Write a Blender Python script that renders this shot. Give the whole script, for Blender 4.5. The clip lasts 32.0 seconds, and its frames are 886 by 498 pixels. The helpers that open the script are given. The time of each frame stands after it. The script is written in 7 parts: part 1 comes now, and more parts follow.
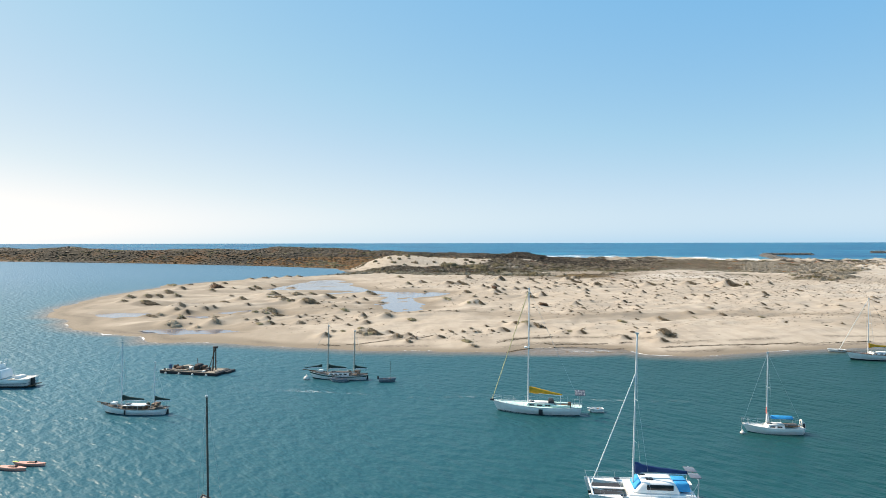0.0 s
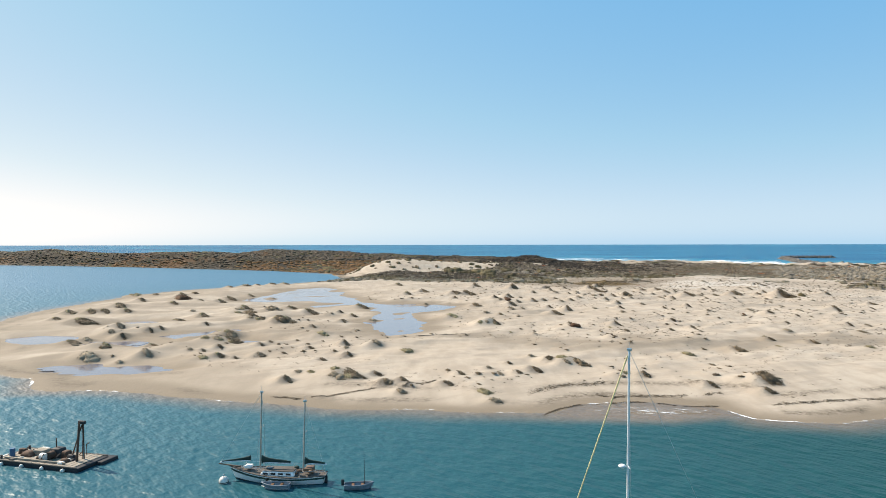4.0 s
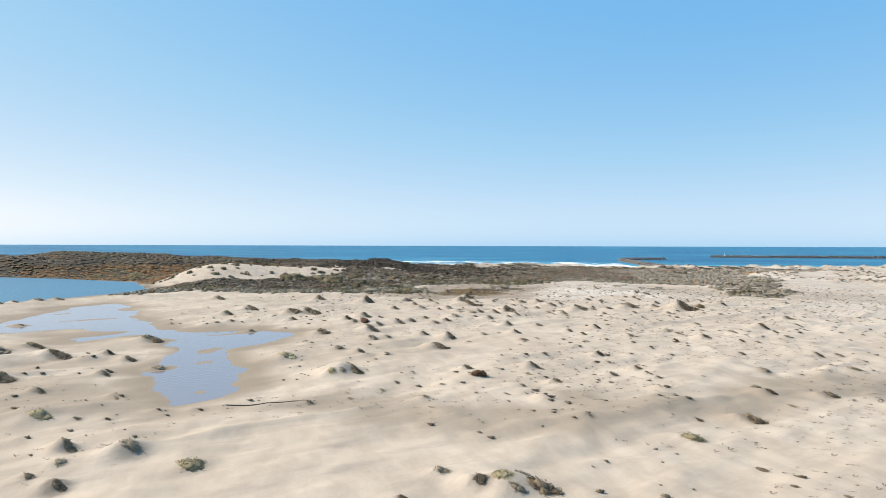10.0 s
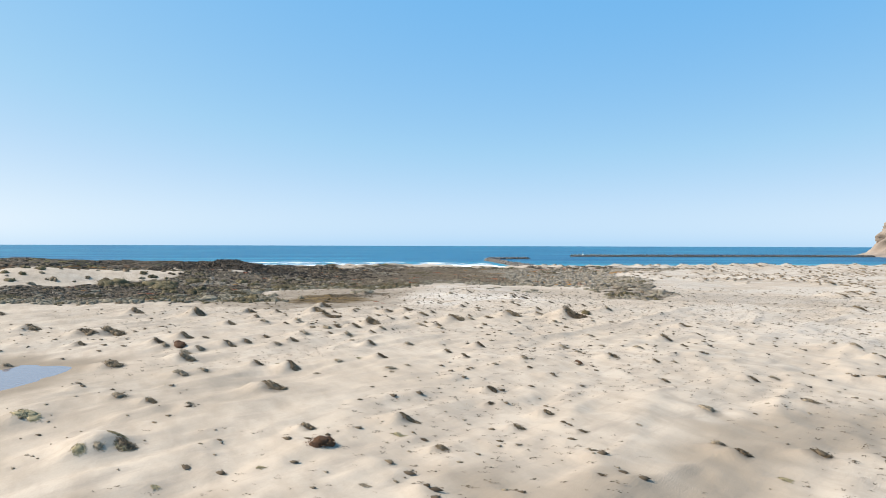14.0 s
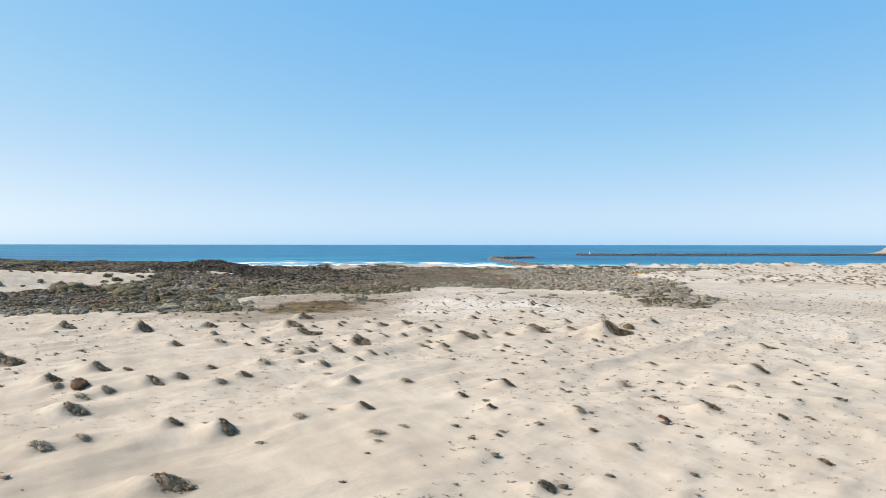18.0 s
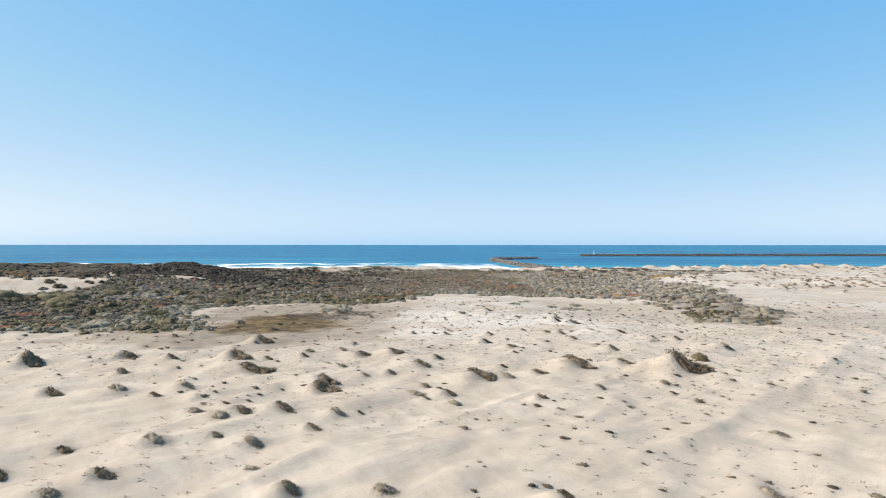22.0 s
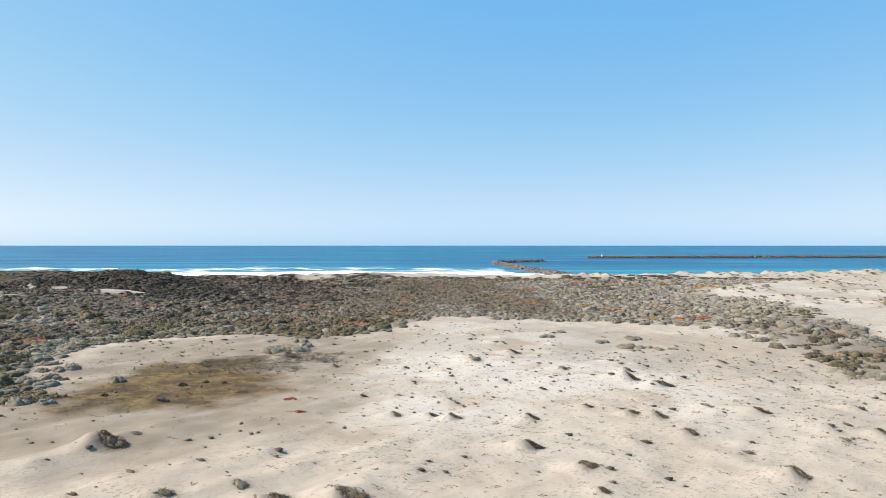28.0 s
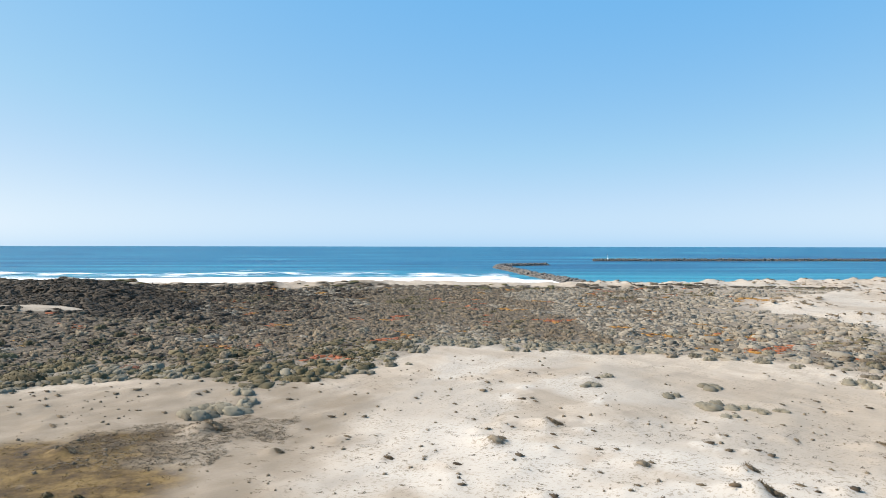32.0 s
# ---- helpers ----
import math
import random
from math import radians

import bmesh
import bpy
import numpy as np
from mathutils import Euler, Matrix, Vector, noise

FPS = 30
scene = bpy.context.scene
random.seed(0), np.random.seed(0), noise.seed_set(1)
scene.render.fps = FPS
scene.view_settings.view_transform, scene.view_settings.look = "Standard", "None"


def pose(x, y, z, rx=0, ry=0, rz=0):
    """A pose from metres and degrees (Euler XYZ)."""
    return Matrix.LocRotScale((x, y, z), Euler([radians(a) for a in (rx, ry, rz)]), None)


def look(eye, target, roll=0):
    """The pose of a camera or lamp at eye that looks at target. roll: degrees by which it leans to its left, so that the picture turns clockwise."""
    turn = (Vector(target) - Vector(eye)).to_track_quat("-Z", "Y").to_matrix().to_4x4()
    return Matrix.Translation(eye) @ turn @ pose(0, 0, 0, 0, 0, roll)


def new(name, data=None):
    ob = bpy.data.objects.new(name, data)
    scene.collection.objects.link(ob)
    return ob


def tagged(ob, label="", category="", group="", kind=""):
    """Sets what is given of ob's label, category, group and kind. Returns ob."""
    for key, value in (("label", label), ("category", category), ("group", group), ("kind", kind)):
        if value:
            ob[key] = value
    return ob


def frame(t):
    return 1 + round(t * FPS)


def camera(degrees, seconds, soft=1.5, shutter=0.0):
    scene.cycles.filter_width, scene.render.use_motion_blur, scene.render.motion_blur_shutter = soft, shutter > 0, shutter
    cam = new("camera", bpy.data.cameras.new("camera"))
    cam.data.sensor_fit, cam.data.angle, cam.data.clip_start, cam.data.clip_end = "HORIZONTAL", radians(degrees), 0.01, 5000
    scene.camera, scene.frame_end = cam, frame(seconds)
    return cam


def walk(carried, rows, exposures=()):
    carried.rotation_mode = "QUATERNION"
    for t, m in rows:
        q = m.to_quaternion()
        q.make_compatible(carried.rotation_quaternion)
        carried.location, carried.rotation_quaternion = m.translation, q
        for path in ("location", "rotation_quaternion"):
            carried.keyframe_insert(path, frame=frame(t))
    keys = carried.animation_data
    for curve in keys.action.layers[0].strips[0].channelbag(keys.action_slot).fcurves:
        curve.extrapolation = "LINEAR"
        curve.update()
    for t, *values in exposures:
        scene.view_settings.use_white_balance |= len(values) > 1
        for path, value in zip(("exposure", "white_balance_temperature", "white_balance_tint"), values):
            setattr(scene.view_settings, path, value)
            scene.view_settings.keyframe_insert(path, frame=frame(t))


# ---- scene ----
cam = camera(67.6, 32.0, soft=0.8)
METRES, EYE, TILT, LEAN, TURN = 303.0, 20.0, 0.0, 0.0, 0.0
ROWS = [
    (0.0, 0.0, -0.0060, 0.0, -0.0, -0.73, 0.11),
    (0.5, 0.0004, 0.0096, 0.0003, 0.07, -0.71, 0.1),
    (1.0, 0.0006, 0.0254, 0.0005, 0.14, -0.67, 0.12),
    (1.5, -0.0002, 0.0410, 0.0009, 0.13, -0.66, 0.11),
    (2.0, -0.0005, 0.0570, 0.0012, 0.15, -0.64, 0.11),
    (2.5, -0.0008, 0.0729, 0.0013, 0.18, -0.61, 0.09),
    (3.0, -0.0011, 0.0890, 0.0016, 0.21, -0.6, 0.11),
    (3.5, -0.0016, 0.1052, 0.0018, 0.21, -0.59, 0.1),
    (5.5, -0.0035, 0.1699, 0.0026, 0.22, -0.61, 0.08),
    (6.0, -0.0039, 0.1861, 0.0024, 0.23, -0.59, 0.08),
    (6.5, -0.0043, 0.2019, 0.0024, 0.2, -0.57, 0.08),
    (7.0, -0.0045, 0.2175, 0.0025, 0.11, -0.57, 0.05),
    (7.5, -0.005, 0.2329, 0.0028, -0.13, -0.57, 0.06),
    (8.0, -0.0047, 0.2479, 0.0031, -1.42, -0.58, 0.03),
    (8.5, -0.0041, 0.2623, 0.0033, -4.09, -0.58, -0.01),
    (9.0, -0.0027, 0.2762, 0.0035, -7.14, -0.56, -0.07),
    (9.5, -0.0007, 0.2895, 0.0035, -10.22, -0.54, -0.12),
    (10.0, 0.002, 0.3029, 0.0035, -13.45, -0.51, -0.17),
    (10.5, 0.0052, 0.3157, 0.0037, -16.71, -0.49, -0.21),
    (11.0, 0.0091, 0.3282, 0.0037, -19.94, -0.48, -0.24),
    (11.5, 0.0136, 0.3406, 0.0035, -22.97, -0.45, -0.23),
    (12.0, 0.0185, 0.3534, 0.0034, -24.62, -0.45, -0.22),
    (12.5, 0.0233, 0.3663, 0.0033, -25.03, -0.46, -0.21),
    (13.0, 0.0289, 0.3795, 0.0033, -25.02, -0.48, -0.17),
    (13.5, 0.0345, 0.3929, 0.0031, -25.03, -0.5, -0.16),
    (14.0, 0.0401, 0.4067, 0.0028, -25.04, -0.5, -0.17),
    (14.5, 0.0458, 0.4203, 0.0028, -25.04, -0.53, -0.14),
    (16.5, 0.0693, 0.4763, 0.002, -24.99, -0.58, -0.1),
    (17.0, 0.0752, 0.4907, 0.0018, -24.98, -0.58, -0.09),
    (17.5, 0.0812, 0.5053, 0.0016, -25.01, -0.59, -0.08),
    (18.0, 0.0874, 0.5199, 0.0014, -25.01, -0.59, -0.07),
    (18.5, 0.0936, 0.5348, 0.0011, -25.03, -0.58, -0.07),
    (19.0, 0.1, 0.5497, 0.0009, -25.04, -0.57, -0.08),
    (19.5, 0.1065, 0.5645, 0.001, -25.06, -0.58, -0.05),
    (20.0, 0.1131, 0.5796, 0.0012, -25.1, -0.6, -0.05),
    (20.5, 0.1201, 0.5949, 0.0012, -25.12, -0.6, -0.05),
    (21.0, 0.1273, 0.6104, 0.0012, -25.14, -0.61, -0.05),
    (21.5, 0.1343, 0.6258, 0.0009, -25.16, -0.58, -0.0),
    (22.0, 0.1415, 0.6413, 0.0011, -25.17, -0.58, -0.03),
    (22.5, 0.1487, 0.6567, 0.0011, -25.19, -0.57, -0.01),
    (23.0, 0.1556, 0.6720, 0.0014, -25.21, -0.59, -0.0),
    (23.5, 0.1624, 0.6872, 0.0016, -25.23, -0.57, -0.02),
    (24.0, 0.1693, 0.7025, 0.0017, -25.26, -0.57, 0.01),
    (24.5, 0.176, 0.7178, 0.0018, -25.29, -0.56, -0.01),
    (25.0, 0.183, 0.7332, 0.002, -25.3, -0.55, -0.0),
    (25.5, 0.1898, 0.7487, 0.002, -25.34, -0.53, 0.0),
    (27.5, 0.2163, 0.8067, 0.004, -25.37, -0.52, 0.02),
    (28.0, 0.2231, 0.8217, 0.0052, -25.38, -0.54, 0.0),
    (28.5, 0.23, 0.8368, 0.0063, -25.4, -0.55, 0.01),
    (29.0, 0.2368, 0.8518, 0.0075, -25.43, -0.54, -0.0),
    (29.5, 0.2436, 0.8668, 0.0086, -25.45, -0.54, -0.04),
    (30.0, 0.2504, 0.8818, 0.0097, -25.47, -0.53, -0.07),
    (30.5, 0.2571, 0.8966, 0.0102, -25.5, -0.52, -0.07),
    (31.0, 0.264, 0.9117, 0.01, -25.5, -0.5, -0.07),
    (31.5, 0.2709, 0.9266, 0.0101, -25.52, -0.49, -0.11),
    (32.0, 0.2779, 0.9417, 0.0102, -25.52, -0.47, -0.09),
]
walk(cam, [(t, pose(0, 0, EYE, TILT, LEAN, TURN) @ pose(METRES * x, METRES * y, METRES * z, 90 + pitch, roll, yaw)) for t, x, y, z, yaw, pitch, roll in ROWS],
     [(0.0, 0.74, 7120, 10), (6.0, 0.73, 6980, 10), (12.0, 0.74, 6620, 10), (32.0, 0.73, 6600, 10)])

# ---- sky, sun, exposure ----
SUN_TURN, SUN_UP = 62.0, 42.0          # degrees left of +y, degrees above the horizon
world = bpy.data.worlds.new("world")
scene.world = world
world.use_nodes = True
wn = world.node_tree
wn.nodes.clear()
sky = wn.nodes.new("ShaderNodeTexSky")
sky.sky_type = "NISHITA"
sky.sun_disc = False
sky.sun_elevation = radians(SUN_UP)
sky.sun_rotation = radians(-SUN_TURN)
sky.altitude = 0
sky.air_density, sky.dust_density, sky.ozone_density = 1.0, 0.42, 4.0
back = wn.nodes.new("ShaderNodeBackground")
back.inputs["Strength"].default_value = 0.654
out = wn.nodes.new("ShaderNodeOutputWorld")
# sea haze: the sky runs from a clear blue to a soft white as it brightens
split = wn.nodes.new("ShaderNodeSeparateColor")
glow = wn.nodes.new("ShaderNodeMath")
glow.operation = "ADD"
level = wn.nodes.new("ShaderNodeMapRange")
level.inputs[1].default_value, level.inputs[2].default_value = 0.0, 20.0
haze = wn.nodes.new("ShaderNodeValToRGB")
for at, colour in ((0.33, (0.335, 0.595, 0.845)), (0.45, (0.47, 0.675, 0.885)), (0.62, (0.65, 0.795, 0.925)), (0.80, (0.9, 0.93, 0.985))):
    haze.color_ramp.elements.new(at).color = (*colour, 1)
haze.color_ramp.elements[0].position, haze.color_ramp.elements[0].color = 0.175, (0.165, 0.445, 0.80, 1)
haze.color_ramp.elements[-1].position, haze.color_ramp.elements[-1].color = 1.0, (0.98, 0.985, 1.0, 1)
wn.links.new(sky.outputs["Color"], split.inputs[0])
wn.links.new(split.outputs[0], glow.inputs[0])
wn.links.new(split.outputs[1], glow.inputs[1])
wn.links.new(glow.outputs[0], level.inputs[0])
wn.links.new(level.outputs[0], haze.inputs[0])
wn.links.new(haze.outputs[0], back.inputs["Color"])
wn.links.new(back.outputs["Background"], out.inputs["Surface"])

sun = new("sun", bpy.data.lights.new("sun", "SUN"))
sun.data.energy, sun.data.angle, sun.data.color = 5.0, radians(0.53), (1.0, 0.90, 0.785)
ca, sa, ce, se = math.cos(radians(SUN_TURN)), math.sin(radians(SUN_TURN)), math.cos(radians(SUN_UP)), math.sin(radians(SUN_UP))
sun.matrix_world = look((-sa * ce * 100, ca * ce * 100, se * 100), (0, 0, 0))

# ---- materials ----
def mat(name):
    m = bpy.data.materials.new(name)
    m.use_nodes = True
    n = m.node_tree
    return m, n, n.nodes["Principled BSDF"]


def node(n, kind, **values):
    made = n.nodes.new(kind)
    for key, value in values.items():
        made.inputs[key.replace("_", " ")].default_value = value
    return made


def coords(n, scale=(1, 1, 1), turn=0.0):
    c = n.nodes.new("ShaderNodeNewGeometry")
    m = n.nodes.new("ShaderNodeMapping")
    m.inputs["Scale"].default_value = scale
    m.inputs["Rotation"].default_value = (0, 0, radians(turn))
    n.links.new(c.outputs["Position"], m.inputs["Vector"])
    return m.outputs["Vector"]


def drawn_out(n, stretch, turn):
    """Coordinates turned first and then drawn out along their own axes."""
    c = n.nodes.new("ShaderNodeNewGeometry")
    m = n.nodes.new("ShaderNodeMapping")
    m.vector_type = "TEXTURE"
    m.inputs["Scale"].default_value = stretch
    m.inputs["Rotation"].default_value = (0, 0, radians(turn))
    n.links.new(c.outputs["Position"], m.inputs["Vector"])
    return m.outputs["Vector"]


def noise_tex(n, vec, scale, detail=4.0, rough=0.55):
    t = node(n, "ShaderNodeTexNoise", Scale=scale, Detail=detail, Roughness=rough)
    if vec is not None:
        n.links.new(vec, t.inputs["Vector"])
    return t.outputs["Fac"]


def ramp(n, fac, stops):
    r = n.nodes.new("ShaderNodeValToRGB")
    e = r.color_ramp.elements
    while len(e) < len(stops):
        e.new(0.5)
    for el, (p, c) in zip(e, stops):
        el.position, el.color = p, (*c, 1) if len(c) == 3 else c
    n.links.new(fac, r.inputs["Fac"])
    return r.outputs["Color"]


def mix(n, fac, a, b, kind="MIX"):
    m = n.nodes.new("ShaderNodeMix")
    m.data_type, m.blend_type = "RGBA", kind
    for sock, v in ((m.inputs[0], fac), (m.inputs[6], a), (m.inputs[7], b)):
        if isinstance(v, (int, float)):
            sock.default_value = v
        elif isinstance(v, tuple):
            sock.default_value = (*v, 1)
        else:
            n.links.new(v, sock)
    return m.outputs[2]


def math_node(n, op, a, b=0.0, clamp=False):
    m = n.nodes.new("ShaderNodeMath")
    m.operation, m.use_clamp = op, clamp
    for sock, v in ((m.inputs[0], a), (m.inputs[1], b)):
        if isinstance(v, (int, float)):
            sock.default_value = v
        else:
            n.links.new(v, sock)
    return m.outputs[0]


def bump(n, bsdf, fac, strength, distance):
    b = node(n, "ShaderNodeBump", Strength=strength, Distance=distance)
    n.links.new(fac, b.inputs["Height"])
    n.links.new(b.outputs["Normal"], bsdf.inputs["Normal"])
    return b


def attribute(n, name):
    a = n.nodes.new("ShaderNodeAttribute")
    a.attribute_name = name
    return a.outputs["Fac"]


def plain(name, colour, rough=0.5, metal=0.0, grime=0.25, scale=3.0, spec=0.5):
    """Painted, moulded or woven stuff: a base colour with stains at two sizes and a little relief."""
    m, n, b = mat(name)
    tc = n.nodes.new("ShaderNodeTexCoord")
    big = noise_tex(n, tc.outputs["Object"], scale, 5)
    fine = noise_tex(n, tc.outputs["Object"], scale * 9, 3)
    dark = tuple(c * (1 - grime) for c in colour)
    col = mix(n, ramp(n, big, [(0.35, (0, 0, 0)), (0.7, (1, 1, 1))]), dark, colour)
    col = mix(n, math_node(n, "MULTIPLY", fine, 0.35 * grime), col, tuple(c * 0.5 for c in colour))
    n.links.new(col, b.inputs["Base Color"])
    b.inputs["Roughness"].default_value, b.inputs["Metallic"].default_value = rough, metal
    b.inputs["Specular IOR Level"].default_value = spec
    bump(n, b, fine, 0.15, 0.01)
    return m


def sand_material():
    m, n, b = mat("sand")
    at = coords(n)
    windy = coords(n, (1.0, 0.35, 1.0), 35)
    grain = noise_tex(n, at, 9.0, 6, 0.7)
    patch = noise_tex(n, at, 0.035, 5, 0.6)
    streak = noise_tex(n, windy, 0.35, 5, 0.6)
    speck = noise_tex(n, at, 2.3, 4, 0.65)
    col = ramp(n, patch, [(0.3, (0.367, 0.306, 0.240)), (0.5, (0.404, 0.342, 0.274)), (0.7, (0.434, 0.376, 0.308))])
    col = mix(n, ramp(n, streak, [(0.40, (0, 0, 0)), (0.66, (0.85, 0.85, 0.85))]), col, (0.306, 0.256, 0.202))
    # thin brown drifts lying along the wind
    drift = noise_tex(n, drawn_out(n, (3.2, 1.0, 1.0), 20), 0.30, 6, 0.68)
    col = mix(n, ramp(n, drift, [(0.52, (0, 0, 0)), (0.70, (0.8, 0.8, 0.8))]), col, (0.281, 0.237, 0.192))
    col = mix(n, math_node(n, "MULTIPLY", attribute(n, "pale"), 0.85), col, (0.461, 0.424, 0.376))
    # litter, dry stems and dark specks
    dots = ramp(n, speck, [(0.55, (0, 0, 0)), (0.61, (1, 1, 1))])
    crumbs = ramp(n, noise_tex(n, at, 5.5, 3, 0.6), [(0.60, (0, 0, 0)), (0.66, (0.8, 0.8, 0.8))])
    dots = math_node(n, "MAXIMUM", dots, crumbs)
    strewn_in = ramp(n, noise_tex(n, at, 0.13, 5, 0.65), [(0.36, (0.12, 0.12, 0.12)), (0.62, (1, 1, 1))])
    fleck = math_node(n, "MULTIPLY", math_node(n, "MULTIPLY", dots, strewn_in), attribute(n, "litter"), True)
    col = mix(n, fleck, col, (0.195, 0.155, 0.106))
    col = mix(n, math_node(n, "MULTIPLY", grain, 0.2), col, (0.247, 0.2, 0.149))
    wet = attribute(n, "wet")
    col = mix(n, wet, col, (0.197, 0.157, 0.113))
    soil_dark = math_node(n, "MULTIPLY", attribute(n, "soil_dark"), ramp(n, noise_tex(n, at, 0.8, 5, 0.7), [(0.3, (0.7, 0.7, 0.7)), (0.55, (1, 1, 1))]), True)
    col = mix(n, soil_dark, col, (0.082, 0.064, 0.046))
    col = mix(n, math_node(n, "MULTIPLY", attribute(n, "wrack"), ramp(n, noise_tex(n, at, 1.4, 5, 0.7), [(0.32, (0, 0, 0)), (0.68, (1, 1, 1))])), col, (0.075, 0.058, 0.04))
    straw = math_node(n, "MULTIPLY", attribute(n, "straw"), ramp(n, noise_tex(n, at, 0.5, 6, 0.7), [(0.24, (0.45, 0.45, 0.45)), (0.38, (1, 1, 1))]), True)
    col = mix(n, straw, col, ramp(n, noise_tex(n, at, 0.33, 6, 0.7), [(0.36, (0.046, 0.030, 0.017)), (0.48, (0.088, 0.056, 0.022)), (0.62, (0.165, 0.109, 0.042))]))
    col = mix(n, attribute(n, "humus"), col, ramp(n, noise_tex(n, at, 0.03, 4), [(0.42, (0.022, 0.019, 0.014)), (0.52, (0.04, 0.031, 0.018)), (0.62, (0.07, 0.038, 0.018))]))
    n.links.new(col, b.inputs["Base Color"])
    rough = math_node(n, "SUBTRACT", 0.95, math_node(n, "MULTIPLY", wet, 0.2))
    n.links.new(rough, b.inputs["Roughness"])
    b.inputs["Specular IOR Level"].default_value = 0.2
    rel = math_node(n, "ADD", math_node(n, "MULTIPLY", speck, 0.45), math_node(n, "MULTIPLY", grain, 0.12))
    rel = math_node(n, "ADD", rel, math_node(n, "MULTIPLY", noise_tex(n, drawn_out(n, (3.0, 1.0, 1.0), 24), 0.8, 4, 0.6), 1.0))
    # wind ripples, in patches
    waves = n.nodes.new("ShaderNodeTexWave")
    waves.bands_direction = "Y"
    for key, value in (("Scale", 1.3), ("Distortion", 9.0), ("Detail", 2.0), ("Detail Scale", 1.3)):
        waves.inputs[key].default_value = value
    n.links.new(drawn_out(n, (1.0, 1.0, 1.0), 24), waves.inputs["Vector"])
    where = ramp(n, noise_tex(n, at, 0.11, 3, 0.6), [(0.50, (0, 0, 0)), (0.66, (0.16, 0.16, 0.16))])
    rel = math_node(n, "ADD", rel, math_node(n, "MULTIPLY", waves.outputs["Fac"], where))
    bump(n, b, rel, 0.42, 0.2)
    return m


def water_material():
    m, n, b = mat("water")
    at = coords(n)
    g = n.nodes.new("ShaderNodeSeparateXYZ")
    n.links.new(at, g.inputs[0])
    # the bay lies near, the ocean past the spit
    far = n.nodes.new("ShaderNodeMapRange")
    far.inputs[1].default_value, far.inputs[2].default_value = 560.0, 650.0
    n.links.new(math_node(n, "ADD", g.outputs["Y"], math_node(n, "MULTIPLY", g.outputs["X"], 0.35)), far.inputs[0])
    shade = noise_tex(n, at, 0.012, 4)
    bay = ramp(n, shade, [(0.35, (0.006, 0.064, 0.060)), (0.65, (0.011, 0.082, 0.076))])
    # bright sky's reflection painted into the bay's left side, fading to dark green rightwards
    sheen_fall = n.nodes.new("ShaderNodeMapRange")
    sheen_fall.inputs[1].default_value, sheen_fall.inputs[2].default_value = -55.0, 45.0
    n.links.new(g.outputs["X"], sheen_fall.inputs[0])
    bay = mix(n, sheen_fall.outputs[0], mix(n, 0.6, bay, (0.016, 0.108, 0.17)), mix(n, 0.8, bay, (0.001, 0.032, 0.027)))
    bay = mix(n, math_node(n, "MULTIPLY", attribute(n, "shallow"), 0.88), bay, (0.17, 0.125, 0.09))
    # the far lagoon's pale sky reflection is mixed into its base colour
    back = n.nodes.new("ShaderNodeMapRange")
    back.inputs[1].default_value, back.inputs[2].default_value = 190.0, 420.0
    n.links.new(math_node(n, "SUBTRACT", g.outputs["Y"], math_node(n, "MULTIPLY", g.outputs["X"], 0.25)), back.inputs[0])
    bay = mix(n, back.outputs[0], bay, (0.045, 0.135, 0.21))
    sea = ramp(n, noise_tex(n, drawn_out(n, (14.0, 1.0, 1.0), -24), 0.032, 7, 0.68), [(0.38, (0.001, 0.034, 0.105)), (0.50, (0.004, 0.088, 0.178)), (0.62, (0.03, 0.22, 0.31))])
    # the shoals off the beach show teal
    off = n.nodes.new("ShaderNodeMapRange")
    off.inputs[1].default_value, off.inputs[2].default_value = 1030.0, 790.0
    n.links.new(math_node(n, "ADD", g.outputs["Y"], math_node(n, "MULTIPLY", g.outputs["X"], 0.5)), off.inputs[0])
    sea = mix(n, math_node(n, "MULTIPLY", off.outputs[0], 0.5), sea, (0.03, 0.25, 0.31))
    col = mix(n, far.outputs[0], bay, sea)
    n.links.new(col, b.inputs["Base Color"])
    b.inputs["IOR"].default_value = 1.33
    n.links.new(math_node(n, "ADD", 0.4, math_node(n, "MULTIPLY", far.outputs[0], -0.04)), b.inputs["Roughness"])
    n.links.new(math_node(n, "SUBTRACT", 0.52, math_node(n, "MULTIPLY", far.outputs[0], 0.32)), b.inputs["Specular IOR Level"])
    small = noise_tex(n, drawn_out(n, (1.8, 1.0, 1), -47), 0.85, 2.5, 0.5)
    large = noise_tex(n, drawn_out(n, (1.8, 1.0, 1), -40), 0.13, 3, 0.5)
    bump(n, b, math_node(n, "ADD", small, math_node(n, "MULTIPLY", large, 1.0)), 1.0, 0.42)
    return m


def pool_material():
    m, n, b = mat("pool_water")
    b.inputs["Base Color"].default_value = (0.165, 0.155, 0.175, 1)
    b.inputs["Roughness"].default_value, b.inputs["IOR"].default_value = 0.05, 1.33
    bump(n, b, noise_tex(n, coords(n), 1.2, 3), 0.25, 0.1)
    return m


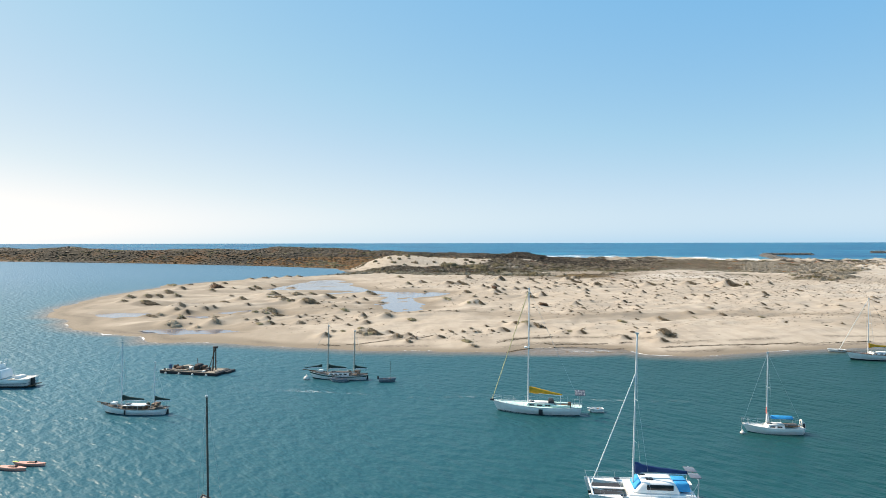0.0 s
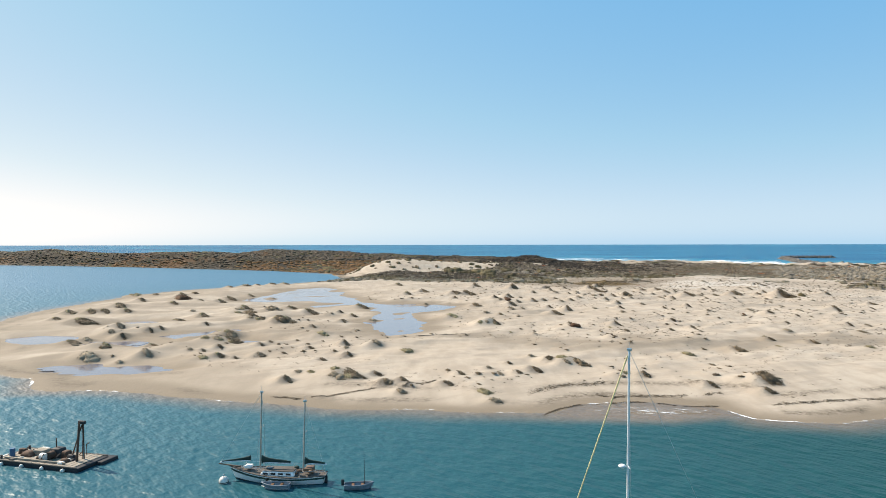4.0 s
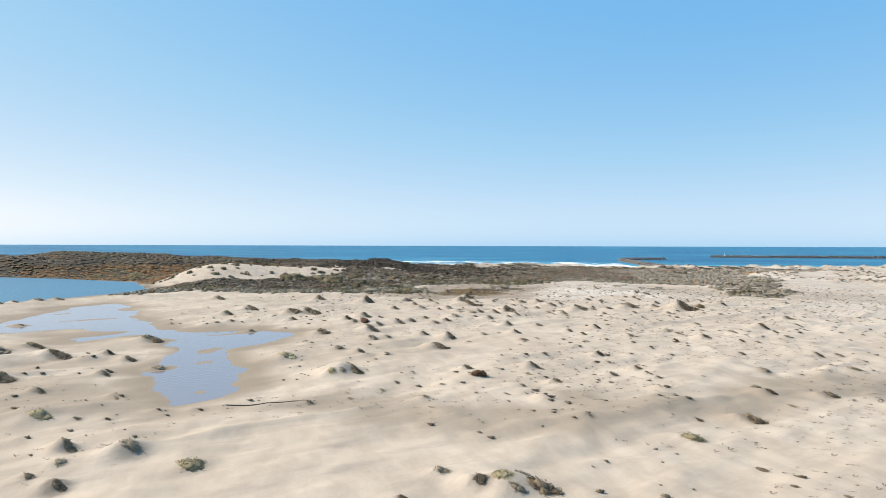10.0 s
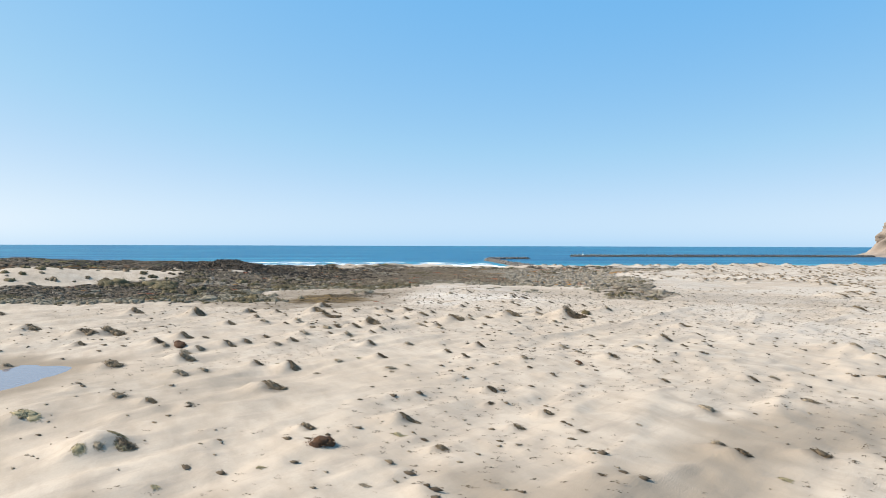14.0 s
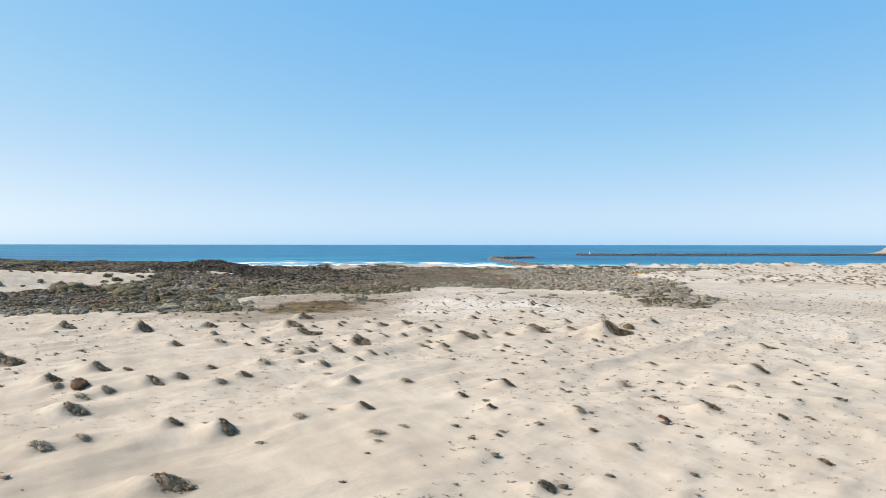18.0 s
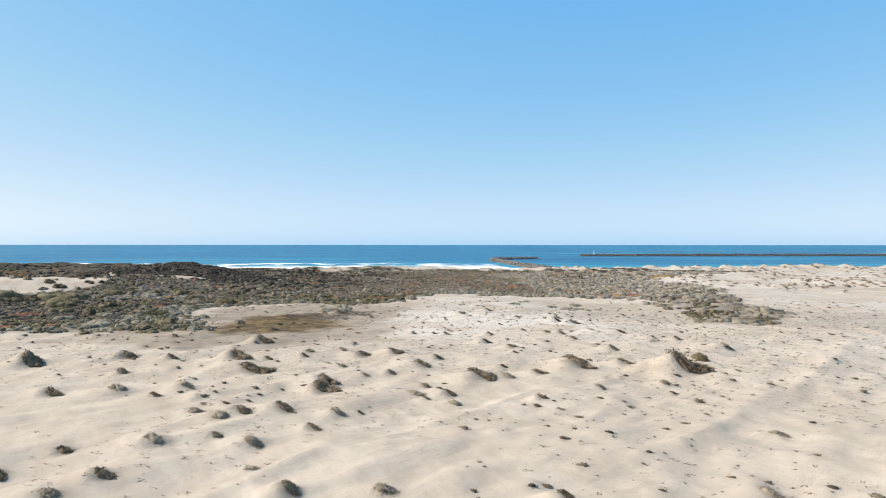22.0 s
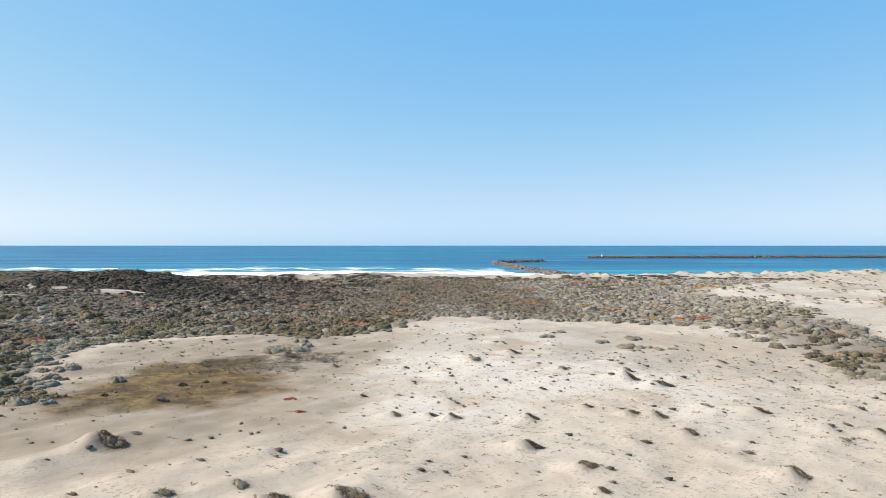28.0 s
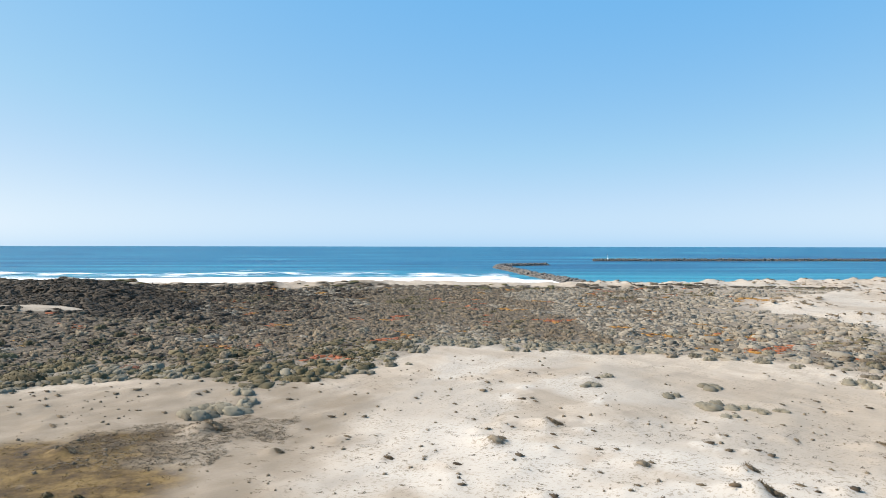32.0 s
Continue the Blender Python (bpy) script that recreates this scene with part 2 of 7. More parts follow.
def leaf_material(name, low, high, spread=0.32, patch=1.2):
    m, n, b = mat(name)
    big = noise_tex(n, coords(n), 0.25, 4)
    own = n.nodes.new("ShaderNodeObjectInfo")
    isl = n.nodes.new("ShaderNodeNewGeometry")
    f = math_node(n, "ADD", math_node(n, "MULTIPLY", isl.outputs["Random Per Island"], spread), math_node(n, "MULTIPLY", own.outputs["Random"], 0.5))
    f = math_node(n, "ADD", f, math_node(n, "MULTIPLY", math_node(n, "SUBTRACT", big, 0.42), patch), True)
    n.links.new(mix(n, f, low, high), b.inputs["Base Color"])
    b.inputs["Roughness"].default_value = 0.8
    b.inputs["Specular IOR Level"].default_value = 0.2
    return m


SAND, WATER, POOL = sand_material(), water_material(), pool_material()
SILVER = leaf_material("silver_scrub_leaves", (0.095, 0.08, 0.06), (0.27, 0.236, 0.185), 0.45)
SCRUB = leaf_material("dark_scrub_leaves", (0.049, 0.034, 0.021), (0.206, 0.155, 0.099), 0.5)
GREY = leaf_material("dry_grey_stems", (0.105, 0.082, 0.056), (0.29, 0.236, 0.166), 0.45)
GRASS = leaf_material("dune_grass_blades", (0.15, 0.124, 0.07), (0.32, 0.27, 0.16))
RUST = leaf_material("rusty_leaves", (0.045, 0.025, 0.016), (0.115, 0.058, 0.028))
SAGE = leaf_material("silver_sage_leaves", (0.088, 0.077, 0.055), (0.225, 0.20, 0.148), 0.45)
OLIVE = leaf_material("olive_leaves", (0.042, 0.035, 0.019), (0.142, 0.116, 0.062), 0.45)
RED = leaf_material("red_succulent_leaves", (0.15, 0.045, 0.022), (0.33, 0.115, 0.05))
HEATH = leaf_material("heath_leaves", (0.038, 0.029, 0.02), (0.165, 0.13, 0.09), 0.5)
# far scrub leaves, their backlit shade put into darker copies of the colours
DIM = leaf_material("shade_darkened_leaves", (0.029, 0.022, 0.016), (0.088, 0.069, 0.047))
DIMRUST = leaf_material("headland_rusty_leaves", (0.079, 0.040, 0.014), (0.196, 0.098, 0.028))
DIMOLIVE = leaf_material("headland_olive_leaves", (0.041, 0.037, 0.016), (0.120, 0.106, 0.041))
ORANGE = leaf_material("orange_succulent_leaves", (0.16, 0.075, 0.02), (0.30, 0.16, 0.045))

# ---- the lie of the land ----
# terrain begin
def lattice(ix, iy, seed):
    h = (ix * 374761393 + iy * 668265263 + seed * 974634777) & 0xFFFFFFFF
    h = ((h ^ (h >> 13)) * 1274126177) & 0xFFFFFFFF
    return ((h ^ (h >> 16)) & 0xFFFF) / 65535.0


def vnoise(x, y, seed=0):
    """Smooth noise from 0 to 1, one wave a metre."""
    ix, iy = np.floor(x).astype(np.int64), np.floor(y).astype(np.int64)
    fx, fy = x - ix, y - iy
    fx, fy = fx * fx * (3 - 2 * fx), fy * fy * (3 - 2 * fy)
    a, b = lattice(ix, iy, seed), lattice(ix + 1, iy, seed)
    c, d = lattice(ix, iy + 1, seed), lattice(ix + 1, iy + 1, seed)
    return a + (b - a) * fx + (c - a) * fy + (a - b - c + d) * fx * fy


def fbm(x, y, wave, octaves=3, seed=0):
    total, size, top = 0.0, 1.0, 0.0
    for k in range(octaves):
        total, top = total + size * vnoise(x / wave + 17.3 * k, y / wave - 9.1 * k, seed + k), top + size
        wave, size = wave / 2.03, size / 2
    return total / top


def smooth(a, b, x):
    t = np.clip((x - a) / (b - a), 0, 1)
    return t * t * (3 - 2 * t)


def inside(poly, x, y):
    """Metres from the outline, positive within."""
    near, odd = np.full(x.shape, 1e9), np.zeros(x.shape, bool)
    for (ax, ay), (bx, by) in zip(poly, poly[1:] + poly[:1]):
        dx, dy = bx - ax, by - ay
        t = np.clip(((x - ax) * dx + (y - ay) * dy) / (dx * dx + dy * dy), 0, 1)
        near = np.minimum(near, (x - ax - t * dx) ** 2 + (y - ay - t * dy) ** 2)
        if dy:
            odd ^= ((ay > y) != (by > y)) & (x < ax + (y - ay) * dx / dy)
    return np.where(odd, 1, -1) * np.sqrt(near)


def ridge(line, wide, x, y):
    """A chain of hills: (x, y, height) from crest to crest."""
    best = np.zeros(x.shape)
    for (ax, ay, ah), (bx, by, bh) in zip(line, line[1:]):
        dx, dy = bx - ax, by - ay
        t = np.clip(((x - ax) * dx + (y - ay) * dy) / (dx * dx + dy * dy), 0, 1)
        d2 = (x - ax - t * dx) ** 2 + (y - ay - t * dy) ** 2
        best = np.maximum(best, (ah + (bh - ah) * t) * np.exp(-d2 / wide**2))
    return best


BAY_SHORE = [(1500, -300), (300, 92), (140, 112), (83, 120), (60, 115.5), (44, 112), (35, 113.5), (32.5, 118.5), (25, 121), (17, 119.5), (13, 115), (-1, 116), (-14, 119), (-26, 121),
             (-41, 127), (-58, 131), (-76, 143), (-92, 160), (-109, 179), (-118, 200), (-122, 235), (-124, 267), (-122, 298),
             (-113, 324), (-93, 347), (-74, 371), (-60, 396), (-57, 414)]
LAGOON_SHORE = [(-75, 468), (-95, 488), (-125, 514), (-180, 545), (-245, 582), (-336, 619), (-443, 658), (-620, 720), (-1500, 900)]
OCEAN_SHORE = [(-1500, 1500), (-500, 1030), (-150, 830), (0, 748), (70, 712), (135, 692), (245, 655), (320, 608), (334, 572), (430, 545),
               (480, 530), (610, 484), (900, 400), (1500, 300)]
LAND = BAY_SHORE + LAGOON_SHORE + OCEAN_SHORE
HEADLAND = [(-800, 800, 12.3), (-482, 718, 11.4), (-439, 708, 10.1), (-388, 688, 12.3), (-334, 668, 10.1), (-291, 648, 9.2), (-248, 638, 10.1),
            (-214, 618, 11.4), (-184, 608, 10.1), (-146, 598, 12.3), (-130, 598, 12.3), (-94, 598, 11.0), (-70, 608, 9.2), (-44, 618, 9.2),
            (-24, 628, 6.6), (8, 618, 6.6), (34, 608, 6.2), (48, 588, 4.8)]
DARK_HILL = [(46, 575, 4.4), (56, 566, 4.8), (66, 556, 6.5), (74, 548, 4.6)]
PALE_DUNE = [(-56, 432, 3.0), (-46, 446, 6.0), (-30, 466, 8.6), (-10, 478, 7.4), (14, 480, 6.0), (34, 482, 5.0), (60, 500, 4.5)]
BACK_DUNES = [(30, 668, 2.6), (85, 632, 2.2), (135, 610, 2.6), (226, 580, 1.8), (285, 548, 1.8), (340, 524, 2.0), (400, 512, 2.0), (470, 500, 2.2), (600, 462, 2.2)]
RIGHT_DUNES = [(205, 330, 1.4), (262, 395, 1.8), (300, 440, 2.0), (360, 460, 2.0)]
DOME = [(143, 402, 0.35), (138, 372, 0.75), (128, 350, 0.95), (126, 325, 0.8)]
POOLS = [
    [(-74, 268), (-72, 290), (-70, 306), (-65, 328), (-58, 341), (-51, 334), (-45, 312), (-38, 288), (-31, 265), (-23.6, 259), (-8, 256), (2, 249), (-4, 233), (-9, 223), (-9, 212), (-5, 206),
     (-4, 193), (-8, 186), (-13, 183), (-18, 194), (-23, 208), (-19, 216), (-20, 228), (-25, 242), (-33, 250), (-43, 241), (-46, 250), (-37, 260), (-48, 267), (-60, 262)],
    [(-64, 181), (-58, 188), (-51, 194), (-46, 193), (-50, 184), (-57, 177)],
    [(-76, 171), (-65, 174), (-55, 169), (-57, 165), (-69, 165)],
    [(-50, 173), (-43, 177), (-34, 173), (-42, 169)],
    [(-58, 143), (-50, 146), (-45, 143), (-50, 140)],
    [(-88, 202), (-79, 209), (-69, 203), (-80, 198)],
    [(-68.9, 143.2), (-65.6, 147.3), (-60.3, 148.0), (-57.7, 145.1), (-62.2, 140.5), (-65.4, 138.7)],
    [(-95.1, 177.4), (-89.9, 181.8), (-82.8, 181.7), (-72.4, 173.0), (-76.0, 168.1), (-88.8, 170.1)],
    [(-60.3, 139.9), (-52.9, 143.7), (-49.9, 144.4), (-51.6, 140.4), (-56.5, 137.4)],
]
SCRUB_EDGE = [(-60, 413), (-69, 386), (-63, 364), (-48, 372), (-34, 380), (-12, 366), (20, 359), (46, 351), (55, 345), (59, 350), (54, 380), (60, 398), (78, 405), (93, 401), (103, 390), (112, 385),
              (122, 392), (143, 409), (158, 398), (182, 380), (193, 357), (176, 323), (163, 306), (178, 298), (194, 309), (210, 336), (240, 368), (252, 390), (262, 427)]
SCRUB_LAND = SCRUB_EDGE + [(300, 450), (337, 464), (384, 470), (398, 488), (355, 508), (300, 534), (236, 568), (133, 612), (69, 662), (-20, 700), (-200, 800), (-800, 1000),
                           (-1400, 1100), (-1400, 895), (-620, 714), (-443, 653), (-336, 613), (-245, 576), (-180, 539), (-125, 508), (-95, 483), (-74, 466)]
PALE_AREA = [(-60, 414), (-40, 416), (-8, 436), (10, 444), (28, 457), (38, 480), (24, 500), (0, 512), (-28, 505), (-50, 470), (-64, 440)]
STRAW_AREA = [(59, 350), (60, 342), (69, 339), (77, 338), (85, 343), (86, 352), (82, 358), (86, 368), (80, 371), (70, 365)]
DEAD_BELT = [(77, 368), (84, 372), (93, 370), (100, 371), (103, 366), (97, 362), (91, 361), (89, 356), (83, 358), (78, 361)]

INLET = [(12, 115), (16, 119), (22, 120.3), (27, 120), (32, 118.6), (34, 116), (25, 114)]
WEED_LINES = [[(10.2, 124.9), (12.2, 126.6), (14.3, 128.5), (17.0, 129.9), (19.8, 129.5), (22.3, 130.9)], [(19.5, 124.8), (21.0, 123.2), (23.6, 124.2), (26.2, 124.2), (31.7, 124.3), (36.4, 125.0)],
              [(10.9, 115.5), (14.1, 119.1), (16.0, 120.5), (20.2, 120.8), (24.1, 121.6), (26.8, 120.8), (29.2, 119.5), (33.4, 119.1)], [(40, 118.5), (48, 120.5), (58, 122.5), (70, 124.5), (84, 126)],
              [(-23.7, 123.8), (-20.0, 123.2), (-16.2, 124.0), (-13.6, 125.9), (-10.2, 127.2)], [(-7.1, 126.3), (-5.5, 128.9), (-1.8, 129.6)]]
GOLDEN_MATS = [(280, 446, 1.0), (296, 456, 1.0), (312, 450, 1.0)]
DAMP_FLAT = [(28, 352), (42, 330), (66, 317), (88, 319), (95, 336), (103, 352), (118, 374), (112, 386), (96, 400), (60, 396), (56, 360)]

DAMP_PATCHES = [[(50, 159), (60, 170), (70, 175.5), (80, 177), (95, 173.5), (112, 168), (112, 158), (92, 165), (76, 164), (62, 163)], [(30, 160), (34, 175), (40, 174), (42, 165)],
                [(10, 173), (26, 169), (37, 166), (49, 167), (50, 161), (32, 157), (20, 160), (9, 166)],
                [(-51, 183), (-44, 190), (-36, 196), (-20, 194), (-7, 187), (-18, 179), (-30, 177), (-38, 170), (-43, 167)],
                [(-71.5, 139.4), (-70.9, 148.9), (-61.4, 150.3), (-52.2, 150.2), (-45.7, 154.8), (-42.2, 150.8), (-47.4, 137.9), (-53.5, 133.2), (-61.7, 130.0)],
                [(-94.3, 172.7), (-92.2, 186.0), (-75.5, 181.1), (-53.3, 177.5), (-37.5, 180.6), (-36.0, 174.1), (-50.2, 168.2), (-67.9, 164.6), (-83.4, 163.0)],
                [(-13.7, 182.8), (-3.8, 180.1), (4.3, 179.9), (16.0, 175.5), (15.4, 172.1), (3.9, 171.5), (-6.6, 173.7), (-15.4, 173.2), (-27.1, 179.6), (-33.1, 175.3), (-37.7, 166.8), (-41.9, 165.4), (-45.1, 171.7), (-37.8, 178.5), (-28.5, 184.6)]]


def shore_at(x, y):
    """Metres from the waterline, positive on land; the low spit to the west is frayed by the tide."""
    west = smooth(-20, -55, x) * smooth(260, 200, y)
    return inside(LAND, x, y) + 5 * (fbm(x, y, 22, 3, 3) - 0.5) + 9 * west * (fbm((0.9 * x + 0.44 * y) * 0.35, 0.9 * y - 0.44 * x, 10, 3, 4) - 0.47)


def land_height(x, y):
    """The ground without its hummocks."""
    shore = shore_at(x, y)
    z = np.where(shore < 0, np.maximum(shore * 0.11, -3.0), 0.75 * smooth(0, 16, shore) + 0.08 * smooth(0, 3, shore))
    z += smooth(-20, 12, inside(SCRUB_LAND, x, y)) * 0.25
    hill = np.maximum.reduce([ridge(HEADLAND, 62, x, y), ridge(DARK_HILL, 17, x, y), ridge(PALE_DUNE, 30, x, y), ridge(BACK_DUNES, 26, x, y) * smooth(0, 25, shore)])
    z += hill * (0.80 + 0.36 * fbm(x, y, 30, 3, 5)) * smooth(-4, 30, shore)
    z += ridge(DOME, 26, x, y) + ridge(RIGHT_DUNES, 25, x, y)
    z += np.clip(ridge(BACK_DUNES, 16, x, y) / 2, 0, 1) * smooth(4, 20, shore) * (fbm(x, y, 12, 3, 6) - 0.40) * 6.0
    z += np.clip(ridge(DARK_HILL, 60, x, y) / 5, 0, 1) * smooth(6, 30, shore) * (fbm(x, y, 19, 3, 7) - 0.46) * 7.0
    dry = smooth(2, 30, shore) * (1 - 0.55 * smooth(300, 345, 0.4226 * x + 0.9063 * y))
    z += dry * ((fbm(x, y, 34, 2, 8) - 0.5) * 1.3 + (fbm((0.9 * x + 0.44 * y) * 0.42, 0.9 * y - 0.44 * x, 7.5, 3, 11) - 0.5) * 1.5
              + 0.5 * (1 - np.abs(2 * fbm((0.9 * x + 0.44 * y) * 0.35, 0.9 * y - 0.44 * x, 13, 2, 13) - 1) * 2).clip(0, 1) ** 2
              + (fbm((0.9 * x + 0.44 * y) * 0.6, 0.9 * y - 0.44 * x, 2.7, 2, 15) - 0.5) * 0.42)
    z = np.where(shore > 6, np.maximum(z, 0.3 + 0.25 * (z - 0.3)), z)
    z = np.where(shore > 6, np.maximum(z, 0.16), z)
    for k, pool in enumerate(POOLS):
        d = inside(pool, x, y) + (0.9 if k < 1 else -0.2) + (9 if k < 1 else 6) * (fbm((0.9 * x + 0.44 * y) * 0.5, 0.9 * y - 0.44 * x, 8, 3, 30 + k) - 0.5)
        z = np.where(d > -14, z + (0.20 + 0.014 * d.clip(-14, 6) - z) * smooth(-14, 1, d) if k < 1 else z + (0.1 - z) * smooth(-6, 0, d), z) - 0.25 * smooth(-0.5, 3, d) + 0.08 * (fbm((0.9 * x + 0.44 * y) * 0.3, 0.9 * y - 0.44 * x, 5.5, 3, 45 + k) - 0.5) * smooth(-3, 3, d)
    mud = inside(INLET, x, y) + 2 * (fbm(x, y, 4, 2, 36) - 0.5)
    return np.where(mud > -1, np.maximum(z, 0.0 * mud - 0.035 + 0.16 * (fbm(0.4 * x, y, 2.2, 3, 37) - 0.5) * smooth(-1, 0.5, mud)), z)
# terrain end

# ---- hummocks: x, y, width ----
DARK_HUMMOCKS_A = [
    (41.8, 124.1, 2.3), (35.9, 128.2, 2.5), (-0.6, 128.5, 2.2), (43.8, 128.9, 4.2), (-9.1, 129, 2.2), (-6.8, 129.4, 2), (-23.6, 131.4, 2.5),
    (-13.1, 133, 2.1), (4, 133.8, 1.2), (28.4, 133.8, 2.4), (1.5, 134.3, 1.5), (10, 134.8, 1.5), (-11.1, 134.9, 2.2), (-0.4, 136.7, 1.1),
    (12.7, 136.9, 2.7), (9.3, 141.8, 1.2), (15.8, 143.1, 2.1), (-21.5, 147.3, 2.2), (-37.2, 151, 1.4), (-40, 151.3, 2.8), (-17.7, 151.6, 2.3),
    (-20.4, 153.8, 1.2), (-29.5, 154.3, 1.4), (-26.3, 155.6, 1.2), (-45, 157.1, 1.5), (-25.7, 158.6, 2.2), (46.8, 158.8, 1.1),
    (-42.9, 159.6, 2.1),
]
DARK_HUMMOCKS_B = [
    (-56.5, 162.6, 2.9), (-36.1, 163.2, 2.1), (70.1, 164.4, 2.6), (-35, 165.8, 1.2), (46.9, 167, 0.8), (63.1, 167.1, 2), (-30.4, 168.9, 1.2),
    (-76.4, 170.4, 4.1), (-19.2, 174.2, 1), (-68.7, 175.6, 2.6), (54.3, 179.4, 1.1), (38.4, 180.1, 1.8), (54.1, 182.3, 0.7), (49.5, 184.4, 1.8),
    (-67, 184.6, 2.5), (-65.6, 187.1, 2.2), (55.5, 187.8, 1.9), (39, 190.8, 2.8), (93.3, 190.9, 1.7), (-31.7, 190.9, 2.4), (28.5, 192.4, 1.8),
    (127.7, 193.6, 2.4), (52.3, 195.4, 1.1), (-58.2, 195.4, 2.1), (81.1, 195.9, 1.9), (-39.7, 200.3, 4.8), (-90.5, 200.5, 9), (55.6, 201.2, 2.3),
]
DARK_HUMMOCKS_C = [
    (-67.5, 201.3, 4.1), (-99.1, 203.1, 3.3), (-26.7, 206.1, 1.8), (89.3, 206.4, 1.6), (-64.4, 210.4, 4), (13.8, 211.2, 1.8), (68.6, 212, 1.1),
    (84.8, 212.2, 2.5), (28.5, 212.9, 3.9), (59, 214.4, 0.8), (-25.7, 216.6, 3), (107, 218.1, 1.7), (-98.9, 219.1, 4.5), (-104.7, 219.4, 4.6),
    (-95.3, 219.6, 4), (-38.2, 220.2, 5.2), (-30.1, 220.7, 2.6), (-89.5, 220.8, 3.5), (63.6, 224, 1.5), (111.5, 227.7, 3.1), (76.2, 228, 1),
    (34.8, 228.8, 3), (50.5, 230.7, 2.3), (124.1, 230.8, 1.9), (63.7, 231.8, 1.6), (30, 232.4, 2.5), (-97.7, 233.3, 5.2), (71.7, 234.3, 2.7),
]
DARK_HUMMOCKS_D = [
    (-46.7, 234.3, 4.7), (-26.6, 240.2, 5.7), (-85, 241.1, 3.5), (131.1, 242.4, 3.2), (19.9, 243.6, 3.3), (8.8, 243.8, 4.2), (53.4, 244.8, 2.4),
    (80.6, 247.2, 1.3), (206.7, 248.5, 4.9), (40.4, 254.2, 2.3), (106, 254.8, 1.5), (-101.7, 255.8, 3.4), (28.8, 257.6, 2.8), (32.2, 259.3, 2.7),
    (107.1, 260.1, 1.2), (86.1, 260.5, 1.1), (16.3, 260.8, 2.9), (59.5, 261.5, 2), (50.1, 261.9, 1.3), (88, 262.4, 1.8), (36.9, 264, 2.2),
    (66.3, 266.7, 1), (-12.6, 267.3, 2.1), (25.3, 267.7, 1.9), (21.5, 268.5, 3), (2.5, 268.5, 2.4), (53.4, 268.9, 2.9), (57.9, 268.9, 2.8),
]
DARK_HUMMOCKS_E = [
    (-76.7, 270, 5.2), (79.8, 271.5, 2.2), (79.3, 273.2, 1.9), (52.6, 275.7, 1.3), (112.1, 275.7, 3.1), (96.5, 275.9, 2.8), (78.7, 276.3, 1.5),
    (103.3, 276.4, 4.7), (86.8, 276.9, 5), (162.6, 279.2, 2.1), (105.5, 280.1, 4.6), (2.3, 281.1, 4.3), (7.6, 281.2, 5.7), (250.3, 282.3, 3.5),
    (94.4, 282.8, 2), (-14.8, 283, 3.5), (-94.2, 283.4, 3.8), (45.3, 283.5, 2.1), (66.8, 284, 3.8), (-109.6, 284.6, 3.9), (77.5, 286.4, 1.5),
    (119.7, 287.5, 2.4), (82.7, 288.2, 3.6), (102.2, 291.9, 1.4), (33.4, 292, 3), (139.4, 292.2, 2.4), (271.3, 292.2, 4.9), (87.8, 292.3, 2.2),
]
DARK_HUMMOCKS_F = [
    (72.2, 293.5, 1.6), (58.7, 295.7, 5.7), (104.5, 297, 2.2), (82.7, 298.6, 3), (120.7, 300.6, 1.7), (77.6, 300.8, 2.8), (-9.6, 301.3, 4.2),
    (62.4, 302.3, 1.7), (68.3, 302.3, 1.4), (134.7, 303.4, 2.7), (103.4, 304.4, 2.7), (70, 305, 1.8), (122.5, 307.2, 2.2), (120.1, 308.8, 1.9),
    (48.6, 310.6, 2.5), (109.1, 313.1, 2), (117.5, 313.7, 1.9), (27.8, 317.3, 4.1), (101.4, 317.5, 2), (41.8, 317.5, 3.4), (134.2, 318.7, 2.8),
    (99.4, 319.3, 1.4), (95.6, 321.4, 1.6), (117.9, 323.9, 1.2), (133.2, 324.5, 2.9), (12.4, 326.1, 4.4), (157.1, 328.9, 2.4),
    (137.1, 329.1, 1.8),
]
DARK_HUMMOCKS_G = [
    (95.6, 333.1, 1.2), (50.6, 338.3, 2.1), (-22.3, 340.8, 4.7), (71.1, 343, 2.5), (107.9, 348.3, 1.2), (128.9, 349.8, 2.5), (98.5, 356.3, 1.4),
    (93.2, 366.6, 3.4), (78.6, 364.8, 2.2), (22.4, 520.3, 6.6), (-5.2, 539.3, 5.8),
]
DARK_HUMMOCKS_H = [
    (-63.4, 276.4, 2.3), (-73.2, 249.8, 4), (-46.4, 177, 4.4), (-50.2, 183.2, 3.9), (-43.4, 170.2, 2.4), (-96, 276, 3.8), (-26.6, 203.4, 2.5), (-93.5, 321.5, 3.8), (-89.3, 329.8, 5.5),
    (-85, 334, 3), (-79.5, 338.3, 4), (-74.9, 342.8, 4.2), (-80.3, 251.7, 2.7), (-73.9, 285, 3.2), (-41.5, 199.3, 5.4), (-58, 226, 5), (-50, 204, 4.4), (-19.6, 161, 2.5),
]
DARK_HUMMOCKS = DARK_HUMMOCKS_H + DARK_HUMMOCKS_A + DARK_HUMMOCKS_B + DARK_HUMMOCKS_C + DARK_HUMMOCKS_D + DARK_HUMMOCKS_E + DARK_HUMMOCKS_F + DARK_HUMMOCKS_G
TALL_HUMMOCKS_A = [
    (52.1, 157, 3.2), (116.8, 269, 7.7), (65.5, 280.6, 3.9), (57.8, 304.2, 4.4), (65.1, 323.8, 3.6),
]
TALL_HUMMOCKS = TALL_HUMMOCKS_A
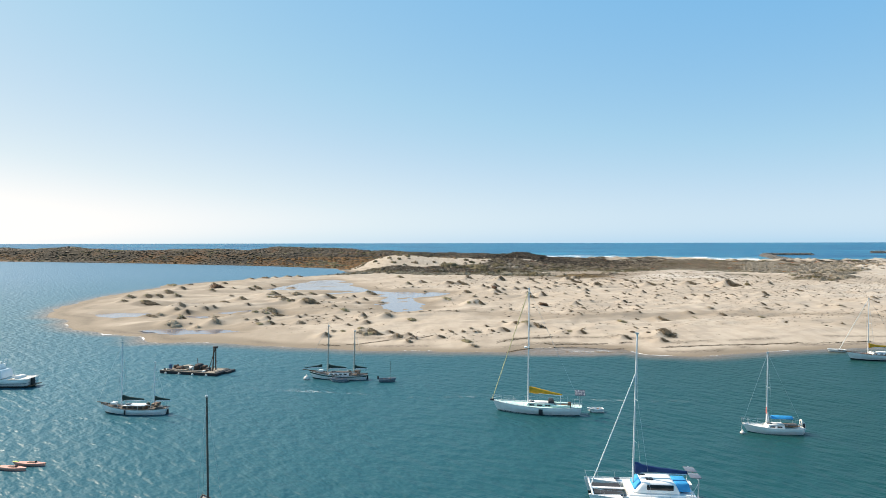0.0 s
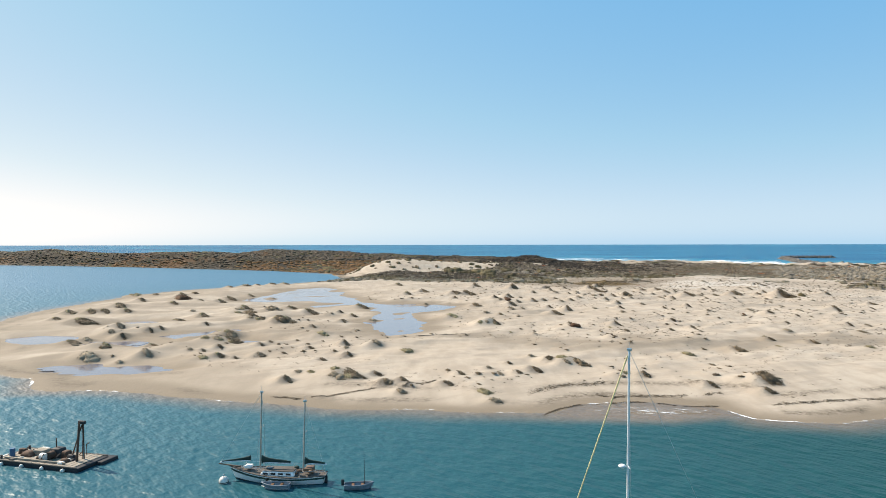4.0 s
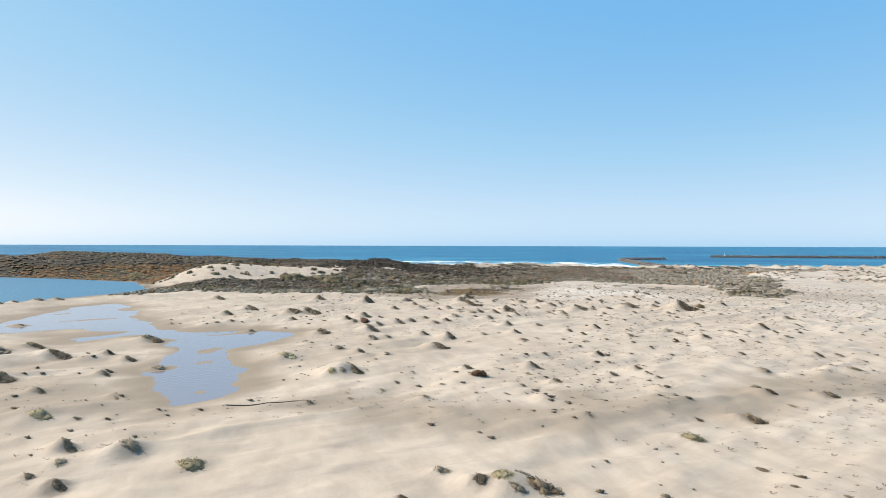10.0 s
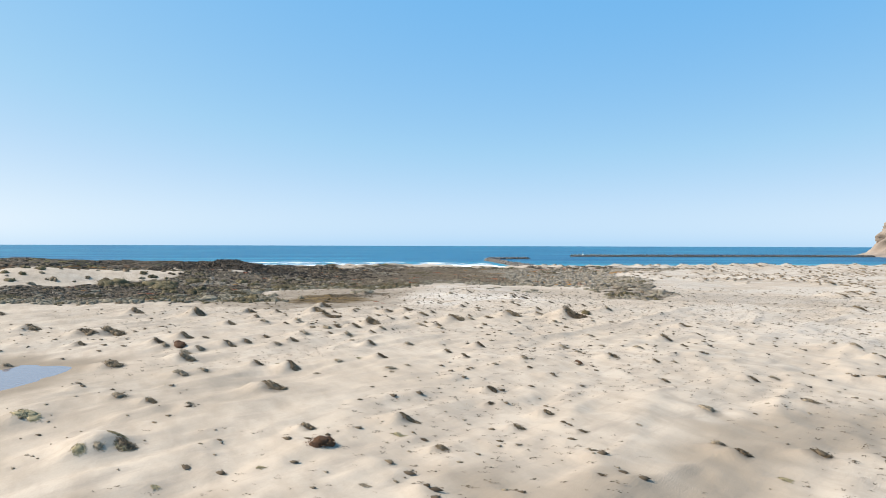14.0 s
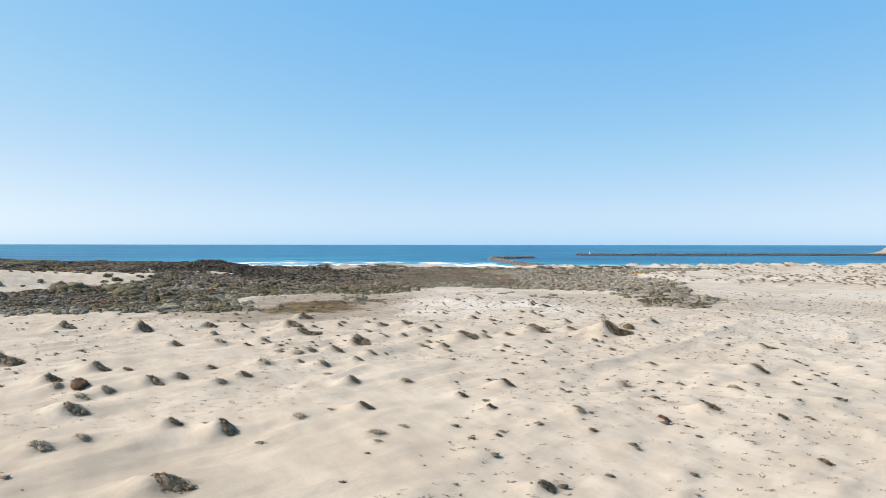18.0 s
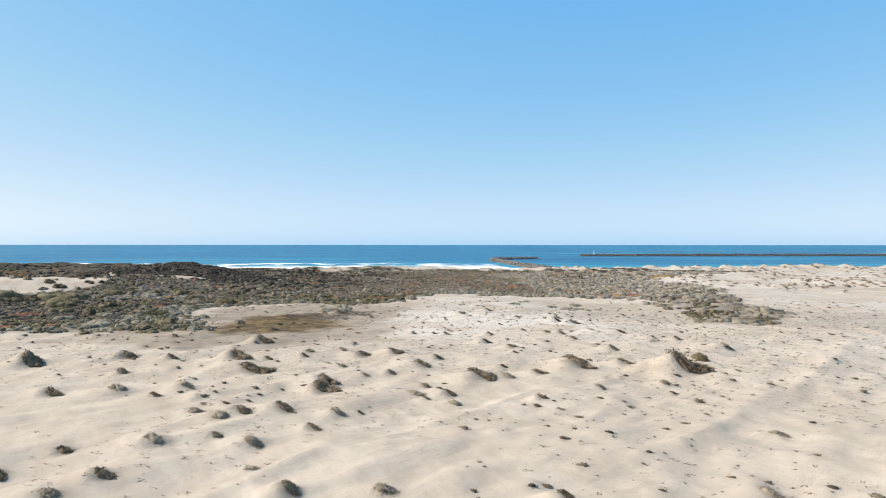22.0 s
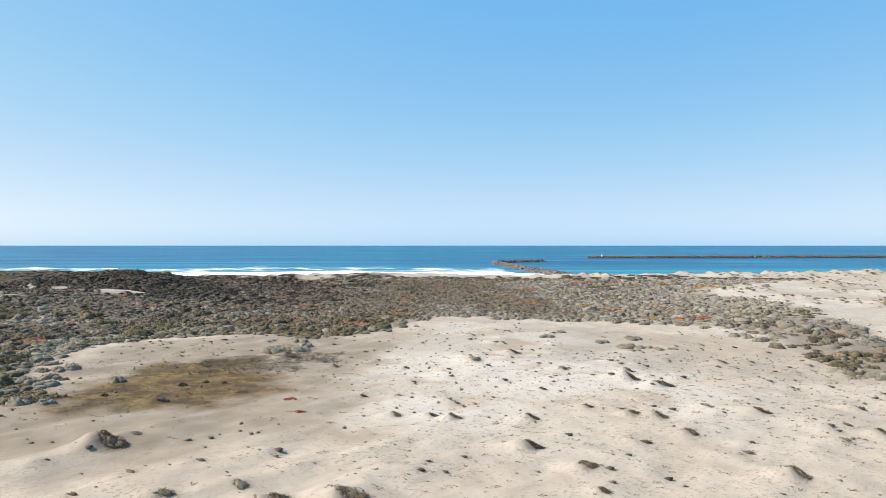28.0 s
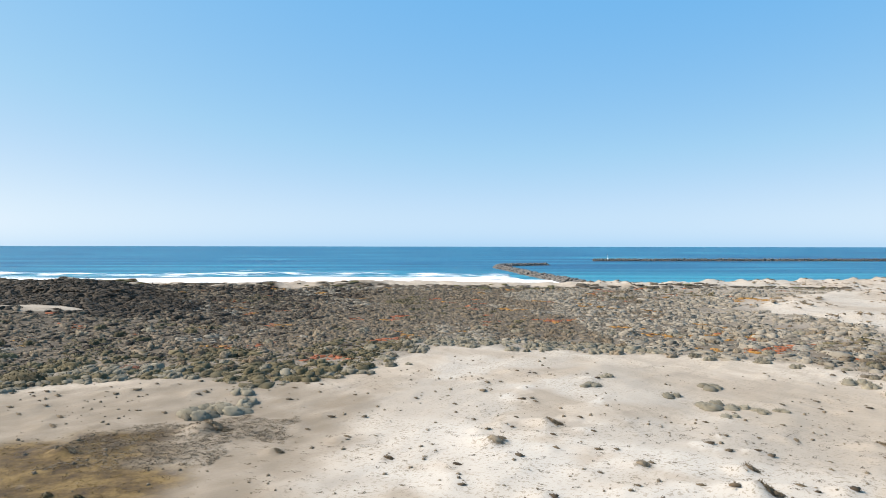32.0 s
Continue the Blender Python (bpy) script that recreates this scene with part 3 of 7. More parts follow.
GREY_TUFTS_A = [
    (5.7, 120.6, 2.3), (-6.6, 125.1, 1.8), (7.4, 134.4, 1.5), (-23, 136.7, 1.6), (5.9, 138.1, 1.5), (13.6, 146.6, 1.6), (-55.4, 147.7, 2),
    (-61.9, 150.2, 4.8), (-52.7, 151.8, 3.5), (-58.8, 151.9, 1.1), (-33.2, 152.5, 2.6), (-18.7, 156.4, 1.6), (-47.3, 157.2, 1.7),
    (-13.1, 157.9, 3.1), (33.7, 159.7, 1), (-73, 165.3, 2.8), (63.8, 170.3, 2), (17.8, 173.1, 1.4), (51.1, 173.5, 1), (-75, 173.7, 3),
    (28.8, 174, 1), (-22.4, 174.7, 1.2), (3.7, 176.3, 1.3), (88.6, 178.4, 3.5), (8.9, 178.6, 0.8), (61.5, 179, 0.6), (-73.3, 180.2, 3.1),
    (74.1, 181.1, 3.2),
]
GREY_TUFTS_B = [
    (111.8, 183, 2.3), (-74.1, 185.6, 3.8), (97.7, 190.7, 2), (132.4, 201, 2.8), (92.3, 205.2, 1.5), (69.4, 206, 0.9), (18.1, 207, 1.1),
    (-19.5, 208.7, 3.1), (10.5, 215.4, 3.1), (64.6, 215.6, 1.4), (70.7, 216.7, 1.4), (47.7, 217.8, 1.1), (71.6, 218.4, 1.5), (96.7, 218.7, 2.2),
    (83.4, 218.9, 2), (48.6, 220.3, 2.2), (51.8, 221.3, 1.2), (-71.9, 223, 3.1), (37.6, 223.7, 1.2), (93.7, 225.2, 1.6), (-49.5, 225.5, 6),
    (65.2, 228.3, 1.1), (18.5, 229.2, 2.7), (5, 229.5, 1.4), (42.9, 229.9, 2.2), (88.1, 230.1, 2.8), (21.9, 230.9, 2), (103.2, 241, 2),
]
GREY_TUFTS_C = [
    (60.4, 242, 2.5), (20.6, 251.1, 3.3), (51.9, 251.4, 1.5), (37, 251.8, 2.9), (-7, 253.2, 2.4), (23.2, 253.8, 3), (17.5, 256.1, 2.3),
    (96.9, 256.5, 1), (121.4, 256.6, 1.6), (53, 257.9, 2.1), (88, 258.3, 0.9), (44.6, 261.7, 3), (109.2, 263.5, 2), (98.6, 264.2, 2),
    (63.6, 265.9, 2.5), (78.7, 267.2, 2.3), (51.2, 267.8, 2.6), (76.4, 270.7, 1.4), (49.1, 272.6, 2.6), (76, 273, 2.6), (91.5, 275.9, 2.6),
    (50.4, 277.1, 1.1), (139.5, 280.1, 2.7), (73.4, 286, 1.4), (49.1, 287.4, 3.6), (41.4, 288.5, 3.5), (41.5, 301.8, 2.4), (75.8, 304.6, 1.9),
]
GREY_TUFTS_D = [
    (130.5, 307.4, 1.9), (128.7, 334.1, 1.9), (119.7, 346.2, 2.6),
]
GREY_TUFTS = GREY_TUFTS_A + GREY_TUFTS_B + GREY_TUFTS_C + GREY_TUFTS_D
GRASS_PATCHES_A = [
    (4.6, 124.4, 3.2), (25.8, 134.9, 1.7), (-20.9, 136, 2), (-42, 149.1, 2.9), (41.7, 151.7, 3.6), (-7.4, 153.8, 3.7), (76.2, 156.8, 2.4),
    (62, 161.5, 1.6), (-47.7, 165.8, 2.4), (-26.4, 175.3, 3.9), (22, 182.1, 0.9), (13.6, 182.1, 0.9), (36.5, 186.2, 1.7), (7.5, 192.4, 1.9),
    (1, 210.4, 4.9), (33.3, 231.2, 1), (47, 231.9, 1), (-119.3, 289.5, 7.1), (74.9, 350.3, 1.1),
]
GRASS_PATCHES = GRASS_PATCHES_A
GRASSY_MOUNDS_A = [
    (-15.8, 133.9, 6.1), (19.3, 142.6, 6.4), (-65.1, 159.5, 5.7), (-43.9, 167.4, 7.6), (10.1, 193.6, 5.6), (-48.1, 202.5, 5.5),
    (-57.2, 221.7, 8.2),
]
GRASSY_MOUNDS = GRASSY_MOUNDS_A
RUSTY_BUSHES_A = [
    (28.2, 185.1, 3.5), (78.5, 212.1, 1.6), (20, 256.5, 3.0), (-91.1, 264.1, 6.6),
]
RUSTY_BUSHES = RUSTY_BUSHES_A
SAGE_BUSHES_A = [
    (161.1, 343.7, 2.3), (151.6, 343.9, 2.4), (158.3, 345, 2.9), (57.9, 346.3, 2.5), (156.8, 347.3, 3.9), (54.3, 347.6, 4.1),
    (154.9, 349.7, 6.8), (50.2, 353.2, 3.6), (52.2, 355.4, 4.9), (154.1, 356.2, 3.6), (65.9, 358.3, 3.4), (164.1, 358.4, 5.9),
    (56.4, 358.8, 4.7), (40.6, 362.5, 4.4), (53.8, 362.5, 3.8), (146.9, 365.5, 4.8), (35.6, 366.3, 7.9), (44.3, 366.3, 5.2), (153.6, 369.2, 3.5),
    (41, 369.3, 4.8), (46.7, 369.5, 4.5), (92.2, 375.0, 6.8), (96.3, 375.8, 6.4), (94.3, 377.6, 5.6), (32.3, 375.4, 5), (43.4, 375.9, 4.2), (99.0, 378.6, 5.2), (99.7, 384.7, 4.8),
    (27.7, 385.5, 6.7), (36.7, 387.8, 6.7),
]
SAGE_BUSHES_B = [
    (33.4, 526.8, 10.7), (18.9, 529.3, 7.1),
]
SAGE_BUSHES = SAGE_BUSHES_A + SAGE_BUSHES_B
RED_MATS_A = [
    (86.3, 328.8, 1.3), (86.4, 336.5, 1.7),
]
RED_MATS = RED_MATS_A
OLIVE_BUSHES_A = [
    (49.6, 363.2, 6.4), (47.8, 384.6, 9.1), (-2.1, 388.9, 8.6), (32.5, 392.9, 7.7), (24.8, 403.8, 6.6), (69.7, 410, 7.4), (36.4, 410.6, 7.4),
    (24.9, 425.3, 14.6), (62.1, 434.3, 6.8), (12.6, 438, 9.3), (22.7, 439.4, 16.6), (5.6, 440.7, 16.5), (58.2, 445.7, 8), (38.3, 448.9, 12.1),
]
OLIVE_BUSHES = OLIVE_BUSHES_A

# ---- ground sheet ----
def scrub_amount(x, y):
    """How thickly the scrub stands: broken by sand along its edge, on the foredune and between the dark hills."""
    amount = smooth(-1.0, 3.0, inside(SCRUB_LAND, x, y) + 6 * (fbm(x, y, 11, 3, 21) - 0.5))
    amount = amount * (1 - smooth(-2, 2, inside(PALE_AREA, x, y) + 7 * (fbm(x, y, 12, 3, 22) - 0.5)))
    crest = smooth(0.25, 0.7, ridge(FOREDUNE, 17, x, y)) * smooth(0.40, 0.52, fbm(x, y, 8, 3, 23))
    bare = smooth(0.2, 0.6, ridge(DARK_SLOPES, 40, x, y)) * smooth(0.60, 0.66, fbm(x, y, 15, 3, 24))
    bare = bare * (1 - np.clip(ridge(DARK_HILL, 20, x, y) / 3, 0, 1))
    return amount * (1 - 0.9 * crest) * (1 - bare)


FOREDUNE = [(x, y, 1.0) for x, y, z in BACK_DUNES]
DARK_SLOPES = [(-10, 545, 1.0), (40, 530, 1.0), (76, 520, 1.0)]
AHEAD, RIGHT = (0.4226, 0.9063), (0.9063, -0.4226)     # the grid lies along the line of flight


def steps(start, stop, first, last):
    """Grid lines from start to stop, their spacing growing from first to last."""
    lines, s = [start], first
    grow = 1 + abs(last - first) / max(abs(stop - start), 1) if last != first else 1
    while abs(lines[-1] - start) < abs(stop - start):
        lines.append(lines[-1] + math.copysign(s, stop - start))
        s *= grow
    return lines[1:]


U = np.unique(steps(60, -1500, 0.9, 120) + [60] + steps(60, 100, 0.8, 0.8) + steps(100, 345, 0.58, 0.58) + steps(345, 440, 0.58, 1.3) + steps(440, 820, 1.3, 7) + steps(820, 7500, 7, 300))
V = np.unique(steps(-105, -150, 0.58, 1.2) + steps(-150, -800, 1.2, 14) + steps(-800, -7500, 14, 300) + [-105] + steps(-105, 25, 0.58, 0.58)
              + steps(25, 130, 0.58, 1.9) + steps(130, 420, 1.9, 8) + steps(420, 7500, 8, 300))
gu, gv = np.meshgrid(U, V, indexing="ij")
GX, GY = gu * AHEAD[0] + gv * RIGHT[0], gu * AHEAD[1] + gv * RIGHT[1]
GZ = land_height(GX, GY)
SHORE = shore_at(GX, GY)
SCRUBBY = scrub_amount(GX, GY)



def mound(x, y, wide, high, lee=0.25):
    """Heap sand up round a plant, with a tail on the windward side."""
    u, v = x * AHEAD[0] + y * AHEAD[1], x * RIGHT[0] + y * RIGHT[1]
    i0, i1 = np.searchsorted(U, (u - 3 * wide, u + 3 * wide))
    j0, j1 = np.searchsorted(V, (v - 4 * wide, v + 3 * wide))
    du, dv = gu[i0:i1, j0:j1] - u, gv[i0:i1, j0:j1] - v + lee * wide
    tail, side = 0.88 * dv - 0.47 * du, 0.88 * du + 0.47 * dv
    tail = np.where(tail < 0, tail * 0.6, tail * 1.5)
    r2 = (tail * tail + side * side) / wide**2
    lump = 0.75 + 0.5 * fbm(GX[i0:i1, j0:j1], GY[i0:i1, j0:j1], 1.2 + wide * 0.4, 2, 40)
    GZ[i0:i1, j0:j1] += 1.05 * high * lump * np.exp(-1.9 * r2**0.95)


def height_at(x, y):
    u, v = x * AHEAD[0] + y * AHEAD[1], x * RIGHT[0] + y * RIGHT[1]
    i = np.clip(np.searchsorted(U, u) - 1, 0, len(U) - 2)
    j = np.clip(np.searchsorted(V, v) - 1, 0, len(V) - 2)
    a, b = (u - U[i]) / (U[i + 1] - U[i]), (v - V[j]) / (V[j + 1] - V[j])
    return GZ[i, j] * (1 - a) * (1 - b) + GZ[i + 1, j] * a * (1 - b) + GZ[i, j + 1] * (1 - a) * b + GZ[i + 1, j + 1] * a * b


for spots, tall, reach in ((DARK_HUMMOCKS, 0.28, 0.74), (TALL_HUMMOCKS, 0.36, 0.58), (GREY_TUFTS, 0.2, 0.8), (GRASS_PATCHES, 0.14, 0.8),
                           (GRASSY_MOUNDS, 0.27, 0.62), (RUSTY_BUSHES, 0.14, 0.8)):
    for x, y, w in spots:
        most = 2.3 if spots is TALL_HUMMOCKS else 1.5 if spots is GRASSY_MOUNDS and x > -10 else 1.15 if x > -10 else 0.95
        mound(x, y, max(w * reach, 0.8), min(w * tall, most) * (0.8 + 0.5 * random.random()))

# small hummocks, strewn over the flats, thicker to the north
rng = np.random.default_rng(5)
n_small = 5200
su, sv = rng.uniform(105, 405, n_small), rng.uniform(-150, 190, n_small)
SX, SY = su * AHEAD[0] + sv * RIGHT[0], su * AHEAD[1] + sv * RIGHT[1]
thick = fbm(SX, SY, 30, 2, 50) + 0.0016 * sv + 0.0006 * (su - 200) + 0.22 * smooth(-10, -40, SX) * smooth(140, 160, SY)
keep = (thick > 0.40) & (inside(LAND, SX, SY) > 10) & (inside(SCRUB_LAND, SX, SY) < 0) & (inside(STRAW_AREA, SX, SY) < -3)
for pool in POOLS:
    keep &= inside(pool, SX, SY) < -4
SX, SY = SX[keep], SY[keep]
SW = 0.25 + 0.85 * rng.random(len(SX)) ** 2.6
for x, y, w in zip(SX, SY, SW):
    mound(x, y, w * 1.0 + 0.6, 0.09 + 0.24 * w)


def jittered(u0, u1, v0, v1, gap, seed):
    r = np.random.default_rng(seed)
    u, v = np.meshgrid(np.arange(u0, u1, gap), np.arange(v0, v1, gap), indexing="ij")
    u, v = u.ravel() + r.uniform(-0.6, 0.6, u.size) * gap, v.ravel() + r.uniform(-0.6, 0.6, v.size) * gap
    return u * AHEAD[0] + v * RIGHT[0], u * AHEAD[1] + v * RIGHT[1]


# heaped clumps on the dunes to the north
HX, HY = jittered(230, 720, 30, 460, 4.2, 16)
on = ((HX * AHEAD[0] + HY * AHEAD[1] > 440) | (HX * RIGHT[0] + HY * RIGHT[1] > 105)) & ((fbm(HX, HY, 24, 3, 87) > 0.52) | ((ridge(FOREDUNE, 16, HX, HY) > 0.3) & (fbm(HX, HY, 9, 3, 89) > 0.45))) & (scrub_amount(HX, HY) < 0.2) & (inside(LAND, HX, HY) > 20) & (rng.random(len(HX)) < 0.75)
HX, HY = HX[on], HY[on]
HW = 1.4 + 3.2 * rng.random(len(HX)) ** 2
for x, y, w in zip(HX, HY, HW):
    mound(x, y, w * 0.7 + 0.5, 0.2 + 0.2 * w)


def sheet(name, x, y, z, material, fields=()):
    """One grid as one mesh; fields are named numbers, one a point."""
    a, b = x.shape
    ids = np.arange(a * b).reshape(a, b)
    quads = np.stack([ids[:-1, :-1], ids[1:, :-1], ids[1:, 1:], ids[:-1, 1:]], -1).reshape(-1, 4)
    return raw(name, np.stack([x, y, z], -1).reshape(-1, 3), quads, material, fields)


def raw(name, verts, faces, material, fields=(), shade=True):
    me = bpy.data.meshes.new(name)
    verts, faces = np.asarray(verts, np.float32), np.asarray(faces, np.int32)
    k = faces.shape[1]
    me.vertices.add(len(verts))
    me.vertices.foreach_set("co", verts.ravel())
    me.loops.add(faces.size)
    me.loops.foreach_set("vertex_index", faces.ravel())
    me.polygons.add(len(faces))
    me.polygons.foreach_set("loop_start", np.arange(0, faces.size, k, dtype=np.int32))
    me.update(calc_edges=True)
    for key, values in fields:
        me.attributes.new(key, "FLOAT", "POINT").data.foreach_set("value", np.asarray(values, np.float32).ravel())
    if shade:
        me.polygons.foreach_set("use_smooth", np.ones(len(faces), bool))
    me.materials.append(material)
    me.validate()
    return new(name, me)


tidal = 1 + 1.3 * smooth(-5, -60, GX) * smooth(390, 350, GY)
wetness = 1 - smooth(1.5 * tidal, 5.5 * tidal, SHORE + 3 * (fbm(GX, GY, 6, 2, 60) - 0.5))
for pool in POOLS:
    wetness = np.maximum(wetness, 0.95 * smooth(-9, -1, inside(pool, GX, GY) + 14 * (fbm((0.9 * GX + 0.44 * GY) * 0.5, 0.9 * GY - 0.44 * GX, 10, 3, 61) - 0.5)))
streaks = smooth(0.55, 0.72, fbm(0.75 * GX + 0.66 * GY, (0.75 * GY - 0.66 * GX) * 0.3, 24, 3, 62)) * 0.35
wetness = np.clip(np.maximum(wetness, streaks * (GZ < 2.0)), 0, 1)
flats = smooth(-30, -60, GX) * smooth(390, 350, GY) * (1 - smooth(8, 34, SHORE)) * smooth(0.40, 0.52, fbm((0.9 * GX + 0.44 * GY) * 0.3, 0.9 * GY - 0.44 * GX, 9, 3, 75))
flats = np.maximum(flats, 0.6 * smooth(-12, -40, GX) * smooth(335, 295, GY) * smooth(0.42, 0.56, fbm((0.9 * GX + 0.44 * GY) * 0.35, 0.9 * GY - 0.44 * GX, 8, 3, 78)))
wetness = np.maximum(wetness, 0.85 * flats)
back_u = gu + 12 * (fbm(GX, GY, 20, 2, 63) - 0.5)
litter = smooth(220, 330, back_u) * 0.75 + 0.1
pale = np.clip(ridge(DOME, 24, GX, GY) / 0.8, 0, 1) * smooth(0.36, 0.58, fbm(GX, GY, 9, 3, 64))
pale = np.maximum(pale, np.maximum(ridge([(103, 322, 1.0), (106, 342, 1.0), (128, 340, 1.0)], 11, GX, GY) * smooth(0.36, 0.56, fbm(GX, GY, 7, 3, 76)),
                                  0.5 * smooth(-10, 60, gv) * smooth(190, 270, gu) * smooth(0.35, 0.6, fbm(GX, GY, 16, 3, 77))))
damp = 0.95 * smooth(-6, 6, inside(DAMP_FLAT, GX, GY) + 18 * (fbm(GX, GY, 7, 4, 68) - 0.5)) * (0.4 + 0.9 * fbm(GX, GY, 3, 3, 69))
for patch in DAMP_PATCHES:
    damp = np.maximum(damp, 0.68 * smooth(-5, 3, inside(patch, GX, GY) + 9 * (fbm(GX, GY, 10, 3, 72) - 0.5)))
wetness = np.clip(np.maximum(wetness, damp), 0, 1)
wrack = np.exp(-((SHORE - 4.2 + 3 * (fbm(GX, GY, 15, 2, 66) - 0.5)) / 1.2) ** 2) * smooth(0.36, 0.5, fbm(GX, GY, 9, 3, 67))
wrack = np.maximum(wrack, np.exp(-((SHORE - 10 + 4 * (fbm(GX, GY, 19, 2, 70) - 0.5)) / 1.0) ** 2) * smooth(0.42, 0.55, fbm(GX, GY, 12, 3, 71)))
wrack *= 0.85 + 0.15 * smooth(-20, 25, GX)
# matted litter under hummock plants, which also paints in the darkness beneath them
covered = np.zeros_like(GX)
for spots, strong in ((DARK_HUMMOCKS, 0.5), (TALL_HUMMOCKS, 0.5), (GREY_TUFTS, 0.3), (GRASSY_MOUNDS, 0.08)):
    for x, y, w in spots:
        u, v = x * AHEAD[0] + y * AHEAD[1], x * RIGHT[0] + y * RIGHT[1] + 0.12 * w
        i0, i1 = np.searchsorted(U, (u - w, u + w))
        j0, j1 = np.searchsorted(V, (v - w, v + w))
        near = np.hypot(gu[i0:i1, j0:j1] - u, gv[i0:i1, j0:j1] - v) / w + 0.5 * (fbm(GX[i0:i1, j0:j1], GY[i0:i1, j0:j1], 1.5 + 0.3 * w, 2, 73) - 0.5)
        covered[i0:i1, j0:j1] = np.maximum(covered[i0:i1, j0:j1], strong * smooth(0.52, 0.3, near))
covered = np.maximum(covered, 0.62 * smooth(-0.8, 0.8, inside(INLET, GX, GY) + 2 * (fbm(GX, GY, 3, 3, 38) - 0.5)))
straw = smooth(-4, 3, inside(STRAW_AREA, GX, GY) + 1.5 + 13 * (fbm(GX, GY, 6, 4, 65) - 0.5))
ground = sheet("ground", GX, GY, GZ, SAND, (("wet", wetness), ("litter", litter), ("pale", pale), ("soil_dark", np.maximum(SCRUBBY * (1 - 0.55 * smooth(20, 85, gv)) * (0.45 + 0.55 * smooth(0, 26, inside(SCRUB_LAND, GX, GY) + 26 * (fbm(GX, GY, 14, 3, 25) - 0.5))), covered)), ("wrack", wrack), ("straw", straw), ("humus", np.maximum(SCRUBBY, 0.97 * smooth(-262, -290, gv) * smooth(1, 5, SHORE)) * np.maximum(smooth(520, 570, gu - 0.12 * gv) * smooth(40, -160, gv), smooth(-195, -240, gv)))))
tagged(ground, "pale rippled dune sand, damp and brown along the shore", "sand", kind="structure")

# ---- water ----
every = lambda n: np.unique(np.append(np.arange(0, n, 3), n - 1))
pick = np.ix_(every(len(U)), every(len(V)))
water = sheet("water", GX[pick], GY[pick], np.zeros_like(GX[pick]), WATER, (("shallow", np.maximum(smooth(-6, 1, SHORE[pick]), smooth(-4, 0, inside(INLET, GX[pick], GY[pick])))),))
tagged(water, "rippled teal bay water turning to blue ocean", "water", kind="structure")
for k, pool in enumerate(POOLS):
    xs, ys = [p[0] for p in pool], [p[1] for p in pool]
    px, py = np.meshgrid(np.arange(min(xs) - 13, max(xs) + 13, 1.5), np.arange(min(ys) - 13, max(ys) + 13, 1.5), indexing="ij")
    ids, low = np.arange(px.size).reshape(px.shape), (inside(pool, px, py) > -12) & (inside(LAND, px, py) > 5)
    quads = np.stack([ids[:-1, :-1], ids[1:, :-1], ids[1:, 1:], ids[:-1, 1:]], -1).reshape(-1, 4)
    pz = np.full_like(px, 0.05 + 0.008 * k)
    ob = raw("tide_pool", np.stack([px, py, pz], -1).reshape(-1, 3), quads[low.ravel()[quads].all(1)], POOL)
    tagged(ob, "shallow tide pool mirroring the sky on wet sand", "tide pool", "tide pools", "structure")

# ---- plants ----
def dome(seed, rings=4, around=8, rough=0.25):
    """A lumpy cushion, one unit wide to each side and one high."""
    r = np.random.default_rng(seed)
    verts, faces = [(0, 0, 1.0)], []
    for i in range(1, rings + 1):
        a = i / rings * math.pi / 2
        for j in range(around):
            t, k = (j + 0.5 * (i % 2)) / around * 2 * math.pi, 1 + rough * (r.random() - 0.5) * 2
            verts.append((math.sin(a) * math.cos(t) * k, math.sin(a) * math.sin(t) * k, math.cos(a) * k - (0.18 if i == rings else 0)))
    for j in range(around):
        faces.append((0, 1 + j, 1 + (j + 1) % around))
        for i in range(rings - 1):
            p, q = 1 + i * around, 1 + (i + 1) * around
            j2 = (j + 1) % around
            faces += [(p + j, q + j, q + j2), (p + j, q + j2, p + j2)]
    return np.array(verts), np.array(faces)


def leaves(seed, count, size, low=0.72, high=1.12, upright=0.0):
    """Loose leaf blades over a cushion: three-cornered, turned every way."""
    r = np.random.default_rng(seed)
    t, c = r.uniform(0, 2 * math.pi, count), r.uniform(-0.05, 1, count)
    s = np.sqrt(1 - c.clip(0, 1) ** 2)
    lump = 1 + 0.22 * np.sin(3 * t + seed) * s + 0.15 * np.sin(7 * t + 2 * seed)
    out = np.stack([s * np.cos(t), s * np.sin(t), c], -1)
    at = out * (r.uniform(low, high, count) * lump)[:, None]
    a = r.normal(size=(count, 3))
    a = a * (1 - upright) + np.array([0, 0, 1]) * upright + out * 0.3
    a /= np.linalg.norm(a, axis=1)[:, None]
    b = np.cross(a, r.normal(size=(count, 3)))
    b /= np.linalg.norm(b, axis=1)[:, None] + 1e-9
    k = size * r.uniform(0.6, 1.4, count)[:, None]
    wide = 0.45 if upright < 0.5 else 0.07
    verts = np.stack([at - b * k * wide, at + b * k * wide, at + a * k], 1).reshape(-1, 3)
    return verts, np.arange(3 * count).reshape(-1, 3)


def join(*pieces):
    verts, faces, base = [], [], 0
    for v, f in pieces:
        verts.append(v), faces.append(f + base)
        base += len(v)
    return np.concatenate(verts), np.concatenate(faces)


def plant_mesh(name, material, v, f):
    ob = raw(name, v, f, material, shade=False)
    me = ob.data
    bpy.data.objects.remove(ob)
    return me


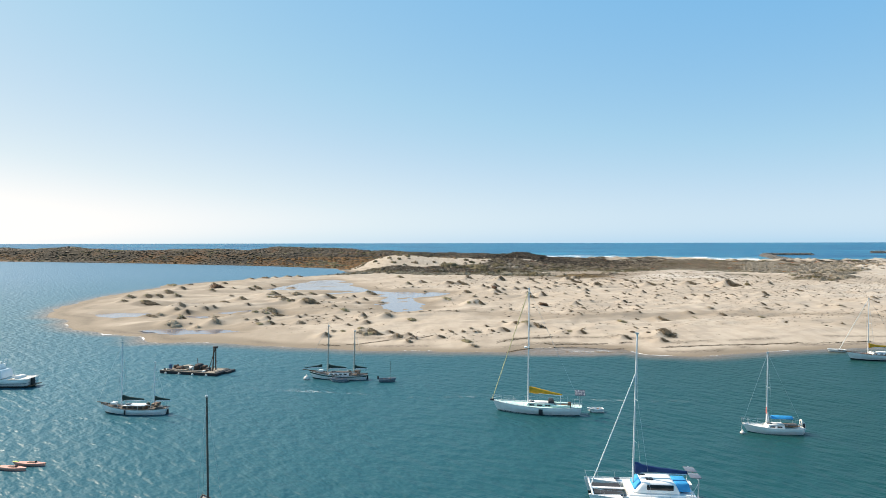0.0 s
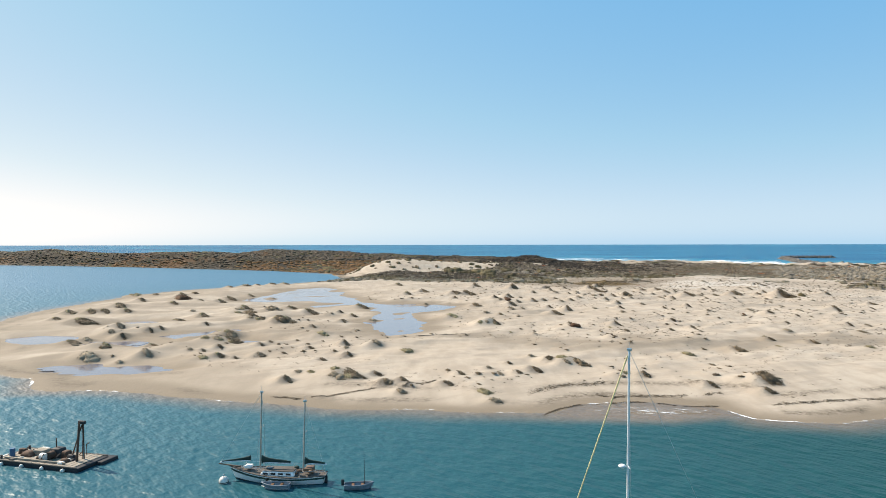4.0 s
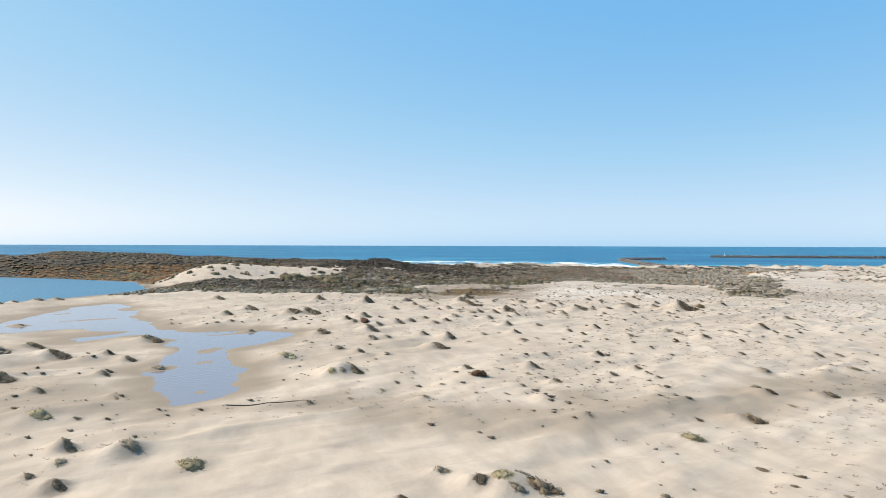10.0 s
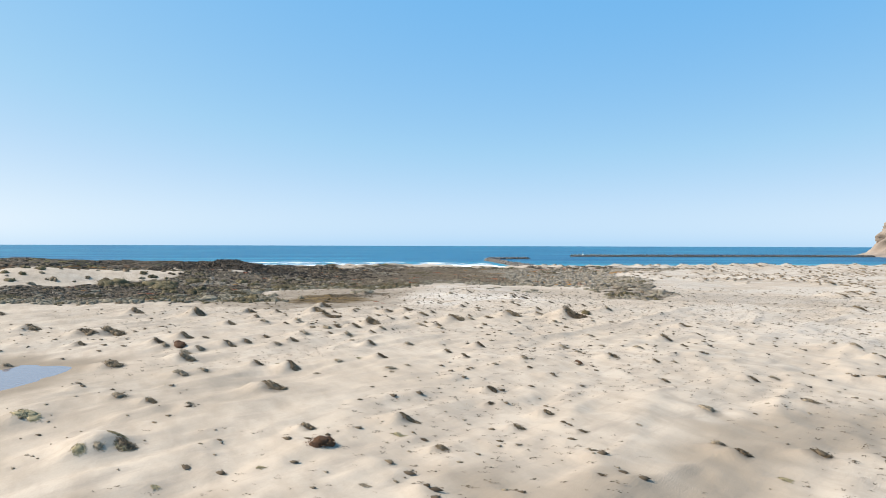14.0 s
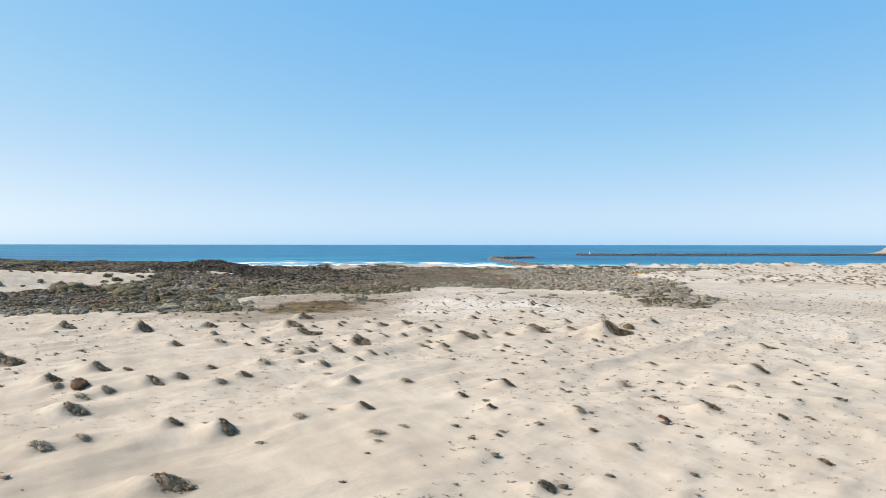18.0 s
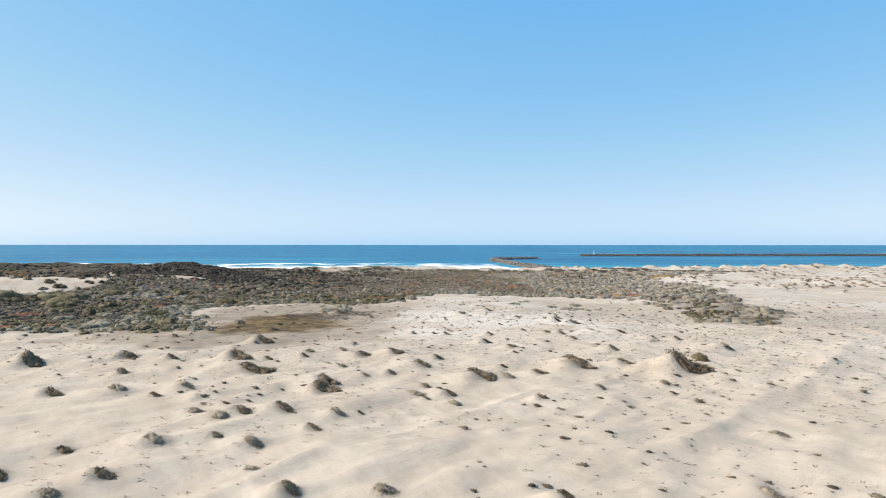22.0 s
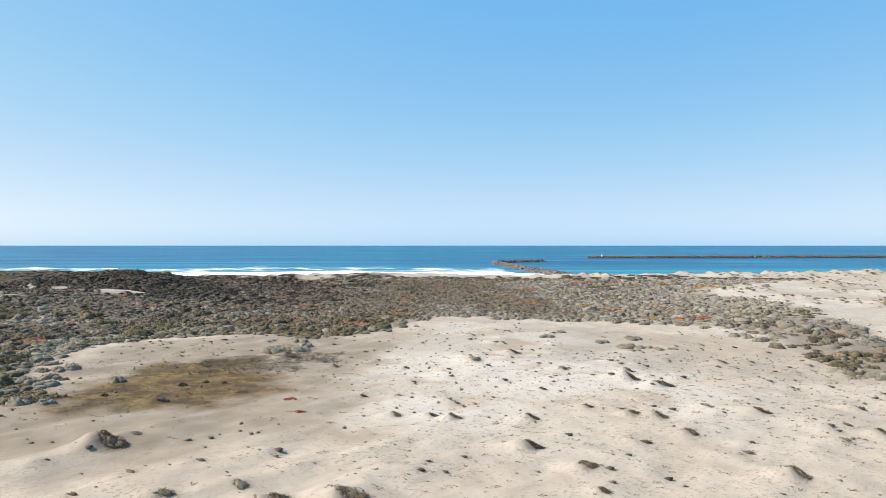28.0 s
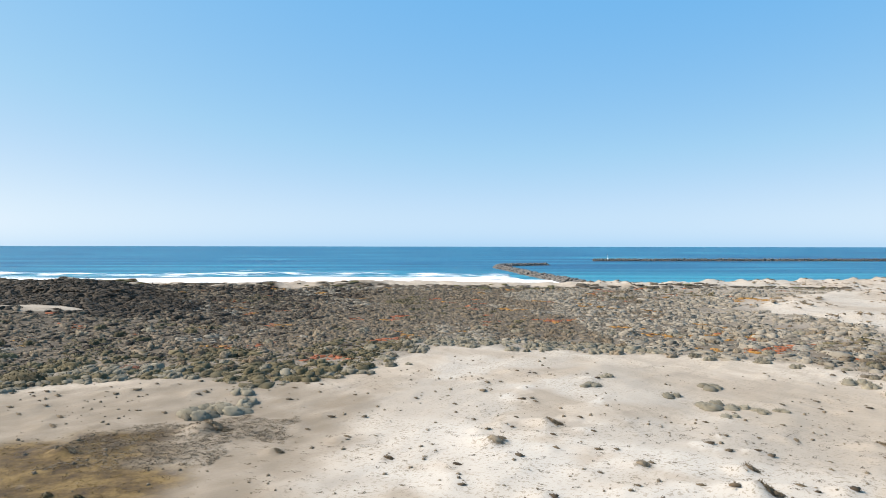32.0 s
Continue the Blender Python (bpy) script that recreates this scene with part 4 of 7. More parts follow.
def shrub_forms(name, material, count, size, core=0.8, forms=6, upright=0.0, rough=0.3, lobes=4):
    made = []
    for s in range(forms):
        pick, pieces = random.Random(s * 7 + 3), []
        for k in range(lobes):
            big = 1.0 if lobes == 1 else pick.uniform(0.42, 0.72)
            off = Vector((0, 0, 0)) if lobes == 1 else Vector((pick.uniform(-0.55, 0.55), pick.uniform(-0.5, 0.5), 0))
            rise = 1.0 if lobes == 1 else pick.uniform(0.55, 1.05)
            cv, cf = dome(s * 5 + k + 11, 4, 9, rough)
            lv, lf = leaves(s * 5 + k + 31, int(count * big**1.5 / max(1, 0.5 * lobes)), size / big, upright=upright)
            stretch = np.array([big, big, rise])
            pieces += [(cv * core * stretch + off, cf), (lv * stretch + off, lf)]
        made.append(plant_mesh(name, material, *join(*pieces)))
    return made


FORMS = {
    "dark": shrub_forms("dune_shrub", SCRUB, 1400, 0.07, 0.84, rough=0.3, lobes=5),
    "grey": shrub_forms("dry_tuft", GREY, 1200, 0.08, 0.9, upright=0.3, lobes=5),
    "rust": shrub_forms("rusty_bush", RUST, 1800, 0.065, 0.93, rough=0.24, lobes=4),
    "sage": shrub_forms("sage_bush", SAGE, 1800, 0.055, 0.86, rough=0.22, lobes=6),
    "cushion": shrub_forms("sage_bush", SAGE, 3600, 0.034, 0.88, forms=3, rough=0.2, lobes=7),
    "olive": shrub_forms("olive_bush", OLIVE, 1800, 0.065, 0.84, rough=0.3, lobes=6),
    "red": shrub_forms("red_mat", RED, 400, 0.25, 0.6),
}


def plant(form, name, x, y, wide, high, label, category, group, shift=0.0):
    x, y = x + shift * RIGHT[0], y + shift * RIGHT[1]
    ob = new(name, random.choice(FORMS[form]))
    r = max(0.5, wide * 0.32)
    rise = Vector((float(height_at(x - r, y) - height_at(x + r, y)), float(height_at(x, y - r) - height_at(x, y + r)), 2 * r)).normalized()
    rim = sum(float(height_at(x + r * a, y + r * b)) for a, b in ((1, 0), (-1, 0), (0, 1), (0, -1))) / 4
    turn = Vector((0, 0, 1)).rotation_difference(rise) @ Euler((0, 0, random.uniform(0, 6.283))).to_quaternion()
    ob.matrix_world = Matrix.LocRotScale((x, y, 0.5 * (rim + float(height_at(x, y))) - 0.1 * high), turn,
                                         (wide / 2 * random.uniform(0.9, 1.15), wide / 2 * random.uniform(0.7, 0.95), high))
    return tagged(ob, label, category, group)


DOWNWIND = math.atan2(0.98 * RIGHT[1] - 0.2 * AHEAD[1], 0.98 * RIGHT[0] - 0.2 * AHEAD[0])


def matted(name, material, x, y, wide, label, category, group, thick=1.0, tall=0.5, long=1.3, blade=0.13, loose=0.25):
    """A low plant grown over its hummock: cushions that lie on the slope, fuzzy with short twigs, and loose stems at the rim."""
    r = np.random.default_rng(int(abs(x * 13.7 + y * 7.3) * 10))
    c, q = math.cos(DOWNWIND), math.sin(DOWNWIND)
    cushions, pieces, placed = int(np.clip(3 + 2.4 * wide * thick, 3, 15)), [], []
    for k in range(cushions):
        a, f = r.uniform(0, 6.283), math.sqrt(r.random()) * (0.0 if k == 0 else 1.0)
        size = wide * r.uniform(0.13, 0.22) * (1.25 - 0.4 * f) * (1.35 if cushions < 7 else 1.0)
        reach = 0.35 if cushions > 8 else 0.25
        du, dv = reach * wide * f * math.cos(a) * long, reach * wide * f * math.sin(a) / long
        mx, my, high = x + du * c - dv * q, y + du * q + dv * c, size * tall * r.uniform(0.7, 1.3)
        if placed:
            ax, ay, near = min(placed, key=lambda p: math.hypot(mx - p[0], my - p[1]) - p[2])
            gap = math.hypot(mx - ax, my - ay)
            if gap > 0.62 * (size + near):
                mx, my = ax + (mx - ax) * 0.62 * (size + near) / gap, ay + (my - ay) * 0.62 * (size + near) / gap
        placed.append((mx, my, size))
        cv, cf = dome(int(r.integers(0, 40)), 3, 8, 0.3)
        count = int(np.clip(50 + 130 * size * thick, 50, 190)) if wide < 5 else int(np.clip(300 * size * thick, 150, 800))
        lv, lf = leaves(int(r.integers(0, 400)), count, blade * (0.6 + 0.13 * min(wide, 5)) / size, 0.78, 1.14, 0.25)
        v, fa = join((cv * 0.84, cf), (lv, lf))
        stretch = r.uniform(1.0, 1.45)
        lx, ly = v[:, 0] * size * stretch, v[:, 1] * size
        px, py = mx + lx * c - ly * q, my + lx * q + ly * c
        pieces.append((np.stack([px, py, height_at(px, py) + v[:, 2] * high - 0.03], -1), fa))
    stems = int((22 + 26 * wide) * loose)
    root, a, f = np.array(placed)[r.integers(0, len(placed), stems)], r.uniform(0, 6.283, stems), np.sqrt(r.uniform(0.4, 1.0, stems))
    px, py = root[:, 0] + root[:, 2] * f * np.cos(a), root[:, 1] + root[:, 2] * f * np.sin(a)
    way, size = r.normal(DOWNWIND, 0.6, stems), r.uniform(0.12, 0.4, stems)
    out = stems // 2          # half of the stems go on from where others end
    px[:out], py[:out] = px[out:2 * out] + 0.9 * np.cos(way[out:2 * out]) * size[out:2 * out], py[out:2 * out] + 0.9 * np.sin(way[out:2 * out]) * size[out:2 * out]
    ex, ey, half = px + np.cos(way) * size, py + np.sin(way) * size, r.uniform(0.02, 0.05, stems)
    sx, sy = -np.sin(way) * half, np.cos(way) * half
    low, tip = height_at(px, py), height_at(ex, ey) + r.uniform(0.0, 0.12, stems)
    pieces.append((np.stack([np.stack([px - sx, py - sy, low], -1), np.stack([px + sx, py + sy, low + 0.04], -1), np.stack([ex, ey, tip], -1)], 1).reshape(-1, 3), np.arange(3 * stems).reshape(-1, 3)))
    verts, faces = join(*pieces)
    at0 = np.array([x, y, float(height_at(x, y))])
    ob = raw(name, verts - at0, faces, material, shade=False)
    ob.matrix_world = pose(*at0)
    return tagged(ob, label, category, group)


for x, y, w in DARK_HUMMOCKS:
    size, west = "broad" if w > 3.2 else "small" if w < 1.8 else "low", x < -10
    matted("dune_shrub", SCRUB, x + 0.18 * w * RIGHT[0], y + 0.18 * w * RIGHT[1], w * (0.74 if west else 0.84), size + " dark brown matted shrub capping a sand hummock", "shrub", "dune shrubs", 1.1, 0.45 if west else 0.6, 1.5 if west else 1.3)
    if west and w > 2.6:
        matted("dune_grass", GRASS, x - 0.12 * w * RIGHT[0], y - 0.12 * w * RIGHT[1], w * 0.5, "thin grey-green grass on the windward side of a hummock", "grass", "dune grass", 0.55, 0.4, 1.5, 0.14, 1.4)
for x, y, w in TALL_HUMMOCKS:
    matted("dune_shrub", SCRUB, x + 0.24 * w * RIGHT[0], y + 0.24 * w * RIGHT[1], w * 0.85, "dark shrub on the lee of a tall sand hummock", "shrub", "dune shrubs", 1.3, 0.75)
for x, y, w in GREY_TUFTS:
    matted("dry_tuft", GREY, x, y, w * 0.85, "sparse dry grey tuft half buried in sand", "dry plant", "dry tufts", 0.7, 0.5, 1.35, 0.12, 0.7)
for x, y, w in GRASS_PATCHES:
    matted("dune_grass", GRASS, x, y, w * 0.8, "thin yellow-green dune grass on pale sand", "grass", "dune grass", 0.55, 0.4, 1.3, 0.14, 1.6)
for x, y, w in GRASSY_MOUNDS:
    for k in range(3):
        a = random.uniform(0, 6.283)
        matted("dune_grass", GRASS, x + 0.24 * w * math.cos(a), y + 0.24 * w * math.sin(a), w * random.uniform(0.2, 0.34), "yellow-green dune grass on a broad sand mound", "grass", "dune grass", 0.7, 0.5, 1.3, 0.14, 1.2)
        matted("dry_tuft", GREY, x + 0.28 * w * math.sin(a), y - 0.25 * w * math.cos(a), w * random.uniform(0.2, 0.36), "dry grey stems on a broad sand mound", "dry plant", "dry tufts", 0.8, 0.5, 1.3, 0.12, 0.8)
    matted("dune_shrub", SCRUB, x + 0.28 * w * RIGHT[0], y + 0.28 * w * RIGHT[1], w * 0.46, "dark shrub on the lee of a broad grassy mound", "shrub", "dune shrubs", 1.1, 0.6)
for x, y, w in RUSTY_BUSHES:
    plant("rust", "rusty_bush", x, y, w * 1.0, w * 0.19, "dense round rust-brown bush on pale sand", "bush", "rusty bushes")
plant("olive", "olive_bush", 127.3, 274.4, 2.7, 1.3, "round dark olive bush beside the tallest sand hummock", "bush", "olive bushes")
for x, y, w in SAGE_BUSHES:
    if w > 4.5:
        plant("cushion", "sage_bush", x, y, w * 0.78, min(1.5, w * (0.2 if x < 100 else 0.12)), "broad cushion of silver-grey sage on pale sand", "bush", "sage bushes")
        continue
    plant("sage", "sage_bush", x, y, w, w * (0.3 if x < 100 else 0.17), "cushion of silver-grey sage on pale sand", "bush", "sage bushes")
for x, y, w in OLIVE_BUSHES:
    if w > 8:
        matted("olive_bush", OLIVE, x, y, w, "broad olive green bush below the pale dune", "bush", "olive bushes", 1.6, 0.62, 1.1, 0.12, 0.2)
        continue
    plant("olive", "olive_bush", x, y, w, min(2.6, w * 0.28), "broad olive green bush below the pale dune", "bush", "olive bushes")
edge_rng = random.Random(21)
# dark round bushes on the crest and the slopes of the pale dune
bx, by = jittered(350, 500, -260, -130, 8.5, 29)
ok = (inside(PALE_AREA, bx, by) > 1) & (fbm(bx, by, 22, 2, 92) + 0.004 * (by - 455) > 0.47)
for x, y in zip(bx[ok], by[ok]):
    w, form = 2.0 + 3.4 * edge_rng.random() ** 1.5, edge_rng.choice(("dark", "dark", "sage", "olive"))
    name, label = {"dark": ("dune_shrub", "dark rounded shrub on the smooth pale dune"), "sage": ("sage_bush", "silver-grey cushion on the smooth pale dune"), "olive": ("olive_bush", "olive green bush on the smooth pale dune")}[form]
    plant(form, name, float(x), float(y), w, w * edge_rng.uniform(0.26, 0.38), label, "bush", "dune bushes")
for (ax, ay), (bx0, by0) in zip(SCRUB_EDGE[2:22], SCRUB_EDGE[3:23]):
    for k in range(max(2, int(math.hypot(bx0 - ax, by0 - ay) / 3.2))):
        t, w = edge_rng.random(), 1.6 + 2.6 * edge_rng.random() ** 2
        x, y = ax + (bx0 - ax) * t + edge_rng.uniform(-3, 3), ay + (by0 - ay) * t + edge_rng.uniform(-2, 4)
        form = edge_rng.choice(("sage", "sage", "dark", "olive", "grey") if x < 110 else ("sage", "sage", "sage", "sage", "grey"))
        name, label = {"sage": ("sage_bush", "rounded silver-grey bush at the scrub's edge"), "dark": ("dune_shrub", "dark brown shrub at the scrub's edge"),
                       "olive": ("olive_bush", "olive green bush at the scrub's edge"), "grey": ("dry_tuft", "dry grey bush at the scrub's edge")}[form]
        plant(form, name, x, y, w, w * 0.26, label, "bush" if form != "grey" else "dry plant", "edge bushes")
# larger bushes that stand out of the near scrub
ox, oy = jittered(330, 470, -190, 190, 9.5, 27)
ok = (scrub_amount(ox, oy) > 0.9) & (inside(SCRUB_LAND, ox, oy) > 3) & (inside(SCRUB_LAND, ox, oy) < 75)
for x, y in zip(ox[ok], oy[ok]):
    w = 1.8 + 2.6 * edge_rng.random() ** 2
    form = edge_rng.choice(("olive", "olive", "sage", "grey", "dark") if x < 110 else ("sage", "sage", "grey", "sage", "dark"))
    name, label = {"olive": ("olive_bush", "olive green bush rising from the coastal scrub"), "sage": ("sage_bush", "silver-grey bush rising from the coastal scrub"),
                   "grey": ("dry_bush", "dry grey bush rising from the coastal scrub"), "dark": ("scrub_bush", "dark brown bush rising from the coastal scrub")}[form]
    plant(form, name, float(x), float(y), w, w * edge_rng.uniform(0.26, 0.36), label, "bush", "scrub bushes")
for x, y, w in RED_MATS:
    plant("red", "red_mat", x, y, w, 0.15, "flat mat of red succulent leaves on sand", "succulent", "red mats")


def strewn(name, material, x, y, wide, high, templates, label, category, seed, lie=None, thin=1.0):
    """Many plants nobody could count, in one mesh."""
    r = np.random.default_rng(seed)
    z = height_at(x, y)
    which, turn, verts, faces, base = r.integers(0, len(templates), len(x)), r.uniform(0, 6.283, len(x)) if lie is None else r.normal(lie, 0.25, len(x)), [], [], 0
    for k, (tv, tf) in enumerate(templates):
        i = np.nonzero(which == k)[0]
        if not len(i):
            continue
        c, s = np.cos(turn[i])[:, None], np.sin(turn[i])[:, None]
        w, squash = (wide[i] / 2)[:, None], thin * r.uniform(0.75, 1.2, len(i))[:, None]
        lx, ly = tv[None, :, 0] * w, tv[None, :, 1] * w * squash
        v = np.stack([x[i][:, None] + lx * c - ly * s, y[i][:, None] + lx * s + ly * c, z[i][:, None] + (tv[None, :, 2] - 0.1) * high[i][:, None]], -1)
        verts.append(v.reshape(-1, 3))
        faces.append((tf[None] + (np.arange(len(i)) * len(tv))[:, None, None]).reshape(-1, 3) + base)
        base += len(i) * len(tv)
    ob = raw(name, np.concatenate(verts), np.concatenate(faces), material, shade=False)
    return tagged(ob, label, category, kind="stuff")


def bush_templates(count, size, core=0.85, rings=3, around=7, forms=6, upright=0.0, rough=0.35, lobes=1):
    made = []
    for s in range(forms):
        pick, pieces = random.Random(s * 3 + 1), []
        for k in range(lobes):
            cv, cf = dome(s * 4 + k + 70, rings, around, rough)
            lv, lf = leaves(s * 4 + k + 90, count // lobes, size * (1 if lobes == 1 else 1.5), 0.72, 1.18, upright)
            big = 1.0 if lobes == 1 else pick.uniform(0.5, 0.75)
            off = np.array([0, 0, 0]) if lobes == 1 else np.array([pick.uniform(-0.65, 0.65), pick.uniform(-0.65, 0.65), 0])
            scale = np.array([big, big, 1.0 if lobes == 1 else pick.uniform(0.6, 1.05)])
            pieces += [(cv * core * scale + off, cf), (lv * scale + off, lf)]
        made.append(join(*pieces))
    return made


rng = np.random.default_rng(9)
NEAR_BUSH = bush_templates(150, 0.11, core=0.8, rings=2, around=7, rough=0.4, lobes=4)
MID_BUSH = bush_templates(44, 0.19, core=0.8, rings=2, around=6, rough=0.45, lobes=2)
FAR_BUSH = bush_templates(14, 0.3, core=0.92, rings=2, around=7, rough=0.3)
SMALL_TUFT = bush_templates(26, 0.26, core=0.85, rings=2, around=6, upright=0.15)
for sel, m, label in ((SW < 0.5, GREY, "small dry tufts dotted over the sand flats"), (SW >= 0.5, SCRUB, "small dark shrubs dotted over the sand flats")):
    strewn("dry_tufts", m, SX[sel] + 0.3 * RIGHT[0], SY[sel] + 0.3 * RIGHT[1], SW[sel] * 1.5, 0.06 + 0.16 * SW[sel], SMALL_TUFT, label, "dry plants", 3, lie=DOWNWIND, thin=0.55)

# wisps of dry stems trailing down the wind, thick on the northern flats
wx, wy = jittered(108, 372, -120, 200, 1.9, 23)
wv = wx * RIGHT[0] + wy * RIGHT[1]
on = (fbm(wx, wy, 22, 3, 52) + 0.0011 * wv + 0.22 * smooth(200, 320, wx * AHEAD[0] + wy * AHEAD[1]) > 0.43 + 0.25 * rng.random(len(wx))) & (inside(LAND, wx, wy) > 9) & (scrub_amount(wx, wy) < 0.1)
for pool in POOLS:
    on &= inside(pool, wx, wy) < -6
wx, wy = wx[on], wy[on]
wide = 0.5 + 1.3 * rng.random(len(wx)) ** 2
WISP = [leaves(s + 120, 22, 0.26, 0.05, 1.0) for s in range(6)]
strewn("dry_wisps", HEATH, wx, wy, wide, 0.10 + 0.08 * wide, WISP, "wisps of dry stems trailing over the sand", "dry plants", 13, lie=DOWNWIND, thin=0.36)

bx, by = jittered(300, 600, -215, 240, 1.6, 12)
amount, kind_of, edge = scrub_amount(bx, by), fbm(bx, by, 26, 3, 80), inside(SCRUB_LAND, bx, by)
bv = bx * RIGHT[0] + by * RIGHT[1]
open_sand = (0.22 * smooth(30, 4, edge) + 0.42 * smooth(15, 100, bv)) * smooth(0.56, 0.45, fbm(bx, by, 7, 3, 86))
on = (rng.random(len(bx)) < amount * (1 - np.clip(2.2 * open_sand, 0, 0.93)) * (0.5 + 0.6 * fbm(bx, by, 6, 2, 81) + 0.3 * smooth(30, -60, bv))) & (height_at(bx, by) > 0.4)
bx, by, bv, edge, kind_of = bx[on], by[on], bv[on], edge[on], kind_of[on] + rng.normal(0, 0.06, on.sum())
bu = bx * AHEAD[0] + by * AHEAD[1]
gold = ridge(GOLDEN_MATS, 9, bx, by) + 0.6 * (fbm(bx, by, 6, 3, 83) - 0.5) > 0.55
mats = (((fbm(bx, by, 8, 2, 84) + rng.normal(0, 0.02, len(bx))) > 0.755) & (edge > 8)) | gold
kind_of = np.where(gold, 0.55, kind_of)
silver = ~mats & ((kind_of > 0.66) | ((bv > -5) & (edge < 70) & (kind_of > 0.40 - 0.12 * smooth(20, 80, bv))) | ((edge < 13) & (kind_of > 0.34)))
green = ~mats & ~silver & ((kind_of < 0.29) | ((edge < 26) & (bv < -20) & (kind_of < 0.35)))
wide = (1.3 + 3.6 * rng.random(len(bx)) ** 2.6) * (1 + 0.2 * (edge < 30))
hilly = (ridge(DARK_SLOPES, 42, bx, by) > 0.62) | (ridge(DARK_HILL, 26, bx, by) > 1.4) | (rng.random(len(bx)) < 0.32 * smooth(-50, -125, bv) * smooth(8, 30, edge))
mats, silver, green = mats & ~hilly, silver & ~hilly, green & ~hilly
wide = np.where(hilly & (bu > 470), wide * 1.5 + 0.8, wide)
wide = np.where(silver & (bv > 0), wide * 1.5, wide)
thinned = silver & (bv > 0) & (rng.random(len(bx)) < 0.42)
silver &= ~thinned
front = silver & (edge < 12) & (bv < 0)
silver &= ~front
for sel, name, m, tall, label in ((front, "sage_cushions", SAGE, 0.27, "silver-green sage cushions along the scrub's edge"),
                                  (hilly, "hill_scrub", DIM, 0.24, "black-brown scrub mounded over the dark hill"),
                                  (~mats & ~silver & ~green & ~front & ~hilly & ~thinned, "heath_scrub", HEATH, 0.22, "dense low grey-brown coastal scrub"),
                                  (silver, "sage_scrub", SILVER, 0.23, "silver-grey coastal scrub"),
                                  (green, "green_scrub", OLIVE, 0.28, "olive green coastal scrub"),
                                  (mats & (kind_of < 0.5), "red_ground_cover", RED, 0.12, "red succulent ground cover among the scrub"),
                                  (mats & (kind_of >= 0.5), "orange_ground_cover", ORANGE, 0.14, "orange succulent ground cover among the scrub")):
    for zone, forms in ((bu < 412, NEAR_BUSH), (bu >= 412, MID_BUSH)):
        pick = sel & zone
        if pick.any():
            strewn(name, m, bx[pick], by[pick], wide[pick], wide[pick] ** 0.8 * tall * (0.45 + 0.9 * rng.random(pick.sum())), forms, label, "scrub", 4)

fx, fy = jittered(380, 960, -900, -215, 3.2, 14)
gx2, gy2 = jittered(600, 760, -215, 240, 2.8, 15)
fx, fy = np.concatenate([fx, gx2]), np.concatenate([fy, gy2])
on = (rng.random(len(fx)) < scrub_amount(fx, fy) * 0.95) & (height_at(fx, fy) > 0.15)
fx, fy = fx[on], fy[on]
tone, wide = fbm(fx, fy, 45, 3, 85) + rng.normal(0, 0.05, len(fx)), 2.6 + 3.6 * rng.random(len(fx)) ** 2
low, far_left = height_at(fx, fy) < 6.5, fx * RIGHT[0] + fy * RIGHT[1] < -170
for sel, name, m, label in (((tone > 0.47) & (tone < 0.53), "olive_headland_scrub", DIMOLIVE, "olive green scrub on the far dune ridge"),
                            (tone <= 0.47, "headland_scrub", DIM, "dark brown scrub over the far dune ridge"),
                            ((tone >= 0.53) & low & far_left, "rusty_headland_scrub", DIMRUST, "rust-brown scrub on the far dune slopes"),
                            ((tone >= 0.53) & ~(low & far_left), "grey_headland_scrub", DIM, "grey-brown scrub over the far dune ridge")):
    strewn(name, m, fx[sel], fy[sel], wide[sel], wide[sel] * 0.1, FAR_BUSH, label, "scrub", 6)

# seaweed cast up along the bay shore
cast = np.argwhere((wrack > 0.55) & (gu < 150) & (gv > -60) & (gv < 90))
cast = cast[rng.random(len(cast)) < 0.12]
kx = GX[cast[:, 0], cast[:, 1]] + rng.uniform(-1, 1, len(cast))
ky = GY[cast[:, 0], cast[:, 1]] + rng.uniform(-1, 1, len(cast))
wide = 0.3 + 0.7 * rng.random(len(kx)) ** 2
strewn("sea_wrack", DIM, kx, ky, wide, 0.05 + 0.06 * wide, WISP, "dark seaweed cast up along the tide line", "seaweed", 19)

for line, thickness in zip(WEED_LINES, (0.8, 0.5, 0.12, 0.5, 0.3, 0.35)):
    lx, ly = [], []
    for (ax, ay), (ex, ey) in zip(line, line[1:]):
        count = int(26 * math.hypot(ex - ax, ey - ay))
        t, off = rng.random(count), thickness * rng.normal(0, 0.6, count)
        lx.append(ax + (ex - ax) * t), ly.append(ay + (ey - ay) * t + off)
    lx, ly = np.concatenate(lx), np.concatenate(ly)
    ly = ly + 1.2 * (fbm(lx, lx * 0, 2.5, 3, 54) - 0.5)
    kept = fbm(lx, ly, 1.6, 2, 55) > 0.36
    lx, ly = lx[kept], ly[kept]
    wide = 0.4 + 0.7 * rng.random(len(lx)) ** 2
    strewn("weed_line", HEATH, lx, ly, wide, 0.05 + 0.08 * wide, WISP, "dark line of cast-up weed along a low sand scarp", "seaweed", 31, lie=0.05, thin=0.5)

# clumps on the hummocky dunes to the north
strewn("dune_clumps", SCRUB, HX, HY, HW, HW * 0.16, MID_BUSH, "dark clumps on the far hummocky dunes", "scrub", 7)

